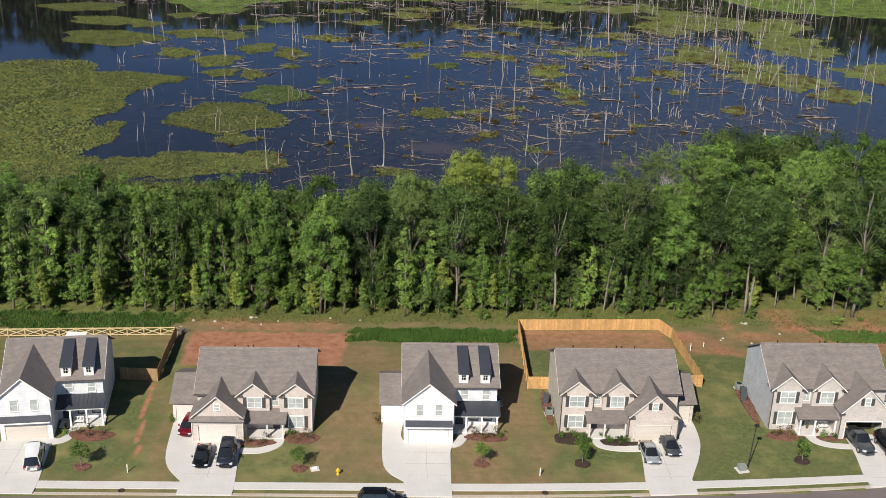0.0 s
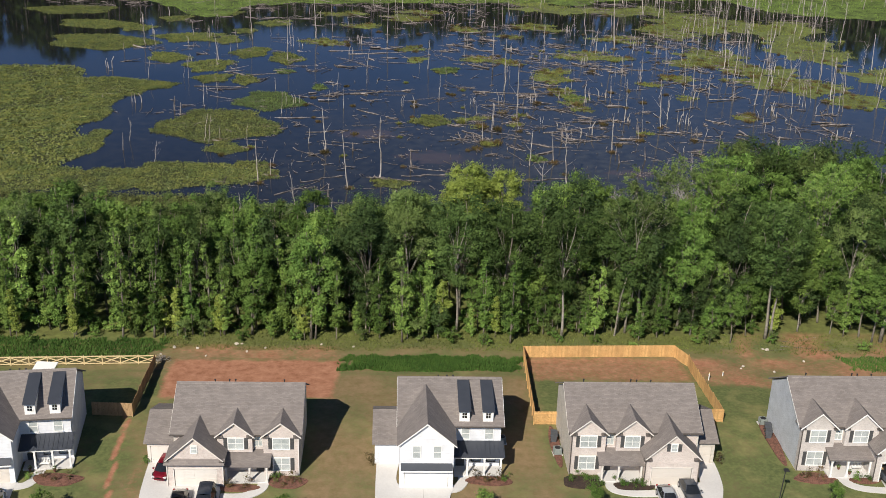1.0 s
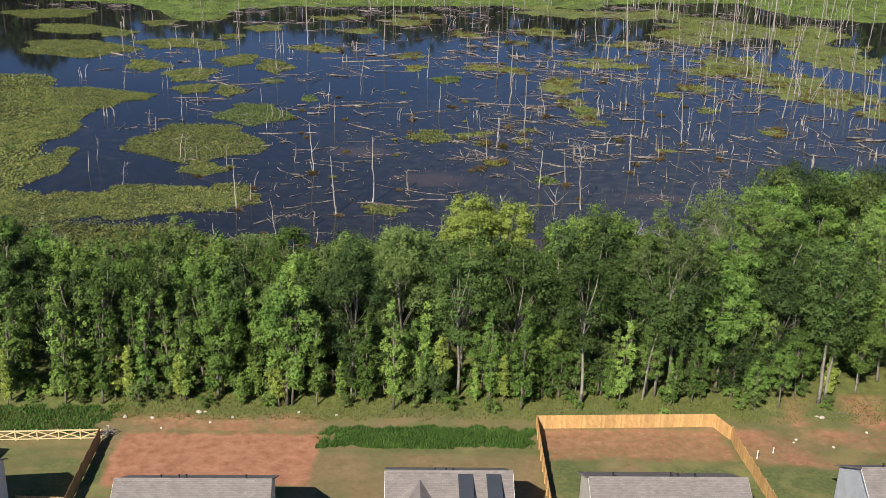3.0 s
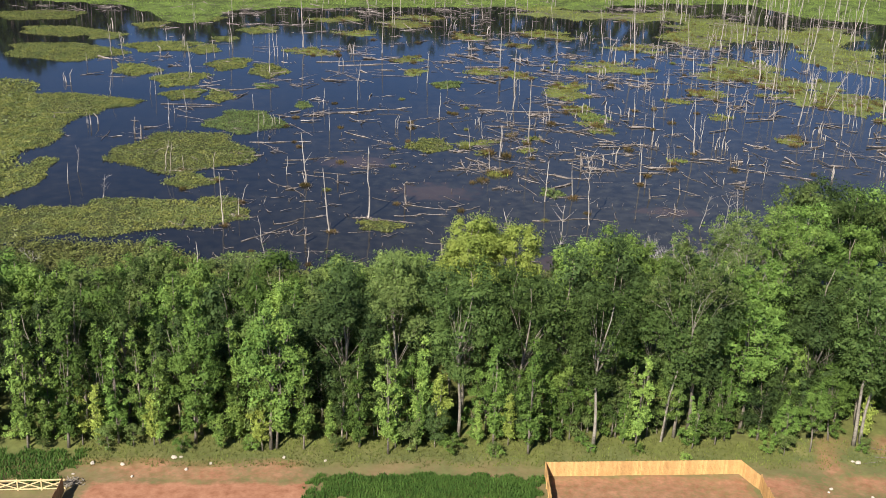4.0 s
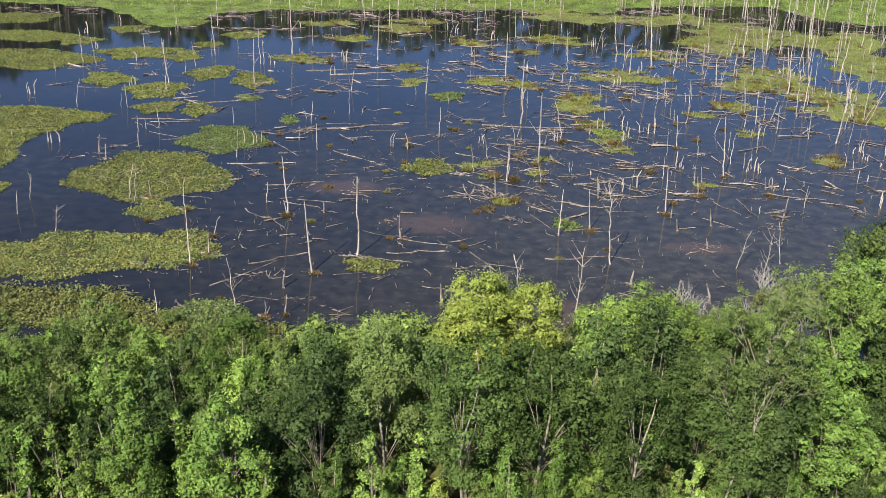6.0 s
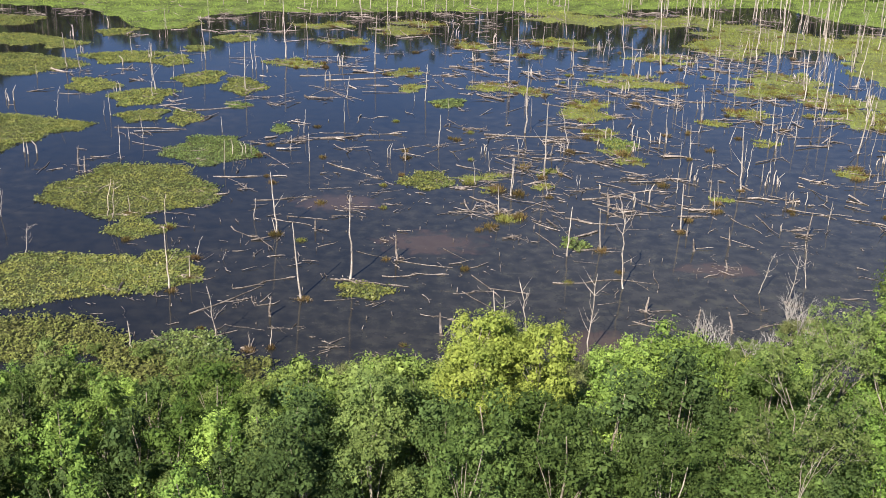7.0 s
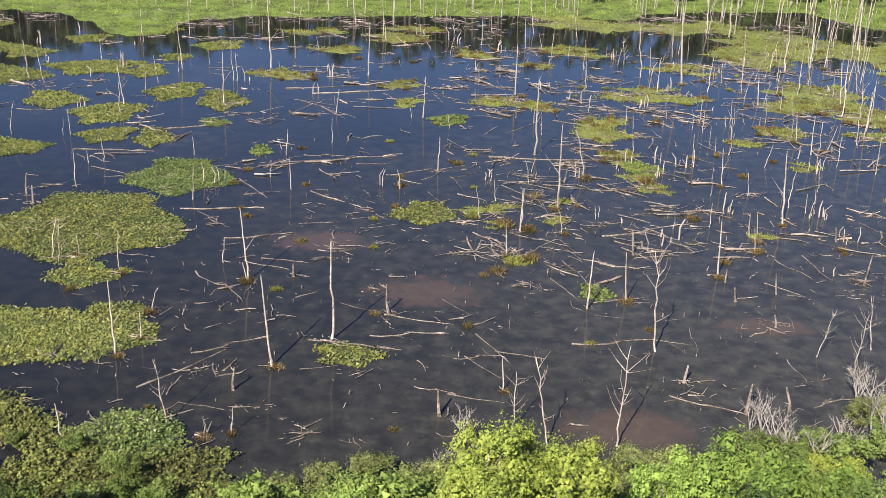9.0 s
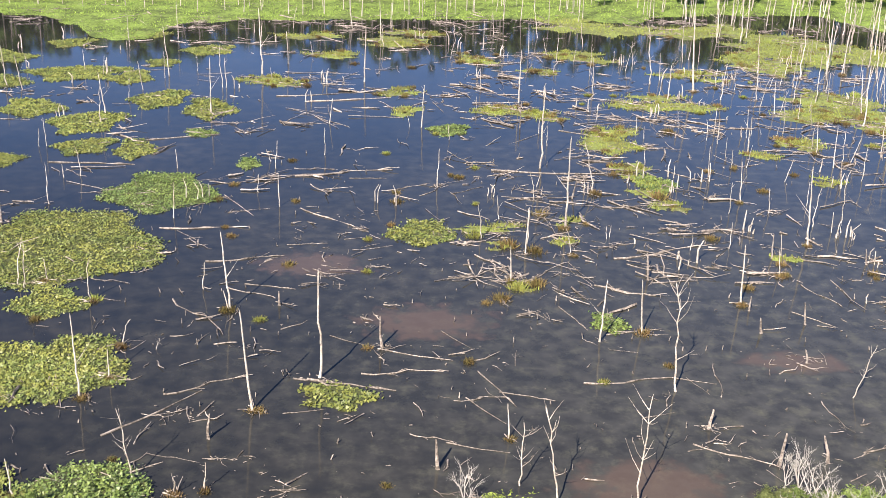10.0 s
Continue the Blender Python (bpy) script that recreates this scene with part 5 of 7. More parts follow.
def limbs(build, r, height, tips, base_r, fork=0.35, sway=0.5, top=0.92):
    """A swaying trunk and limbs that reach towards the tips."""
    k = 8
    path = [(sway * math.sin(i * 0.9 + height) * i / k, sway * math.cos(i * 0.7 + 2 * height) * i / k, height * top * i / k) for i in range(k + 1)]
    build.tube(path, [base_r * (1.25 if i == 0 else 1 - 0.85 * i / k) for i in range(k + 1)], 7)
    for tip in tips:
        z = height * fork + (max(tip[2] - height * fork, 0.5)) * r.uniform(0.25, 0.6)
        i = min(k - 1, int(z / (height * top) * k))
        f = z / (height * top) * k - i
        a = Vector(path[i]).lerp(Vector(path[i + 1]), min(max(f, 0), 1))
        e = Vector(tip)
        mid = a.lerp(e, 0.5) + Vector((r.normal(0, 0.25), r.normal(0, 0.25), 0.35))
        w = base_r * 0.34 * (1 - 0.5 * z / height)
        build.tube([a, mid, e], [w, w * 0.65, w * 0.2], 5)


def broadleaf(seed, height, spread, low, leaves, lumps, per, size, label, bark=None, name="tree", category="tree", sway=0.5, open_=0.0):
    """A rounded tree: crown of leafy lumps round a branching trunk."""
    def make():
        r = np.random.default_rng(seed)
        t = thing(name, label, category, "trees of the belt" if name == "tree" else "")
        d = unit(r.normal(size=(lumps, 3)))
        d[:, 2] = np.abs(d[:, 2]) * r.choice([1, 1, 1, -0.75], lumps)
        mid, half = (height + low) / 2, (height - low) / 2
        rr = r.uniform(0.66, 0.95, lumps)[:, None]
        c = d * rr * np.array([spread, spread, half]) + np.array([0, 0, mid])
        c += r.normal(scale=0.25, size=c.shape)
        squeeze = 1 - 0.25 * np.clip((mid - c[:, 2]) / half, 0, 1)
        c[:, :2] *= squeeze[:, None]
        rad = spread * r.uniform(0.24, 0.46, lumps)
        b = Build()
        limbs(b, r, height, [tuple(p) for p in c[:: max(1, lumps // (14 if height > 6 else 5))]], (0.0105 if bark is None else 0.0095) * height + 0.03, fork=max(low / height, 0.18), sway=sway)
        part("trunk", b, bark or M_BARK, t, "", smooth=True)
        part("crown", crown_mesh(c, rad, per, size, r, leaves), leaves, t)
        return t
    return Kind(make)


def spire(seed, height, spread, leaves, levels, size, label, low=2.2):
    """A slim young tree: short tiers of leaves up a straight stem, ragged outline."""
    def make():
        r = np.random.default_rng(seed)
        t = thing("young_tree", label, "tree", "trees of the belt")
        c, rad = [], []
        for i in range(levels):
            f = i / (levels - 1)
            z = low + (height - low) * f
            w = spread * (1 - f ** 1.7) ** 0.7 * (0.5 + 0.5 * min(1, f * 3)) * r.uniform(0.45, 1.15) + 0.1
            n = max(1, int(r.uniform(2, 6) * (1 - f) + 1))
            for k in range(n):
                a = r.uniform(0, math.tau)
                q = w * r.uniform(0.2, 1.0)
                c.append((q * math.cos(a) + 0.25 * math.sin(3 * f + seed), q * math.sin(a), z + r.normal(0, 0.45)))
                rad.append(0.24 + 0.46 * r.uniform(0.3, 1.2) * (1 - 0.6 * f))
        b = Build()
        limbs(b, r, height, c[::5], 0.009 * height, fork=0.1, sway=0.2, top=0.97)
        part("trunk", b, M_BARK, t, smooth=True)
        part("crown", crown_mesh(np.array(c), np.array(rad), 44, size, r, leaves, flat=0.75, inner=11, big=0.42), leaves, t)
        return t
    return Kind(make)


def bare_tree(seed, height, spread, twigs, label, leafy=None, name="bare_tree"):
    """A pale, half-dead tree: forking limbs and twigs, with a few leaves or none."""
    def make():
        r = np.random.default_rng(seed)
        t = thing(name, label, "tree", "bare trees")
        b, tips = Build(), []

        def grow(p, d, length, w, depth):
            q = p + d * length * 0.5 + Vector((r.normal(0, 0.05), r.normal(0, 0.05), 0)) * length
            e = q + (d + Vector((r.normal(0, 0.12), r.normal(0, 0.12), 0.08))).normalized() * length * 0.5
            b.tube([p, q, e], [w, w * 0.8, w * 0.55], 5 if depth < 2 else 4)
            tips.append(tuple(e))
            if depth < 4:
                for _ in range(twigs if depth else twigs + 1):
                    nd = (d + Vector((r.normal(0, spread), r.normal(0, spread), r.normal(0.1, 0.25)))).normalized()
                    grow(p.lerp(e, r.uniform(0.62 if leafy and not depth else 0.45, 1.0)), nd, length * r.uniform(0.38, 0.58) if leafy and not depth else length * r.uniform(0.5, 0.75), w * 0.5, depth + 1)
        grow(Vector((0, 0, -0.3)), Vector((0.05, 0.03, 1)).normalized(), height * (0.62 if leafy else 0.42), (0.0065 if leafy else 0.010) * height + 0.02, 0)
        part("trunk", b, M_PALE_BARK if leafy else M_TWIG, t)
        if leafy:
            pts = np.array([p for p in tips if p[2] > height * 0.35])
            part("crown", quads("crown", lump_leaves(pts, np.full(len(pts), 0.8), 33, 0.15, r), leafy), leafy, t)
        return t
    return Kind(make)


OAKS = [broadleaf(11, 21.5, 4.4, 4.0, M_OAK, 45, 154, 0.118, "tall dark green oak with rounded crown"),
        broadleaf(12, 19.5, 4.8, 3.0, M_DARK_OAK, 46, 154, 0.118, "broad dark green oak in full leaf"),
        broadleaf(13, 22.5, 3.9, 5.5, M_MAPLE, 44, 154, 0.118, "tall mid-green tree with bare lower trunk", bark=M_PALE_BARK),
        broadleaf(14, 18.0, 4.2, 2.5, M_MAPLE, 44, 154, 0.118, "mid-green broadleaf tree in full leaf"),
        broadleaf(15, 20.5, 4.0, 4.0, M_DULL, 43, 154, 0.118, "tall olive-green tree with pale limbs", bark=M_PALE_BARK)]
MIDS = [broadleaf(21, 16.0, 3.2, 1.6, M_MAPLE, 38, 132, 0.122, "mid-green narrow broadleaf tree"),
        broadleaf(22, 15.0, 3.0, 2.0, M_GUM, 36, 132, 0.122, "light green broadleaf tree", bark=M_PALE_BARK),
        broadleaf(23, 14.0, 3.4, 1.2, M_DARK_OAK, 38, 132, 0.122, "dense dark green broadleaf tree"),
        broadleaf(24, 17.0, 2.8, 2.4, M_DULL, 36, 132, 0.122, "dull olive-green broadleaf tree"),
        broadleaf(25, 16.5, 3.0, 1.6, M_OAK, 36, 132, 0.122, "dark green narrow broadleaf tree")]
SPIRES = [spire(31, 14.5, 1.55, M_GUM, 24, 0.150, "slim light green young sweetgum"),
          spire(32, 11.5, 1.35, M_GUM, 21, 0.150, "slim light green young tree"),
          spire(33, 15.5, 1.75, M_MAPLE, 26, 0.150, "slim mid-green young tree"),
          spire(34, 10.0, 1.25, M_LIME, 18, 0.150, "slim yellow-green young poplar"),
          spire(35, 7.0, 1.2, M_GUM, 12, 0.150, "short light green sapling at the wood's edge")]
LIMES = [broadleaf(41, 21.5, 3.6, 8.0, M_LIME, 46, 154, 0.118, "bright yellow-green tree in the wood's edge", bark=M_PALE_BARK),
         broadleaf(42, 17.0, 3.0, 4.0, M_GUM, 38, 143, 0.122, "bright green tree by the pond")]
SHRUBS = [broadleaf(51, 3.4, 1.9, 0.1, M_MAPLE, 16, 44, 0.150, "leafy green shrub at the wood's edge", name="shrub", category="shrub", sway=0.1),
          broadleaf(52, 2.4, 1.6, 0.1, M_GUM, 13, 44, 0.150, "low light green leafy shrub", name="shrub", category="shrub", sway=0.1),
          broadleaf(53, 4.8, 2.0, 0.3, M_DULL, 20, 44, 0.150, "olive-green shrub beside the water", name="shrub", category="shrub", sway=0.2)]
WILLOWS = [broadleaf(54, 6.5, 2.6, 0.5, M_WILLOW, 30, 88, 0.105, "feathery grey-green willow by the pond", name="willow", sway=0.2, bark=M_PALE_BARK),
           broadleaf(55, 9.0, 2.8, 1.0, M_WILLOW, 34, 99, 0.105, "tall feathery grey-green willow by the pond", name="willow", sway=0.3, bark=M_PALE_BARK)]
SPARSE = [bare_tree(61, 22.0, 0.26, 3, "pale-limbed sparse tree with few leaves", leafy=M_DULL, name="sparse_tree"),
          bare_tree(62, 18.0, 0.36, 3, "pale-trunked sparse tree with few leaves", leafy=M_GUM, name="sparse_tree")]
GREY_BUSH = [bare_tree(63, 6.0, 0.42, 3, "grey leafless waterside bush", name="bare_shrub"), bare_tree(64, 9.0, 0.35, 3, "grey leafless dead tree at the shore", name="bare_tree")]

tr = np.random.default_rng(5)


def plant(kinds, x, y, low=0.85, high=1.15, lean=2.0):
    if ((x - 53) / 4.5) ** 2 + ((y - 77) / 4.0) ** 2 < 1:
        return  # the cleared gap on the right
    if math.hypot(x - 30.2, y - 90.2) < 3.6:
        return  # room for the pale sparse tree
    s = tr.uniform(low, high)
    k = kinds[int(tr.integers(len(kinds)))]
    k.put(stand(x, y, float(land(x, y)) - 0.05, tr.uniform(0, 360), s, s * tr.uniform(0.93, 1.07), tr.normal(0, lean), tr.normal(0, lean)))


def row(kinds, x0, x1, step, y, low=0.85, high=1.15, jx=0.9, jy=1.2):
    x = x0
    while x < x1:
        plant(kinds, x + tr.normal(0, jx * 0.5), y + tr.normal(0, jy), low, high)
        x += step * tr.uniform(0.75, 1.25)


# young, slim growth at the left half of the edge, old oaks on the right
row(SPIRES[:4] + SPIRES[:2], -75, -15, 3.0, 77.8, 0.75, 1.25, jx=2.4, jy=1.0)
row(SPIRES[3:], -75, -15, 8.0, 76.8, 0.6, 1.0, jx=3.0, jy=0.6)
row(SPIRES[:3] + SPIRES[:1] + MIDS[:1], -75, -13, 4.0, 80.0, 0.7, 1.1, jx=2.2)
row(MIDS[2:] + MIDS[4:], -75, -12, 4.3, 83.8, 0.85, 1.08)
row(SPIRES[:3], -74, -12, 7.0, 86.5, 1.0, 1.2)
row(MIDS, -75, -10, 4.8, 89.5, 0.9, 1.08)
row(MIDS + OAKS[3:4], -75, -10, 5.0, 95.0, 0.8, 1.0)
row(MIDS, -72, -30, 5.5, 101.0, 0.75, 0.92)
row(SHRUBS[2:] + WILLOWS[:1], -30, -11, 3.4, 101.5, 0.7, 1.05, jy=2)
row(SPIRES, -12, 14, 3.0, 78.0, 0.55, 1.1, jx=2.0)
row(OAKS + OAKS[:2], -11, 46, 6.6, 82.0, 0.80, 1.0)
row(SPIRES + MIDS[:1] + MIDS[:1] + SPIRES[2:3], -8, 66, 4.4, 78.2, 0.4, 0.9, jx=2.5)
row(OAKS + OAKS[:2], -12, 88, 6.8, 88.5, 0.84, 1.05)
row(OAKS[2:] + MIDS[:2] + OAKS[:2], -12, 46, 6.6, 95.5, 0.76, 0.98)
row(OAKS + MIDS[:1], 47, 90, 6.6, 95.5, 0.80, 1.0)
row(WILLOWS[1:], -12, 3, 3.4, 102.5, 1.25, 1.6)
row(LIMES[1:] + MIDS[3:4], 4, 10, 5.2, 102.0, 0.84, 1.0)
row(LIMES[1:] + MIDS[:1] + MIDS[1:2] + MIDS[3:4], 11, 46, 5.8, 102.0, 0.78, 0.98)
row(OAKS[2:] + OAKS[:2], 47, 92, 6.8, 102.5, 0.92, 1.08)
row(OAKS + OAKS[:2], 47, 86, 7.0, 84.5, 0.85, 1.0)
row(MIDS[:1] + MIDS[2:3] + MIDS[4:], 44, 86, 4.2, 83.0, 0.65, 0.9)
row(OAKS + OAKS[:2], 50, 92, 7.0, 109.5, 0.98, 1.14)
row(MIDS[1:2] + MIDS[3:4] + WILLOWS[1:], 24, 50, 4.6, 107.5, 0.7, 0.88)
for x, y, s in ((4.4, 99.5, 0.95), (9.8, 98.4, 0.93), (7.0, 102.5, 0.84), (3.6, 95.5, 0.90)):
    LIMES[0].put(stand(x, y, float(land(x, y)), 50 * x, s))
for x, y, i, s in ((-34.6, 103.0, 0, 0.87), (-38.5, 104.5, 4, 0.72), (-30.5, 105.0, 1, 0.66)):
    MIDS[i].put(stand(x, y, float(land(x, y)), 47 * x, s * 1.12, s))
LIMES[1].put(stand(24.2, 101.5, 0.5, 40, 1.1))
LIMES[1].put(stand(20.5, 103.0, 0.5, 140, 1.0))
MIDS[1].put(stand(-5.0, 100.5, 0.5, 190, 0.95))
for x, y, i, s in ((25.2, 79.0, 0, 0.9), (39.5, 104, 0, 0.8), (57.0, 87.0, 1, 1.05), (-63, 84, 0, 0.7), (30.2, 91.6, 0, 0.92), (43.5, 98.0, 1, 0.95)):
    SPARSE[i].put(stand(x, y, float(land(x, y)), 73 * x, s))
TALL = broadleaf(43, 22.5, 4.3, 6.5, M_OAK, 45, 154, 0.118, "tall pale-trunked tree with high crown", bark=M_PALE_BARK, sway=0.8)
for x, y, s in ((17.2, 77.4, 0.88), (47.3, 78.4, 0.95), (48.2, 78.8, 0.82), (64.2, 77.8, 1.05), (25.9, 80.3, 0.85), (26.9, 80.0, 0.78), (2.2, 79.6, 0.85), (70.5, 77.5, 0.95)):
    TALL.put(stand(x, y, float(land(x, y)), 97 * x, s))
row(OAKS + OAKS[:2], 57, 94, 7.0, 119.0, 0.92, 1.10)
row(OAKS + OAKS[:2], 62, 80, 6.5, 125.0, 0.85, 1.0)
# undergrowth along both edges
row(MIDS[:4], -10, 44, 3.6, 80.6, 0.42, 0.72, jx=2)
row(MIDS[:1] + SPIRES[2:3] + SHRUBS[:1] + MIDS[4:], -10, 48, 3.2, 79.2, 0.35, 0.65, jx=2)
row(SHRUBS, -75, 66, 5.5, 76.4, 0.3, 0.7, jx=4, jy=0.8)
row(SHRUBS, -75, 40, 3.0, 80.0, 0.6, 1.05)
row(MIDS + SPIRES, 36, 84, 4.0, 80.5, 0.45, 0.8)
row(SHRUBS + MIDS[:3], 38, 66, 3.6, 86.0, 0.7, 1.0)
row(SHRUBS + MIDS[:1], -75, -42, 4.2, 107.5, 0.7, 0.9, jy=1.5)
row(SHRUBS[2:] + WILLOWS[:1], -42, -24, 3.6, 107.5, 0.7, 0.95, jy=1.5)
row(WILLOWS[1:], -26, 26, 4.6, 106.5, 0.85, 1.15, jy=1.2)
row(WILLOWS, -22, 56, 3.4, 110.5, 0.75, 1.05, jy=1.4)
row(SHRUBS, -75, 60, 3.6, 112.5, 0.7, 1.15, jy=1.6)
row(SHRUBS[2:], -70, -22, 3.4, 117.5, 0.7, 1.1, jy=2.2)
row(SHRUBS[2:] + SHRUBS[1:2], -62, -24, 3.2, 124.5, 0.45, 0.8, jy=2.5)
row(SHRUBS + WILLOWS[:1], 24, 52, 3.2, 116.0, 0.7, 1.15, jy=1.6)
for x, y, i, s in ((38.0, 124.0, 0, 1.5), (36.0, 125.0, 0, 1.35), (42.0, 127.0, 1, 0.9), (44.0, 128.5, 0, 0.9), (5.0, 116.0, 0, 1.2), (1.0, 118.0, 0, 0.9), (8.2, 117.5, 0, 1.0), (30.0, 118.0, 1, 1.0), (27.0, 116.0, 0, 1.2), (-7, 117, 0, 0.8), (52, 124, 1, 1.0), (48.0, 131.0, 1, 0.8), (-28, 116, 0, 0.9), (-60, 128, 1, 0.6), (20, 117.5, 0, 0.9), (32.5, 127.0, 0, 0.95), (34.6, 128.2, 0, 0.85), (47.2, 132.6, 1, 0.9), (49.2, 135.5, 1, 0.8), (3.6, 126.0, 0, 0.8), (2.4, 124.6, 0, 0.75)):
    GREY_BUSH[i].put(stand(x, y, max(float(land(x, y)), -0.4), 61 * x, s))
for x, y, i, s in ((34.8, 130.0, 0, 1.35), (33.6, 131.4, 0, 1.1), (36.2, 129.4, 0, 1.25), (47.6, 138.2, 0, 1.25), (48.8, 137.2, 1, 0.9), (46.8, 136.6, 0, 1.1), (4.6, 127.2, 0, 1.25), (5.8, 126.2, 0, 1.0)):
    GREY_BUSH[i].put(stand(x, y, -0.3, 83 * x, s))
for x, y, s in ((38.8, 125.6, 1.0), (41.0, 123.0, 1.2), (35.0, 122.5, 1.1), (46, 125, 1.2), (50, 127.5, 1.2), (33.2, 125.6, 0.9), (35.4, 126.6, 0.8)):
    SHRUBS[2].put(stand(x, y, max(float(land(x, y)), -0.3), 31 * x, s))

for k in range(22):
    x, y = 62 + 5.2 * k + tr.normal(0, 2), 404 + tr.normal(0, 7)
    (SHRUBS[2:] + WILLOWS)[k % 3].put(stand(x, y, 0.2, 71 * k, tr.uniform(0.9, 1.6)))

# low feathery scrub standing at the water's edge
SCRUB = [broadleaf(56, 4.4, 2.3, 0.2, M_SCRUB, 34, 77, 0.100, "low feathery olive-grey willow scrub by the pond", name="willow", sway=0.2, bark=M_PALE_BARK),
         broadleaf(57, 5.0, 1.7, 0.3, M_LIME, 28, 77, 0.105, "bright yellow-green young willow by the pond", name="willow", sway=0.2, bark=M_PALE_BARK)]
for x, y, i, s in ((-12.5, 119.0, 0, 0.8), (-8.6, 120.5, 0, 0.9), (-4.3, 121.5, 0, 1.0), (-1.0, 119.5, 0, 0.95), (2.0, 121.0, 0, 0.9), (6.6, 124.2, 1, 1.0), (8.6, 122.6, 1, 0.95), (10.6, 120.6, 1, 1.0), (13.2, 119.6, 1, 0.9), (15.2, 121.6, 1, 0.85), (17.6, 120.8, 0, 0.95), (20.3, 123.0, 0, 1.0), (23.6, 122.4, 0, 1.05), (26.8, 121.2, 0, 1.0), (29.5, 121.6, 0, 0.9), (22.0, 119.6, 0, 1.05), (25.4, 118.8, 0, 1.0), (18.4, 117.6, 0, 1.0), (14.6, 117.0, 1, 1.0), (31.6, 127.6, 0, 0.8), (33.9, 129.0, 0, 0.62), (36.6, 127.8, 0, 0.7), (47.0, 134.6, 0, 0.8), (49.4, 134.0, 0, 0.9), (37.4, 122.0, 1, 0.95), (40.4, 121.4, 1, 1.0)):
    SCRUB[i].put(stand(x, y, max(float(land(x, y)), -0.35), 57 * x, s, s * 0.95))

# small planted trees with mulch rings
YARD = [broadleaf(71, 2.9, 0.85, 1.0, M_GUM, 20, 44, 0.09, "small planted tree in a mulch ring", name="sapling", sway=0.05),
        broadleaf(72, 3.6, 0.8, 0.6, M_MAPLE, 30, 55, 0.10, "leafy planted tree in a mulch ring", name="sapling", sway=0.05)]
for x, y, i, s in ((-43.0, 32.3, 0, 1.05), (-18.3, 32.2, 0, 0.9), (2.8, 33.4, 0, 0.95), (14.7, 33.6, 1, 0.92), (41.3, 34.5, 1, 0.82)):
    bed(x, y, 0.95, 0.85, M_MULCH if i == 0 else M_MULCH_DARK, "round mulch ring under a sapling", "mulch_ring")
    YARD[i].put(stand(x, y, 2.55, 40 * x, s))
BUSH = [broadleaf(81, 0.8, 0.5, 0.05, M_MAPLE, 9, 44, 0.07, "small clipped foundation shrub", name="garden_shrub", category="shrub", sway=0.02),
        broadleaf(82, 0.6, 0.35, 0.05, M_RUST, 7, 44, 0.06, "small reddish foundation shrub", name="garden_shrub", category="shrub", sway=0.02)]
for x, y, i, s in ((-19.9, 39.2, 0, 1.0), (-17.7, 38.6, 1, 1.1), (-18.9, 38.1, 1, 0.9), (-24.6, 37.7, 1, 1.0), (-23.0, 37.8, 1, 1.0), (2.6, 39.6, 1, 1.0), (3.6, 39.0, 1, 1.0), (4.6, 39.4, 1, 1.0), (5.6, 39.3, 0, 0.8),
                   (13.2, 39.3, 0, 0.9), (14.6, 39.6, 0, 1.0), (15.6, 39.1, 0, 0.95), (16.0, 38.0, 0, 0.9), (18.6, 38.5, 0, 1.0), (20.0, 38.4, 0, 0.9), (21.2, 38.4, 0, 1.0), (40.0, 40.2, 1, 1.1), (41.6, 40.1, 1, 1.1), (45.8, 39.8, 0, 0.8), (47.0, 39.7, 0, 0.8),
                   (-45.0, 39.4, 1, 0.8), (-43.8, 38.8, 1, 0.7), (-42.4, 39.3, 1, 0.75), (-46.6, 39.2, 0, 0.8), (-9.2, 42.6, 1, 1.2), (-34.4, 42.6, 0, 1.0), (30.9, 43.2, 1, 1.2)):
    BUSH[i].put(stand(x, y, 2.62, 90 * x, s))


# ---- rank grass behind the houses ----
def grass_patch(name, label, x0, x1, y0, y1, count, height, material, z=None):
    c = np.stack([rng.uniform(x0, x1, count), rng.uniform(y0, y1, count), np.zeros(count)], 1)
    keep = [fuzz(x, y, 0.45, 8) + 0.5 * fuzz(x, y, 1.3, 6) > 0.30 - 0.5 * min(0.5 * (x - x0), 0.5 * (x1 - x), 1.6 * (y - y0), 1.6 * (y1 - y)) for x, y, _ in c]
    c = c[np.array(keep)]
    c[:, 2] = [float(land(x, y)) + 0.02 for x, y, _ in c] if z is None else z
    n = len(c)
    a = rng.uniform(0, math.tau, n)
    side = np.stack([np.cos(a), np.sin(a), np.zeros(n)], 1) * rng.uniform(0.03, 0.09, n)[:, None]
    tip = np.stack([rng.normal(0, 0.22, n), rng.normal(0, 0.22, n), np.ones(n)], 1) * (height * rng.uniform(0.5, 1.25, n))[:, None]
    return solid(name, quads(name, np.stack([c - side, c + side, c + tip + side * 0.3, c + tip - side * 0.3], 1), material), material, label, "grass", kind="stuff")


grass_patch("tall_grass", "tall dark green grass along the ditch", -14.5, 11.0, 66.4, 72.0, 17000, 0.36, M_TALL_GRASS)
grass_patch("tall_grass", "tall dark green grass along the ditch", 55.0, 90.0, 67.5, 73.0, 10000, 0.36, M_TALL_GRASS)
grass_patch("tall_grass", "tall dark green grass along the ditch", -90.0, -38.0, 69.6, 76.5, 20000, 0.36, M_TALL_GRASS)
grass_patch("verge_weeds", "rough weeds at the wood's edge", -40.0, 80.0, 73.0, 80.0, 15000, 0.20, M_BANK)
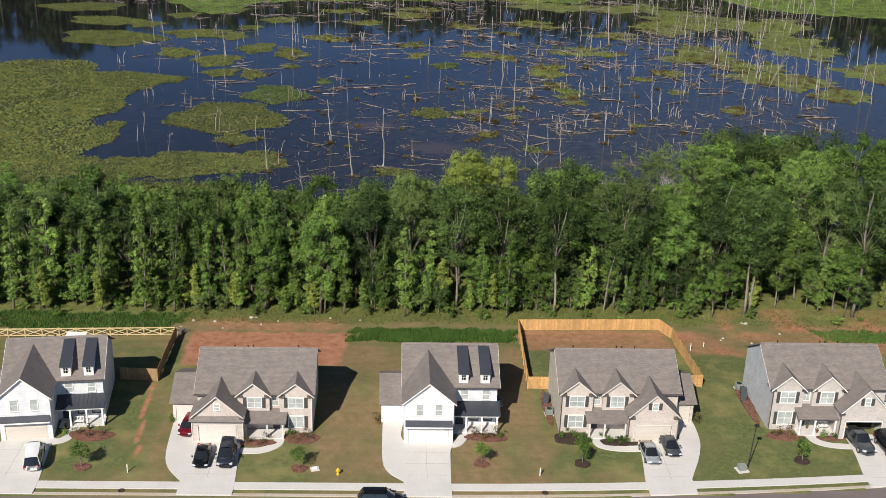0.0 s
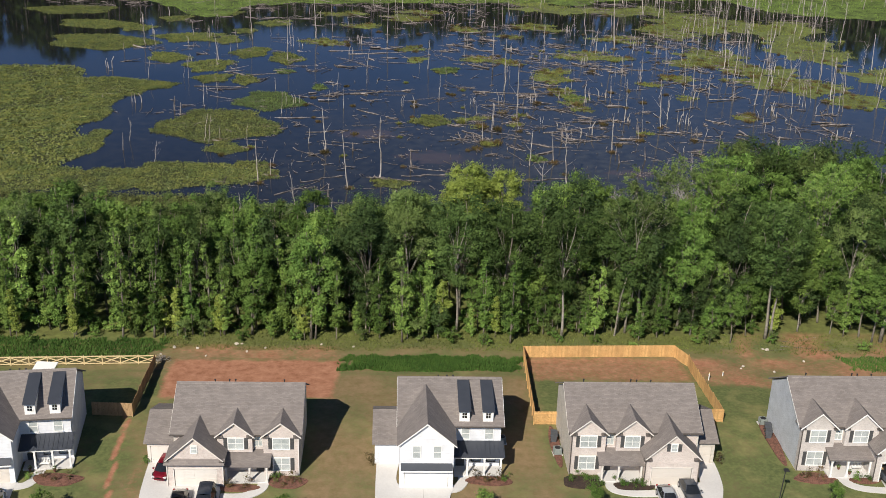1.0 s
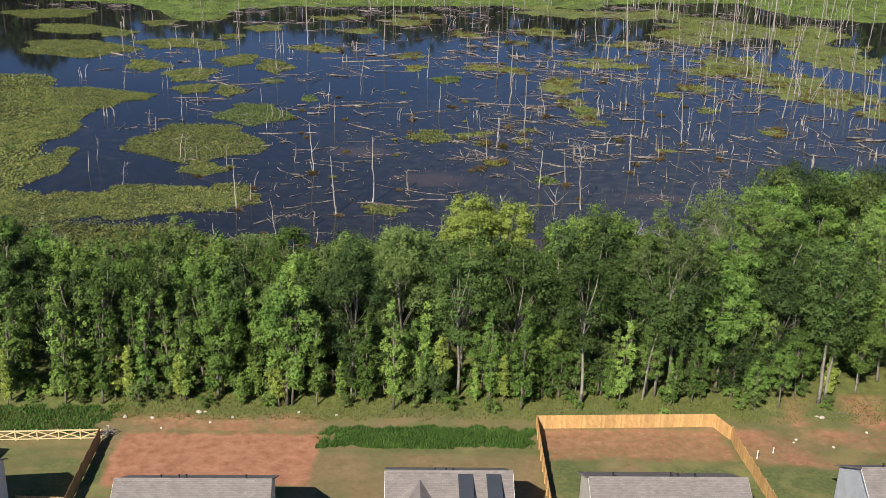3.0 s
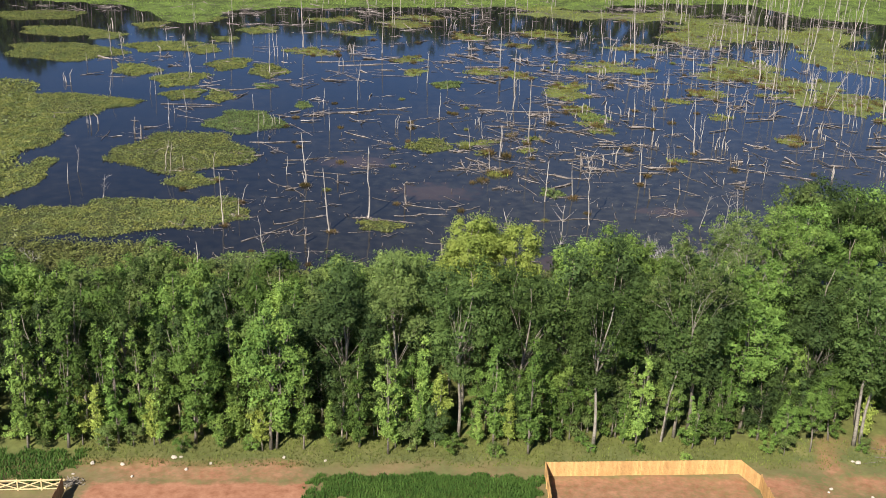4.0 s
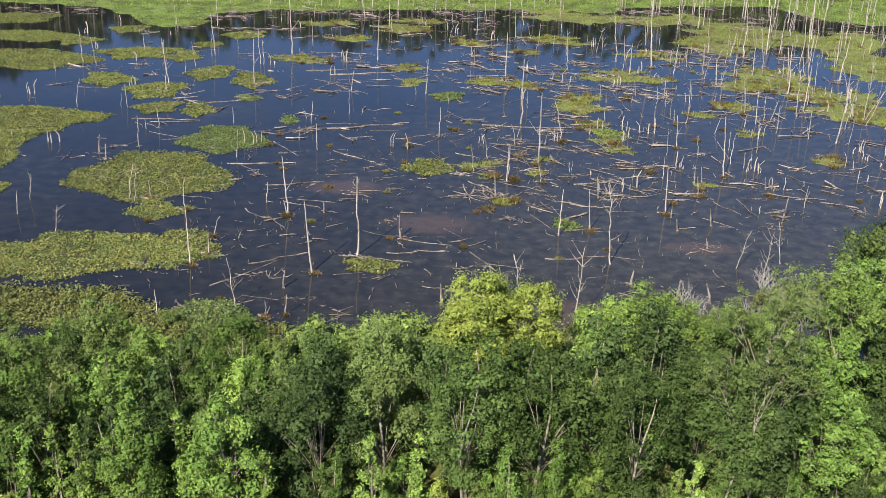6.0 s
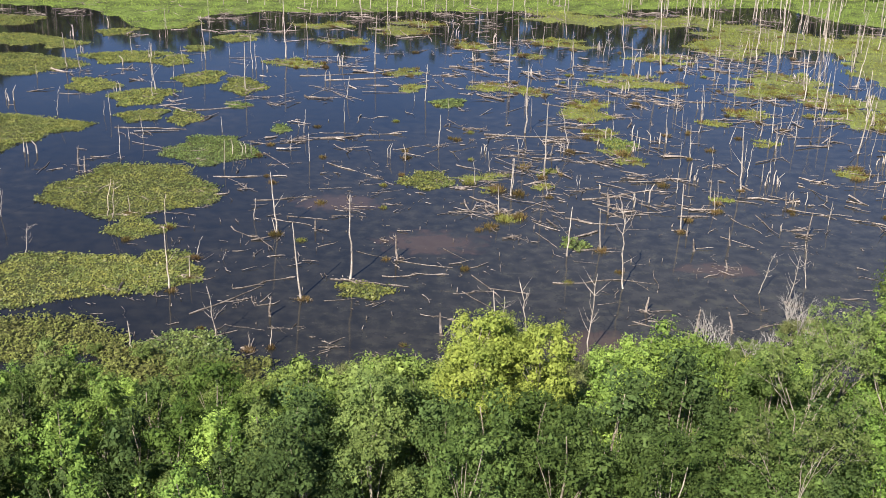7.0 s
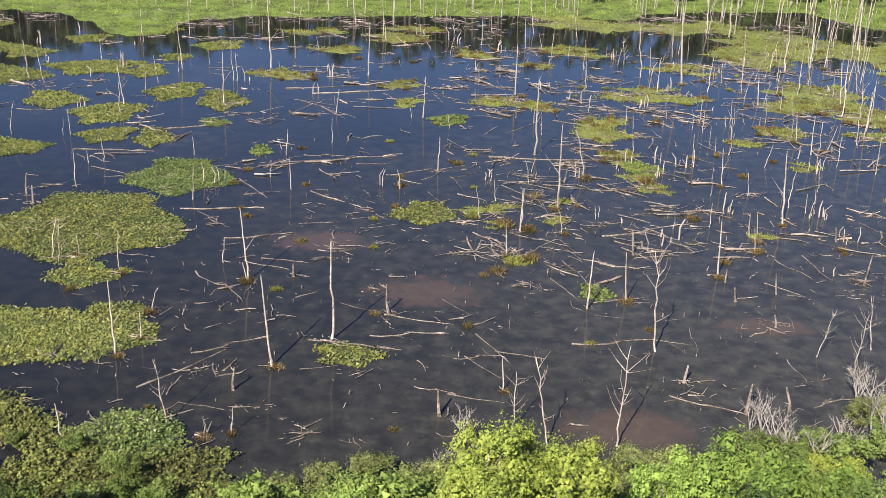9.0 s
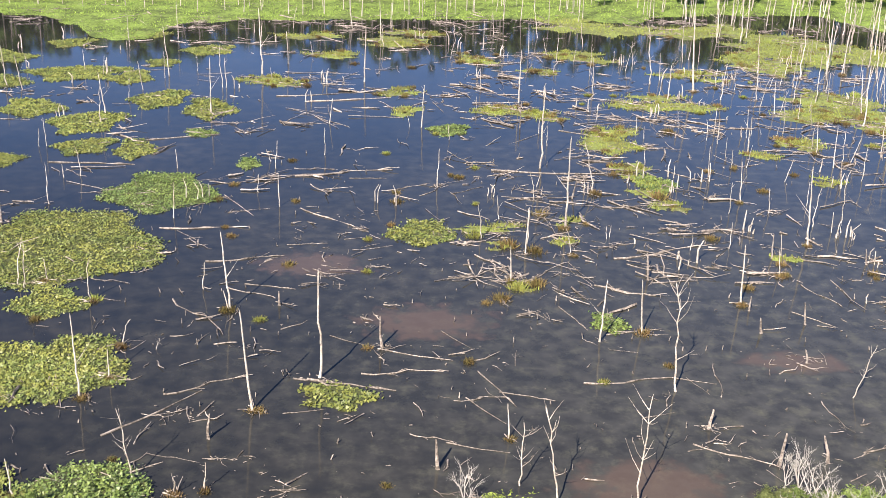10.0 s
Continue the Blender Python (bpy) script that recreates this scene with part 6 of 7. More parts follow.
# ---- swamp: floating mats ----
def mat_shape(cx, cy, rx, ry, wob=0.16, k=28):
    p = cx * 0.37 + cy * 0.11
    return [(cx + rx * math.cos(a) * (1 + wob * math.sin(3 * a + p) + 0.6 * wob * math.sin(7 * a + 2 * p)), cy + ry * math.sin(a) * (1 + wob * math.cos(2 * a + p) + 0.5 * wob * math.sin(5 * a + p))) for a in np.linspace(0, math.tau, k, endpoint=False)]


def inside(poly, pts):
    x, y = pts[:, 0], pts[:, 1]
    hit = np.zeros(len(pts), bool)
    for (x0, y0), (x1, y1) in zip(poly, poly[1:] + poly[:1]):
        cross = ((y0 > y) != (y1 > y)) & (x < (x1 - x0) * (y - y0) / (y1 - y0 + 1e-12) + x0)
        hit ^= cross
    return hit


def lily_mat(cx, cy, rx, ry, leaf_mat, size, density, label, rise=0.22):
    m = thing("lily_mat", label, "water plants", "lily mats")
    poly = mat_shape(cx, cy, rx, ry, 0.22 if rx < 11 else 0.16)
    # dark base sheet under the leaves, so gaps between them read dark
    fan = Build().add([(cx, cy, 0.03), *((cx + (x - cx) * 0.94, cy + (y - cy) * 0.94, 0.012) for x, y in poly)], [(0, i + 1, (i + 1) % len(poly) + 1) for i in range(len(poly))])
    part("base_sheet", fan, M_PAD_BED, m)
    n = int(4 * rx * ry * 1.7 * density)
    pts = np.stack([rng.uniform(cx - 1.35 * rx, cx + 1.35 * rx, n), rng.uniform(cy - 1.35 * ry, cy + 1.35 * ry, n)], 1)
    pts = pts[inside(poly, pts)]
    n = len(pts)
    pts += rng.normal(0, 0.28 + 0.012 * rx, (n, 2)) * (rng.uniform(size=(n, 1)) < 0.5)
    thick_ = np.array([0.5 + fuzz(x, y, 0.55, 4) + 0.6 * fuzz(x, y, 1.7, 5) for x, y in pts])
    c = np.concatenate([pts, (rng.uniform(0.04, rise, n) * np.clip(0.4 + thick_, 0.3, 1.6))[:, None]], 1)
    nor = unit(np.stack([rng.normal(-0.12, 0.48, n), rng.normal(-0.2, 0.48, n), np.ones(n)], 1))
    ob = part("leaves", quads("leaves", blades(c, nor, size, rng, 0.85), leaf_mat), leaf_mat, m)
    tagged(ob, kind="stuff")
    return m


YELLOW_LABEL, GREEN_LABEL = "yellow-green floating lily mat", "fresh green floating lily mat"
for cx, cy, rx, ry in ((-48.1, 189.3, 14.6, 12.6), (-43.9, 171.0, 4.7, 4.0), (-53.0, 151.5, 11.0, 8.5), (-37.0, 154.8, 6.6, 6.6), (-43.0, 153.5, 7.0, 7.5), (-83.3, 223.2, 16.0, 12.0), (-69, 225.5, 5, 4.5), (-81.5, 200.2, 7.6, 15.3), (-74.0, 172.7, 4.0, 10.5), (-66, 147.5, 9.5, 8.0), (-80, 148, 9, 10)):
    lily_mat(cx, cy, rx, ry, M_PAD, 0.185, 18, YELLOW_LABEL)
for cx, cy, rx, ry in ((-104, 205, 24, 38), (-92, 172, 18, 28), (-128, 215, 26, 34), (-110, 160, 26, 30)):
    lily_mat(cx, cy, rx, ry, M_PAD, 0.30, 7, "broad yellow-green carpet of lily pads")
for cx, cy, rx, ry in ((-38.6, 212.3, 8.8, 8.0), (-29.6, 131.5, 6.4, 3.9), (24.0, 167.4, 2.3, 2.6), (8.1, 250.1, 3.6, 4.5), (-26.9, 227.3, 1.9, 2.9), (-37.7, 244.2, 2.6, 3.2), (40.5, 221, 3.4, 4.5)):
    lily_mat(cx, cy, rx, ry, M_PAD_GREEN, 0.17, 26, GREEN_LABEL)
for cx, cy, rx, ry in ((2.0, 196.7, 5.0, 4.6), (-7.9, 148.8, 3.8, 3.2), (-72.8, 259.3, 6.1, 6.6), (-59.2, 249.7, 6.2, 8.8), (-55.8, 234.8, 4.8, 5.5), (-47.4, 234.0, 3.4, 5.6), (-49.3, 268.0, 5.4, 7.8), (-39.0, 261.6, 4.9, 7.5), (-71.0, 288.1, 9.7, 8.0), (-59.2, 285.7, 4.5, 5.6), (-55.2, 299.5, 3.4, 4.6), (-96.8, 278.4, 15.7, 12.0), (-80.4, 318.6, 4.8, 5.9), (-90.1, 300.8, 5.3, 6.1), (-46.7, 314.3, 5.7, 5.8), (-105, 306, 12, 8), (-118, 330, 14, 9), (-66, 330, 6, 5)):
    lily_mat(cx, cy, rx, ry, M_PAD, 0.22, 14, "small yellow-green floating lily mat")
# leafy bank growth in front of the wood on the left
for cx, cy, rx, ry in ((-48, 133, 12, 5.5), (-62, 132, 10, 7), (-34.5, 126.5, 5, 4.5), (-78, 131, 12, 9), (-95, 133, 12, 9), (-41, 120, 10, 5), (-25, 123, 9, 5), (-15, 118.5, 8, 3.5)):
    lily_mat(cx, cy, rx, ry, M_TANGLE, 0.19, 24, "tangled olive and rusty water plants", rise=0.9)


# ---- swamp: grass islands and the far marsh ----
def marsh(cx, cy, rx, ry, count, height, material, label, wide=0.09, lobes=5, bed_mat=None):
    """A turf of several ragged lobes, grown over with grass blades and edged with sedge."""
    m = thing("grass_island", label, "marsh grass", "grass islands")
    turf, blade = Build(), []
    for j in range(lobes):
        a, q = rng.uniform(0, math.tau), rng.uniform(0.25, 0.72)
        s = rng.uniform(0.30, 0.52) if lobes != 8 else rng.uniform(0.32, 0.56)
        px, py = cx + rx * q * math.cos(a), cy + ry * q * math.sin(a)
        poly = mat_shape(px, py, rx * s * 1.25, ry * s, 0.34, 30)
        turf.add([(px, py, 0.07 + 0.02 * j), *((x, y, -0.03) for x, y in poly)], [(0, i + 1, (i + 1) % len(poly) + 1) for i in range(len(poly))])
        n = int(count * 1.7 * 1.6 / lobes)
        pts = np.stack([rng.uniform(px - 1.1 * rx * s * 1.4, px + 1.1 * rx * s * 1.4, n), rng.uniform(py - 1.4 * ry * s, py + 1.4 * ry * s, n)], 1)
        blade.append(pts[inside(poly, pts)])
        for _ in range(3):
            x, y = poly[int(rng.integers(len(poly)))]
            EDGE.append((x, y))
    part("turf", turf, bed_mat or M_MARSH_BED, m)
    pts = np.concatenate(blade)
    n = len(pts)
    c = np.concatenate([pts, np.full((n, 1), 0.0)], 1)
    a = rng.uniform(0, math.tau, n)
    side = np.stack([np.cos(a), np.sin(a), np.zeros(n)], 1) * (wide * rng.uniform(0.5, 1.4, n))[:, None]
    tip = np.stack([rng.normal(0, 0.45, n), rng.normal(0, 0.45, n), np.ones(n)], 1) * (height * rng.uniform(0.4, 1.2, n))[:, None]
    ob = part("grass", quads("grass", np.stack([c - side, c + side, c + tip + side * 0.3, c + tip - side * 0.3], 1), material), material, m)
    tagged(ob, kind="stuff")


EDGE = []
for cx, cy, rx, ry in ((36.3, 248.6, 8.4, 10.5), (37.9, 226.0, 4.2, 6.5), (52.6, 274.2, 10.8, 9.5), (19.6, 264.3, 7.3, 5.5), (42.3, 317.2, 10.4, 9.0), (16.4, 309.8, 5.0, 6.5), (-5.2, 328.5, 10.5, 7.0), (67.9, 300.2, 10.1, 6.8), (71.8, 245.9, 3.6, 3.4), (-31.1, 285.4, 9.1, 6.4), (-2.0, 278.2, 5.3, 6.0), (-20, 312, 9, 5), (2, 340, 8, 6), (-25, 335, 8, 6), (81.4, 204.9, 3.7, 4.5), (28, 262, 6, 4), (30, 300, 5, 4)):
    marsh(cx, cy, rx, ry, int(10 * rx * ry), 0.45, M_SEDGE, "olive-green grass island with driftwood")
for cx, cy, rx, ry in ((101.8, 334.9, 17.0, 22.0), (92.0, 274.1, 12.0, 13.0), (103.5, 247.4, 10.0, 17.0), (87.9, 316.9, 12.4, 13.0), (52.9, 358.3, 15.5, 15.0), (117, 226, 8, 12), (84, 266, 8, 6), (112, 240, 8, 9), (91, 265, 8, 6), (98, 256, 8, 8), (104, 238, 7, 11), (97, 324, 12, 9), (128, 290, 14, 26), (128, 330, 18, 20), (85, 355, 16, 14), (140, 245, 12, 22)):
    marsh(cx, cy, rx, ry, int(6.5 * rx * ry), 0.5, M_BANK, "olive-green grassy marsh bank", wide=0.11, lobes=8)


def far_shore():
    """The grassy bank that closes the pond: a ragged edge, rising gently, grown over with grass."""
    line = ((-300, 372), (-160, 365), (-119, 355), (-100, 352), (-84, 338), (-78, 326), (-71, 321), (-64, 326), (-60, 345), (-47, 353), (-30, 355), (10, 362), (50, 367), (64, 360), (72, 372), (85, 378), (125, 383), (132, 365), (137, 357), (150, 352), (200, 340), (300, 330))
    lx, ly = zip(*line)
    edge = lambda x: float(np.interp(x, lx, ly)) + 3.2 * fuzz(x, 0, 0.13, 1) + 1.8 * fuzz(x, 0, 0.45, 2)
    xs, back = np.arange(-300, 300.1, 1.2), (0, 0.8, 2.5, 7, 16, 40, 75, 120)
    rise = lambda x, d: -0.06 + 0.30 * (1 - math.exp(-d / 3.0)) + 0.006 * d + 0.12 * fuzz(x, d, 0.25, 3) * min(1, d / 3)
    verts = [(x, edge(x) + d, rise(x, d)) for x in xs for d in back]
    k = len(back)
    faces = [(i * k + j, (i + 1) * k + j, (i + 1) * k + j + 1, i * k + j + 1) for i in range(len(xs) - 1) for j in range(k - 1)]
    shore = solid("shore", Build().add(verts, faces), M_SHORE_BED, "bright green grassy bank beyond the pond", "shore", kind="structure", smooth=True)
    x = rng.uniform(-150, 190, 34000)
    d = rng.uniform(0, 1, len(x)) ** 1.3 * 62
    keep = np.array([fuzz(p, q, 0.09, 6) + 0.5 * fuzz(p, q, 0.4, 7) > -0.25 for p, q in zip(x, d)])
    x, d = x[keep], d[keep]
    n = len(x)
    c = np.array([(p, edge(p) + q, rise(p, q) - 0.05) for p, q in zip(x, d)])
    a = rng.uniform(0, math.tau, n)
    side = np.stack([np.cos(a), np.sin(a), np.zeros(n)], 1) * (0.13 * rng.uniform(0.5, 1.4, n))[:, None]
    tip = np.stack([rng.normal(0, 0.5, n), rng.normal(0, 0.5, n), np.ones(n)], 1) * (0.5 * rng.uniform(0.4, 1.2, n))[:, None]
    tagged(part("grass", quads("grass", np.stack([c - side, c + side, c + tip], 1), M_MARSH), M_MARSH, shore), kind="stuff")


far_shore()

TUSSOCKS = []


def tussock(seed, material, label):
    def make():
        r = np.random.default_rng(seed)
        n = 190
        a, rad = r.uniform(0, math.tau, n), r.uniform(0, 1, n) ** 0.6 * 0.5 * (1 + 0.3 * np.sin(3 * np.linspace(0, math.tau, n)))
        c = np.stack([rad * np.cos(a), rad * np.sin(a), np.full(n, -0.05)], 1)
        b = r.uniform(0, math.tau, n)
        side = np.stack([np.cos(b), np.sin(b), np.zeros(n)], 1) * 0.035
        tip = np.stack([0.35 * rad * np.cos(a), 0.35 * rad * np.sin(a), r.uniform(0.25, 0.62, n) * (1.1 - rad)], 1) + r.normal(0, 0.1, (n, 3))
        return solid("sedge_tussock", quads("sedge_tussock", np.stack([c - side, c + side, c + tip], 1), material), material, label, "sedge", "sedge tussocks")
    return Kind(make)


TUSSOCKS = [tussock(1, M_RUST, "rusty brown sedge tussock in the water"), tussock(2, M_RUST, "brown sedge tussock beside deadwood"), tussock(3, M_SEDGE, "olive sedge tussock in the water")]
for x, y, s in ((-38.6, 172.0, 1.6), (-17.9, 166.9, 1.4), (-16.0, 183.8, 1.6), (-5.6, 182.0, 1.2), (11.5, 174.0, 2.2), (14.0, 177.3, 2.4), (16.5, 178.6, 2.6), (9.5, 172.6, 1.3), (41.9, 173.0, 1.5), (6.5, 156.8, 1.5), (44.4, 178.5, 1.6), (29, 156.5, 1.2), (21.0, 152.6, 1.2), (49.8, 182.5, 1.5), (30.0, 215, 2.2), (44, 196, 2.0), (50, 252, 2.6), (22.8, 199, 1.8), (14.0, 192, 3.0), (9.4, 195.6, 2.4), (17.5, 190.0, 2.6), (40, 214, 3.0), (-28, 136.5, 1.0), (-2.4, 132.5, 1.0), (-44, 166, 1.5), (-5, 160, 1.2), (20, 205, 2.2)):
    TUSSOCKS[int(rng.integers(3))].put(stand(x, y, 0, 50 * x, s, s * 0.75))
for x, y in EDGE:
    if y < 345 and rng.uniform() < 0.42:
        TUSSOCKS[int(rng.integers(3))].put(stand(x, y, 0, 50 * x, rng.uniform(0.9, 2.6), rng.uniform(0.9, 1.6)))
for _ in range(50):
    x, y = rng.uniform(-30, 95), rng.uniform(180, 320)
    TUSSOCKS[int(rng.integers(3))].put(stand(x, y, 0, 50 * x, rng.uniform(0.8, 1.9), rng.uniform(0.8, 1.3)))


# ---- swamp: standing dead trees ----
def snag(seed, bend, branches, stub, label, wood=None):
    """A broken dead trunk one metre high, to be scaled; branches are parts of their own."""
    def make():
        r = np.random.default_rng(seed)
        t = thing("snag", label, "dead tree", "standing dead trees")
        k = 9
        path, x, y = [], 0.0, 0.0
        for i in range(k + 1):
            path.append((x, y, i / k - 0.04))
            x += r.normal(0, bend / k)
            y += r.normal(0, bend / k)
        b = Build().tube(path, [stub * (1.25 if i == 0 else 1 - 0.55 * i / k) for i in range(k + 1)], 7)
        tip = Vector(path[-1])
        b.tube([tip, tip + Vector((0.008, 0.004, 0.03))], [stub * 0.3, stub * 0.05], 5)
        part("trunk", b, wood or M_DEADWOOD, t)
        for j in range(branches):
            i = int(r.integers(3, k))
            a = r.uniform(0, math.tau)
            p, d = Vector(path[i]), Vector((math.cos(a), math.sin(a), r.uniform(0.2, 1.2)))
            w, q = stub * 0.35, r.uniform(0.06, 0.22)
            m1 = p + d * q * 0.5
            m2 = m1 + (d + Vector((r.normal(0, 0.3), r.normal(0, 0.3), 0.4))) * q * 0.5
            part("branch", Build().tube([p, m1, m2], [w, w * 0.6, w * 0.2], 5), M_DEADWOOD, t)
        return t
    return Kind(make)


POLES = [snag(1, 0.05, 0, 0.0165, "bleached standing dead trunk"), snag(2, 0.10, 1, 0.0155, "crooked bleached dead trunk"), snag(3, 0.07, 2, 0.0145, "bleached dead trunk with broken stubs"), snag(4, 0.16, 2, 0.0135, "bent bleached dead trunk")]
BRANCHY = [snag(5, 0.14, 9, 0.011, "slender dead tree with bare branches"), snag(6, 0.10, 11, 0.0105, "slender dead tree with many bare twigs")]
STUMPS = [snag(7, 0.04, 0, 0.040, "short thick weathered stump", M_WETWOOD), snag(8, 0.05, 2, 0.036, "jagged short weathered stump", M_WETWOOD)]


def erect(kinds, x, y, h, dx, wide=1.0):
    lean = math.degrees(math.atan2(dx, h))
    s = wide * h * (1.0 if h > 6 else 6.0 / max(h, 2.2) * 0.75 + 0.25)
    k = kinds[int(rng.integers(len(kinds)))]
    k.put(pose(x, y, 0, rng.normal(0, 2.5), lean, 0) @ Matrix.Rotation(rng.uniform(0, 6.28), 4, "Z") @ Matrix.Diagonal((s, s, h, 1)))


NEAR = ((-9.9, 152.9, 13.0, -0.1), (-16.2, 145.9, 11.2, -1.1), (-21.8, 169.7, 10.2, -0.6), (-25.9, 175.6, 3.7, 0.2), (-34.1, 148.0, 9.2, -0.2), (-49.1, 176.0, 6.3, 0.7), (-32.1, 152.2, 3.7, 0.2), (-35.3, 130.5, 4.1, -0.1), (-18.6, 131.6, 3.1, 0.1), (-21.2, 130.9, 3.1, 0.0), (-32.3, 159.7, 3.5, 0.1), (22.1, 162.5, 7.9, 0.0), (27.6, 165.0, 7.3, -0.7), (41.9, 173.7, 8.1, -0.3), (9.6, 141.0, 4.1, -0.3), (13.2, 179.6, 5.0, -0.2), (16.1, 189.5, 6.7, 0.1), (22.3, 189.0, 4.0, 0.0), (50.0, 183.4, 3.7, -0.4), (-21.9, 169.5, 2.8, -0.7), (-45.8, 177.4, 3.2, 0.1), (-39.0, 171.7, 5.6, -0.7))
THICK = ((-19.7, 140.4, 2.8, 0.3), (-3.2, 160.4, 3.9, -0.2), (2.4, 135.5, 3.2, -0.2), (35.3, 136.7, 3.7, 0.2), (40.2, 137.3, 3.1, -0.7), (42.1, 165.4, 2.1, -0.3), (45.1, 157.9, 1.8, -0.3), (-16.0, 171.2, 1.9, 0.0), (32.4, 185.2, 2.2, -0.1), (-58.2, 197.8, 3.1, 0.2), (-60.3, 201.5, 3.5, 0.2), (30.2, 143.5, 2.2, 0.3))
TWIGGY = ((28.5, 150.8, 13.2, -1.0), (20.1, 129.8, 11.2, 0.5), (13.1, 130.0, 10.2, -1.6), (9.9, 132.9, 7.1, 0.1), (-25.4, 133.4, 7.4, -0.5), (53.0, 305.1, 7.1, -1.0), (47.5, 150.0, 6.5, 1.0), (50.5, 146.0, 7.5, 0.5), (-48.0, 175.2, 6.8, 0.9), (-65.3, 175.0, 5.0, 0.6), (-28.5, 159.0, 1.5, 0.8), (55.0, 152.0, 7.0, -0.5), (-57, 160, 5.0, 0.5))
MIDDLE = ((4.7, 217.3, 6.6, 0.2), (29.7, 216.2, 8.1, -0.9), (23.1, 200.0, 14.0, -0.6), (57.5, 194.3, 12.1, -1.2), (55.9, 207.7, 4.2, -0.5), (52.8, 212.4, 7.0, -0.3), (61.7, 239.3, 5.0, -0.3), (56.3, 230.4, 3.4, -0.4), (58.8, 252.1, 5.2, -0.3), (54.5, 291.3, 13.2, -0.8), (62.7, 285.0, 17.8, -1.3), (56.1, 279.4, 7.4, -0.7), (68.6, 288.6, 4.3, -0.5), (72.6, 287.3, 4.7, -0.4), (74.9, 278.7, 8.2, -0.3), (75.4, 267.7, 6.7, -0.5), (82.5, 277.7, 5.8, -0.1), (79.0, 263.5, 5.5, -0.2), (94.0, 269.0, 9.9, -1.6), (103.1, 304.9, 10.0, 0.2), (105.1, 293.5, 6.1, 0.6), (77.3, 234.2, 5.6, -0.4), (74.7, 240.0, 6.1, -0.5), (39.8, 279.7, 8.2, -0.4))
BEYOND = ((23.0, 271.7, 11.2, -0.1), (22.5, 228.0, 14.3, -0.2), (19.7, 211.8, 4.8, -0.3), (16.7, 193.2, 5.5, -0.1), (13.5, 202.8, 3.9, -0.2), (10.3, 194.6, 5.5, -0.4), (19.1, 323.6, 7.2, 0.0), (15.9, 283.1, 4.6, -0.2), (2.6, 251.5, 8.5, 0.2), (-9.3, 286.5, 12.5, 0.2), (-14.8, 252.9, 5.2, 0.7), (-14.5, 232.8, 4.9, 0.0), (-22.0, 224.8, 4.9, 0.4), (-27.3, 302.2, 7.6, -0.2), (-32.0, 291.9, 14.8, -0.1), (-38.7, 278.6, 9.0, -0.8), (-38.0, 278.2, 6.4, -0.1), (-38.0, 258.6, 10.9, 0.5), (-51.5, 287.1, 11.2, -0.9), (-57.6, 256.0, 8.2, -0.6), (-57.1, 250.3, 7.4, -0.4), (-52.6, 219.0, 4.9, 0.3), (-82.5, 275.9, 8.8, -0.2))
FAR = ((-56.9, 326.6, 9.5, 0.1), (-66.5, 316.7, 4.5, -0.3), (-4.1, 346.9, 7.1, -0.1), (-6.5, 331.3, 10.6, -0.5), (-14.4, 345.9, 11.1, -0.9), (-29.9, 344.3, 5.6, 0.4), (-30.8, 210.6, 2.1, 0.0), (23.1, 342.4, 6.4, -0.9), (12.3, 328.7, 5.8, -0.2), (34.5, 339.6, 9.0, -1.1), (-55.0, 218.0, 2.2, 0.1), (-70.6, 291.1, 4.7, 0.0), (-65.7, 287.6, 4.3, 0.3), (-73.1, 234.1, 6.3, 0.1), (-65.3, 168.1, 4.1, 0.2), (-86.6, 265.8, 2.9, -0.2), (-79.0, 274.4, 7.1, -0.3))
for spots, kinds in ((NEAR, POLES), (THICK, STUMPS), (TWIGGY, BRANCHY), (MIDDLE, POLES), (BEYOND, POLES), (FAR, POLES)):
    for x, y, h, dx in spots:
        erect(kinds, x, y, h, dx, 1.0 if h < 9 else 0.8)
for x, y, h, dx in NEAR + MIDDLE:
    if rng.uniform() < 0.6:
        TUSSOCKS[int(rng.integers(2))].put(stand(x + rng.normal(0, 0.3), y - 0.3, 0, 50 * x, rng.uniform(0.9, 1.9), rng.uniform(0.9, 1.5)))
# the thicket of trunks on the right, the scattered rest, and the trunks of the far shore
for _ in range(56):
    x, y = rng.uniform(84, 138), rng.uniform(215, 345)
    erect(POLES + BRANCHY[:1], x + (y - 260) * 0.1, y, rng.uniform(4, 13), rng.normal(0, 0.6), 0.8)
for _ in range(36):
    x, y = rng.uniform(80, 150), rng.uniform(300, 385)
    erect(POLES + BRANCHY[:1], x, y, rng.uniform(7, 17), rng.normal(0, 0.8), 0.85)
for _ in range(16):
    x, y = rng.normal(105, 5.5), rng.normal(226, 10)
    erect(POLES + BRANCHY, x, y, rng.uniform(8, 17), rng.normal(0, 1.8), 0.5)
for _ in range(34):
    erect(POLES + STUMPS, rng.uniform(18, 80), rng.uniform(165, 260), rng.uniform(1.2, 4.5), rng.normal(0, 0.5), 0.75)
for _ in range(44):
    erect(POLES, rng.uniform(30, 100), rng.uniform(195, 345), rng.uniform(2.5, 8), rng.normal(0, 0.5), 0.85)
for _ in range(22):
    erect(POLES, rng.uniform(-75, 25), rng.uniform(200, 345), rng.uniform(2, 7), rng.normal(0, 0.4), 0.85)
far_stems = Build()
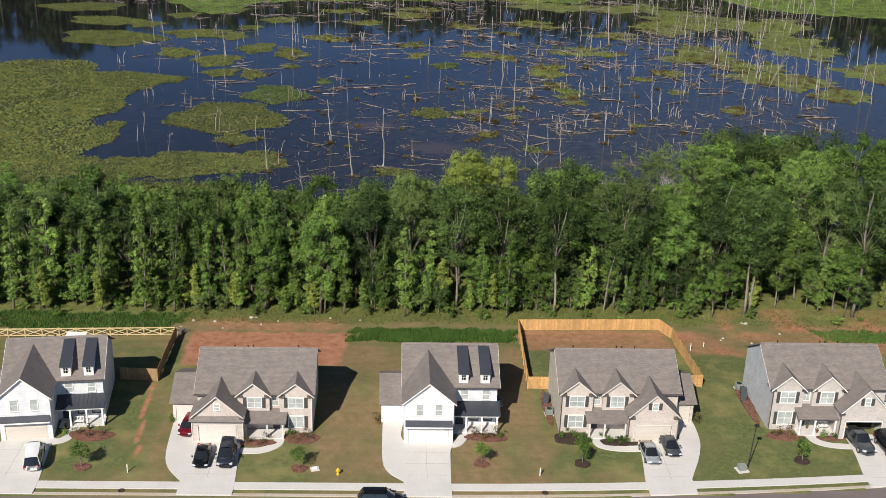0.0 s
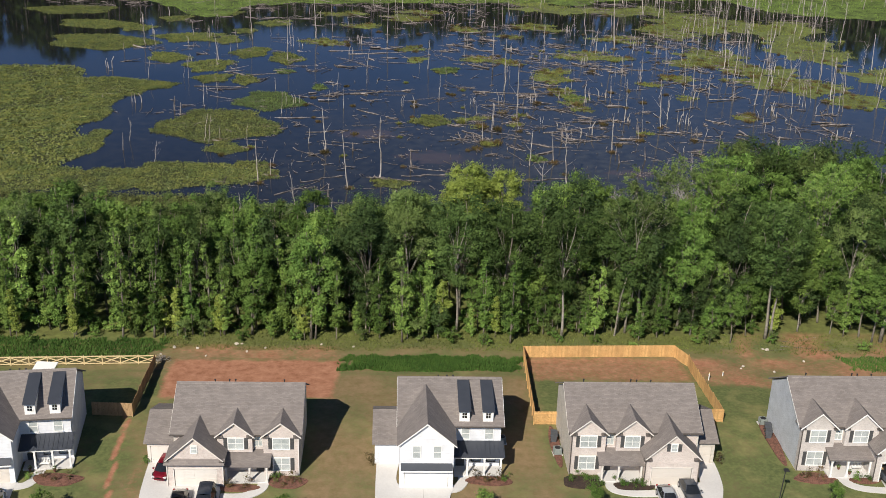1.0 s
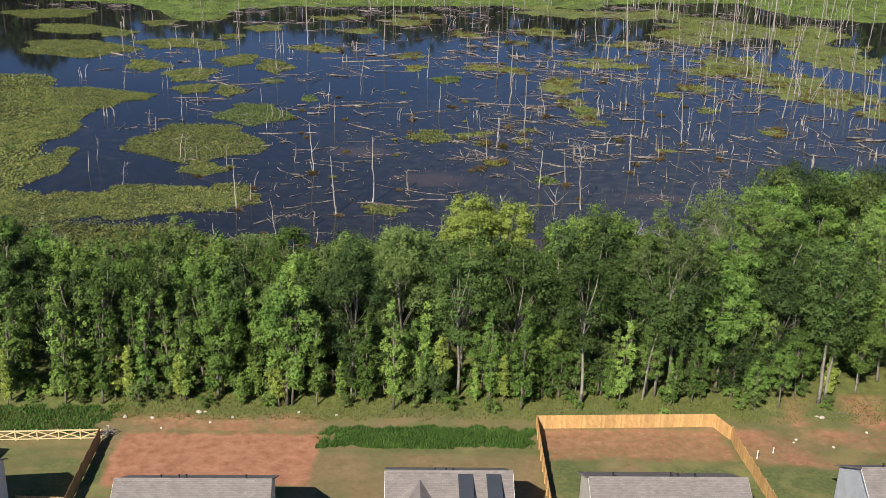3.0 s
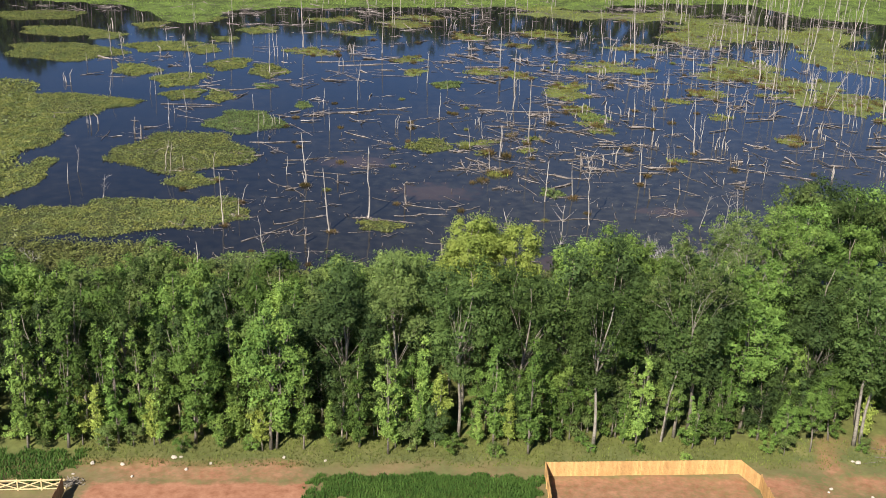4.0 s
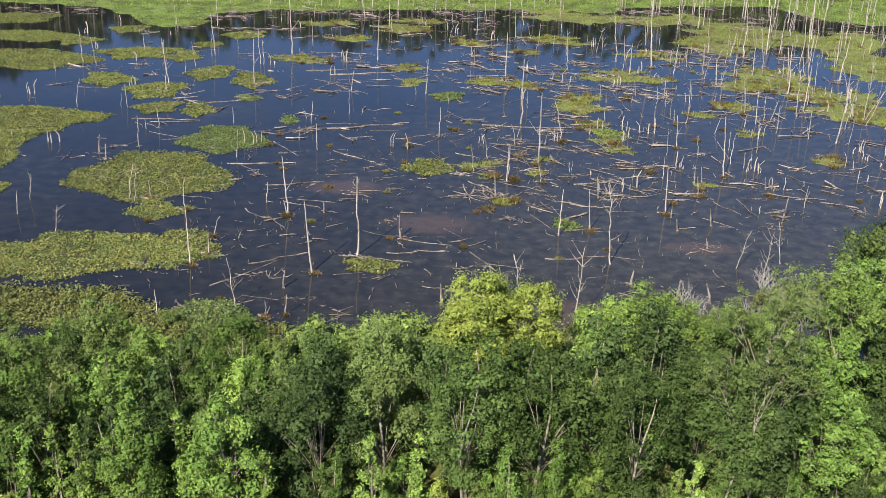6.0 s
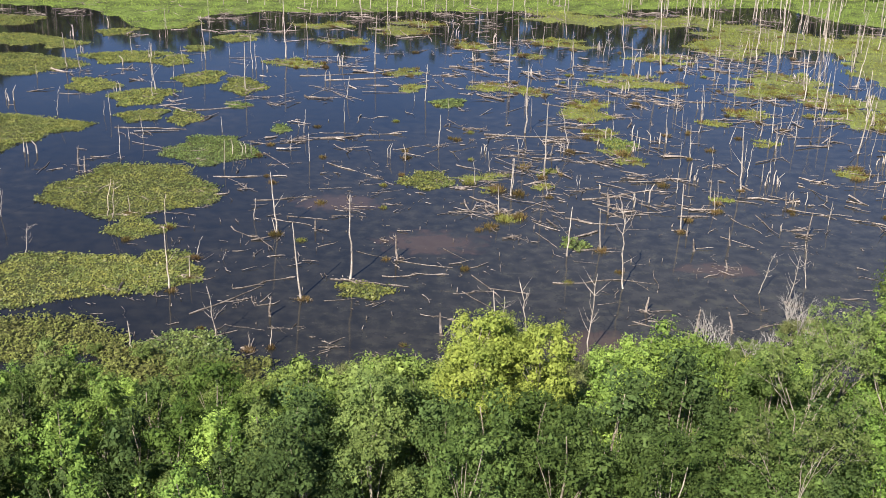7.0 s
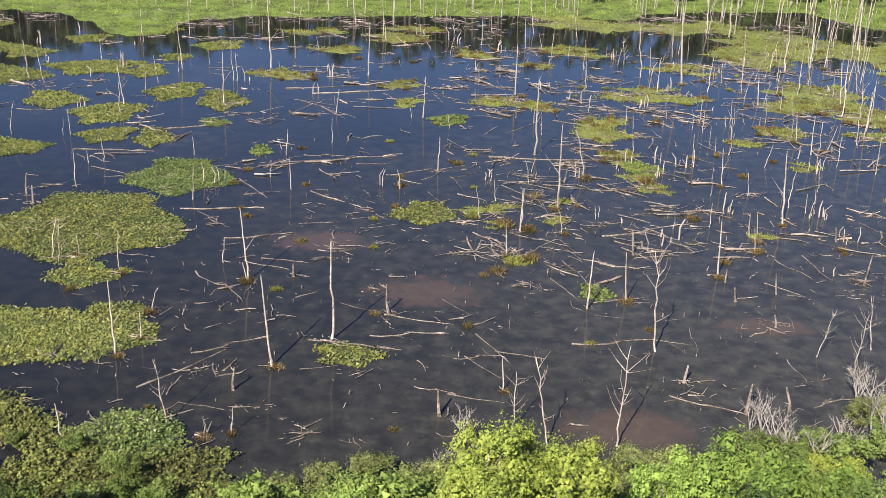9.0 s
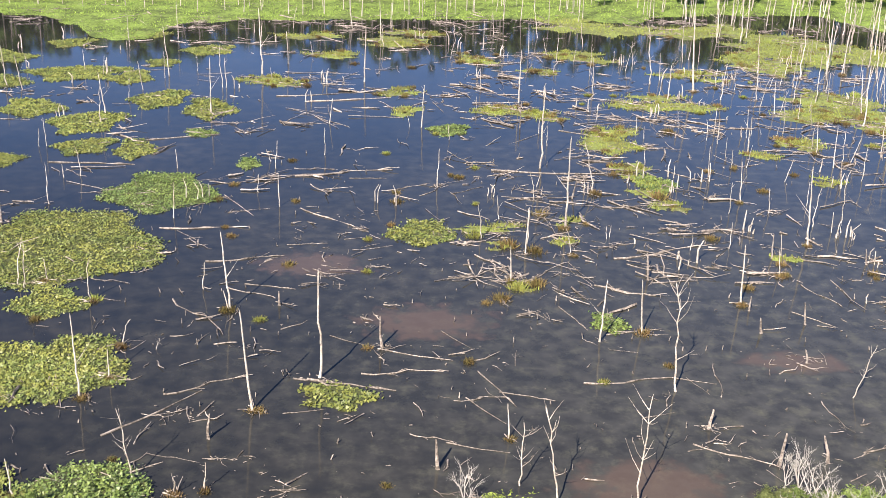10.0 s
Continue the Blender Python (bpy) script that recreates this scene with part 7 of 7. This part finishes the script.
for _ in range(280):
    x = rng.uniform(-140, 190)
    y, h, w, dx = rng.uniform(358, 412) + 0.0004 * (x - 20) ** 2, rng.uniform(6, 17), rng.uniform(0.07, 0.17), rng.normal(0, 0.7)
    far_stems.tube([(x, y, -0.4), (x + 0.4 * dx, y, h * 0.5), (x + dx, y, h)], [w, w * 0.8, w * 0.4], 6)
solid("far_snags", far_stems, M_DEADWOOD, "pale dead trunks along the far shore", "dead trees", kind="stuff")


# ---- swamp: fallen trunks and sticks ----
def log(seed, bend, forks, label):
    """A fallen trunk one metre long, along x, to be scaled."""
    def make():
        r = np.random.default_rng(seed)
        k = 7
        path = [(i / k - 0.5, bend * (math.sin(i * 1.1 + seed) * 0.5 + 0.18 * math.sin(i * 2.7 + seed)), 0.004 * math.sin(i * 2.1)) for i in range(k + 1)]
        b = Build().tube(path, [0.0135 * (1 - 0.62 * i / k) for i in range(k + 1)], 6)
        for j in range(forks):
            i = int(r.integers(2, k))
            a = r.uniform(-1, 1)
            p = Vector(path[i])
            e = p + Vector((0.12 + 0.1 * r.uniform(), a * 0.16, r.uniform(0.0, 0.06)))
            b.tube([p, p.lerp(e, 0.5) + Vector((0, 0.01, 0.01)), e], [0.009, 0.007, 0.003], 5)
        return solid("fallen_log", b, M_WETWOOD, label, "log", "fallen logs")
    return Kind(make)


LOGS = [log(1, 0.03, 0, "bleached fallen log with broken ends"), log(2, 0.06, 2, "forked bleached fallen log, half sunk"), log(3, 0.09, 3, "crooked bleached fallen limb, half sunk"), log(4, 0.02, 1, "straight weathered brown fallen log")]


def lay(x, y, length, turn, wide=1.0, z=0.04, tilt=0.0):
    w = max(length, 3.5) * wide * 0.78
    LOGS[int(rng.integers(4))].put(pose(x, y, z, rng.uniform(-20, 20), tilt, turn) @ Matrix.Diagonal((length, w, w, 1)))


FALLEN = ((-21.7, 151.0, 9.1, 29), (-25.9, 145.1, 12.3, 48), (-25.3, 167.9, 11.7, -48), (-20.1, 174.8, 6.8, -22), (-17.7, 176.7, 6.8, -12), (-38.1, 177.7, 5.2, -13), (-22.3, 185.6, 9.9, 16), (-7.3, 161.8, 4.7, -29), (0.5, 158.4, 8.9, -17), (-0.9, 154.4, 9.0, 7), (-7.1, 151.5, 11.3, -12), (-10.9, 145.7, 4.4, 13), (2.0, 140.9, 4.6, -17), (6.4, 139.1, 6.4, -16), (7.6, 146.3, 6.5, -54), (9.2, 151.0, 8.4, -65), (7.2, 148.8, 5.6, 11), (12.3, 149.4, 6.1, -17), (23.9, 153.0, 10.4, 10), (31.2, 153.2, 4.6, -17), (26.7, 165.2, 7.3, 14), (32.6, 184.3, 6.8, -29), (31.4, 138.3, 8.2, -26))
FALLEN_FAR = ((33.8, 154.1, 6.7, -94), (44.0, 146.5, 5.2, -81), (53.3, 176.7, 7.2, -62), (49.9, 169.4, 5.9, -46), (19.9, 168.7, 7.0, -68), (17.9, 182.6, 9.6, 48), (-15.6, 225.0, 6.8, 0), (-10.6, 223.4, 16.5, 17), (-6.6, 220.6, 6.0, 3), (-0.3, 216.4, 7.3, 29), (-12.3, 202.1, 11.1, -40), (23.6, 225.4, 19.2, -2), (33.0, 249.2, 9.7, -29), (20.8, 210.6, 7.3, -31), (46.5, 225.4, 7.4, -47), (-27.7, 282.1, 12.7, -20), (-20.5, 273.8, 13.1, 15), (-12.0, 270.8, 18.0, 16), (-40.3, 241.7, 13.2, 20), (-52.5, 225.6, 14.2, -1), (-74.1, 250.9, 7.0, -3), (-29.6, 196.8, 12.0, 6), (55.3, 255.6, 10.8, -14), (35.0, 190.5, 14.5, 24))
for spots in (FALLEN, FALLEN_FAR):
    for x, y, length, turn in spots:
        lay(x, y, length, turn, 1.0)
# fallen trunks lying over one another
for k in range(26):
    cx, cy, turn = rng.uniform(14, 92), rng.uniform(186, 305), rng.normal(-26, 34)
    for _ in range(4):
        lay(cx + rng.normal(0, 4.5), cy + rng.normal(0, 3.0), rng.uniform(4, 12), turn + rng.normal(0, 30), rng.uniform(0.5, 0.85), rng.uniform(0.0, 0.3), rng.normal(0, 2.5))
for k in range(14):
    cx, cy, turn = rng.uniform(-50, 20), rng.uniform(200, 335), rng.normal(0, 25)
    for _ in range(4):
        lay(cx + rng.normal(0, 4.0), cy + rng.normal(0, 2.5), rng.uniform(4, 12), turn + rng.normal(0, 26), rng.uniform(0.5, 0.8), rng.uniform(0.0, 0.2), rng.normal(0, 2))
for _ in range(22):
    lay(rng.uniform(-35, 60), rng.uniform(130, 200), rng.uniform(2, 6), rng.uniform(-70, 60), rng.uniform(0.5, 0.8))


def sticks(label, jams, each, x0, x1, y0, y1, short, long_, thick, spread, at=()):
    """Loose broken limbs on the water, tangled in jams of uneven size, too many to count."""
    b = Build()
    spots = [(rng.uniform(x0, x1), rng.uniform(y0, y1)) for _ in range(jams)] + list(at)
    for cx, cy in spots:
        turn, wide = rng.normal(-0.35, 0.6), spread * rng.uniform(0.4, 1.2)
        for _ in range(1 + int(min(each * rng.exponential(), 2.6 * each))):
            q = short + (long_ - short) * rng.uniform() ** 2.8
            x, y, a = cx + rng.normal(0, wide), cy + rng.normal(0, wide * 0.6), turn + rng.normal(0, 0.7) + (rng.uniform(-1.5, 1.5) if rng.uniform() < 0.25 else 0)
            d = Vector((math.cos(a), math.sin(a), rng.normal(0.02, 0.09)))
            s = Vector((-d.y, d.x, 0))
            p = Vector((x, y, rng.uniform(-0.02, 0.22)))
            w = thick * math.exp(rng.normal(-0.52, 0.45)) * (0.55 + 0.45 * min(1, q / 4))
            k1, k2 = p - d * q * 0.15 + s * rng.normal(0, 0.05) * q, p + d * q * 0.2 + s * rng.normal(0, 0.06) * q
            b.tube([p - d * q / 2, k1, k2, p + d * q / 2], [w, w * 0.9, w * 0.7, w * 0.3], 4)
            for _ in range(int(rng.integers(0, 3)) if q > 2 else 0):
                f = k1.lerp(k2, rng.uniform())
                b.tube([f, f + d * q * 0.14 + s * rng.choice([-1, 1]) * q * rng.uniform(0.05, 0.15) + Vector((0, 0, rng.uniform(0, 0.08) * q))], [w * 0.5, w * 0.2], 4)
    solid("driftwood", b, M_WETWOOD, label, "driftwood", kind="stuff")


sticks("scattered broken sticks on the water", 280, 3, -44, 68, 127, 205, 0.3, 4.0, 0.11, 1.7)
sticks("small tangles of sticks round dead trunks", 0, 5, 0, 0, 0, 0, 0.6, 4.0, 0.085, 1.2, [(s[0], s[1]) for s in NEAR + THICK + MIDDLE if s[1] > 128])
sticks("jams of broken limbs on the water", 230, 4.5, 6, 108, 176, 318, 1.2, 10.0, 0.16, 3.2)
sticks("limbs heaped on the grass islands", 0, 4, 0, 0, 0, 0, 1.0, 9.0, 0.10, 3.4, [e for e in EDGE if e[1] < 350][::3])
sticks("scattered broken limbs on the water", 110, 4, -85, 30, 185, 350, 1.2, 9.5, 0.15, 3.0)
sticks("driftwood heaped along the far shore", 150, 6, -130, 150, 338, 378, 2.0, 11.0, 0.14, 4.5)


def chips(count):
    """Stub ends that break the water's surface."""
    b = Build()
    for _ in range(count):
        x, y = rng.uniform(-42, 66), rng.uniform(128, 235)
        h = rng.uniform(0.05, 0.8) ** 1.5
        b.tube([(x, y, -0.1), (x + rng.normal(0, 0.25) * h, y + rng.normal(0, 0.25) * h, h)], [rng.uniform(0.04, 0.12), rng.uniform(0.02, 0.06)], 5)
    solid("stump_ends", b, M_WETWOOD, "stub ends breaking the water's surface", "driftwood", kind="stuff")


chips(320)
posts = Build()
for k in range(80):
    cx, cy = (rng.uniform(22, 118), rng.uniform(175, 325)) if k < 56 else (rng.uniform(-95, 20), rng.uniform(205, 345))
    for _ in range(int(rng.integers(1, 5))):
        x, y, h, w = cx + rng.normal(0, 0.9), cy + rng.normal(0, 0.9), rng.uniform(0.6, 3.4), rng.uniform(0.05, 0.13)
        posts.tube([(x, y, -0.2), (x + rng.normal(0, 0.1), y, h * 0.6), (x + rng.normal(0, 0.16) * h, y + rng.normal(0, 0.1) * h, h)], [w * 1.2, w, w * 0.6], 6)
solid("broken_posts", posts, M_DEADWOOD, "short broken dead trunks in clusters", "dead trees", kind="stuff")

# pale trunks felled at the cleared gap
for x, y, length, turn in ((47.5, 74.6, 3.2, 12), (51.0, 75.6, 4.5, -8), (53.2, 78.2, 3.6, 24), (50.2, 77.4, 2.4, -30), (56.0, 74.8, 3.0, 5)):
    lay(x, y, length, turn, 0.8, float(land(x, y)) + 0.08)

# ---- woods beyond the swamp ----
def far_woods(name, label, count, x0, x1, y0, y1, size):
    """A distant stand of trees: crowns of big leaf clumps over dark stems."""
    c, rad, stems = [], [], Build()
    for _ in range(count):
        x, y, h = rng.uniform(x0, x1), rng.uniform(y0, y1), rng.uniform(25, 34)
        z = float(land(x, y))
        stems.tube([(x, y, z - 0.5), (x, y, z + h * 0.8)], [0.3, 0.08], 5)
        for _ in range(8):
            c.append((x + rng.normal(0, 2.2), y + rng.normal(0, 2.2), z + h * rng.uniform(0.12, 0.95)))
            rad.append(rng.uniform(1.6, 2.8))
    w = thing(name, label, "woods")
    tagged(part("crowns", crown_mesh(np.array(c), np.array(rad), 11, size, rng, M_OAK, inner=14, big=1.0), M_OAK, w), kind="stuff")
    tagged(part("stems", stems, M_BARK, w), kind="stuff")
    tagged(w, kind="stuff")


far_woods("far_woods", "dark green woods beyond the far shore", 540, -260, 270, 430, 468, 0.9)
far_woods("far_woods", "dark green woods behind the far shore", 300, -260, 270, 470, 505, 1.1)
far_woods("far_woods", "dark green woods beside the far shore", 90, -240, -132, 380, 430, 0.9)
far_woods("far_woods", "dark green woods beyond the far shore", 60, -150, -70, 428, 450, 0.9)
far_woods("far_woods", "dark green woods at the head of the pond", 70, -200, -114, 384, 416, 0.9)
far_woods("far_woods", "dark green woods beside the far shore", 60, 192, 260, 366, 450, 0.9)


# small sedge islets among the deadwood, and the green mat at the near shore
for cx, cy, rx, ry in ((14.6, 177.6, 2.6, 1.8), (24.6, 201.4, 2.8, 3.2), (13.0, 198.6, 5.2, 2.8), (12.4, 191.4, 2.6, 2.2), (39.0, 218.0, 4.2, 5.0), (65.0, 238.5, 4.4, 4.6), (74.0, 246.5, 4.2, 5.0), (40.4, 211.0, 3.4, 4.2), (22.0, 195.0, 2.4, 2.2), (52.5, 188.7, 2.4, 2.0), (70.5, 223.6, 3.6, 3.2), (17.6, 264.8, 4.6, 4.0), (0.8, 262.7, 4.0, 4.4)):
    marsh(cx, cy, rx, ry, int(12 * rx * ry) + 30, 0.42, M_SEDGE, "small olive sedge islet among deadwood")
lily_mat(-27.6, 129.2, 5.2, 3.8, M_PAD_GREEN, 0.19, 26, GREEN_LABEL, rise=0.8)
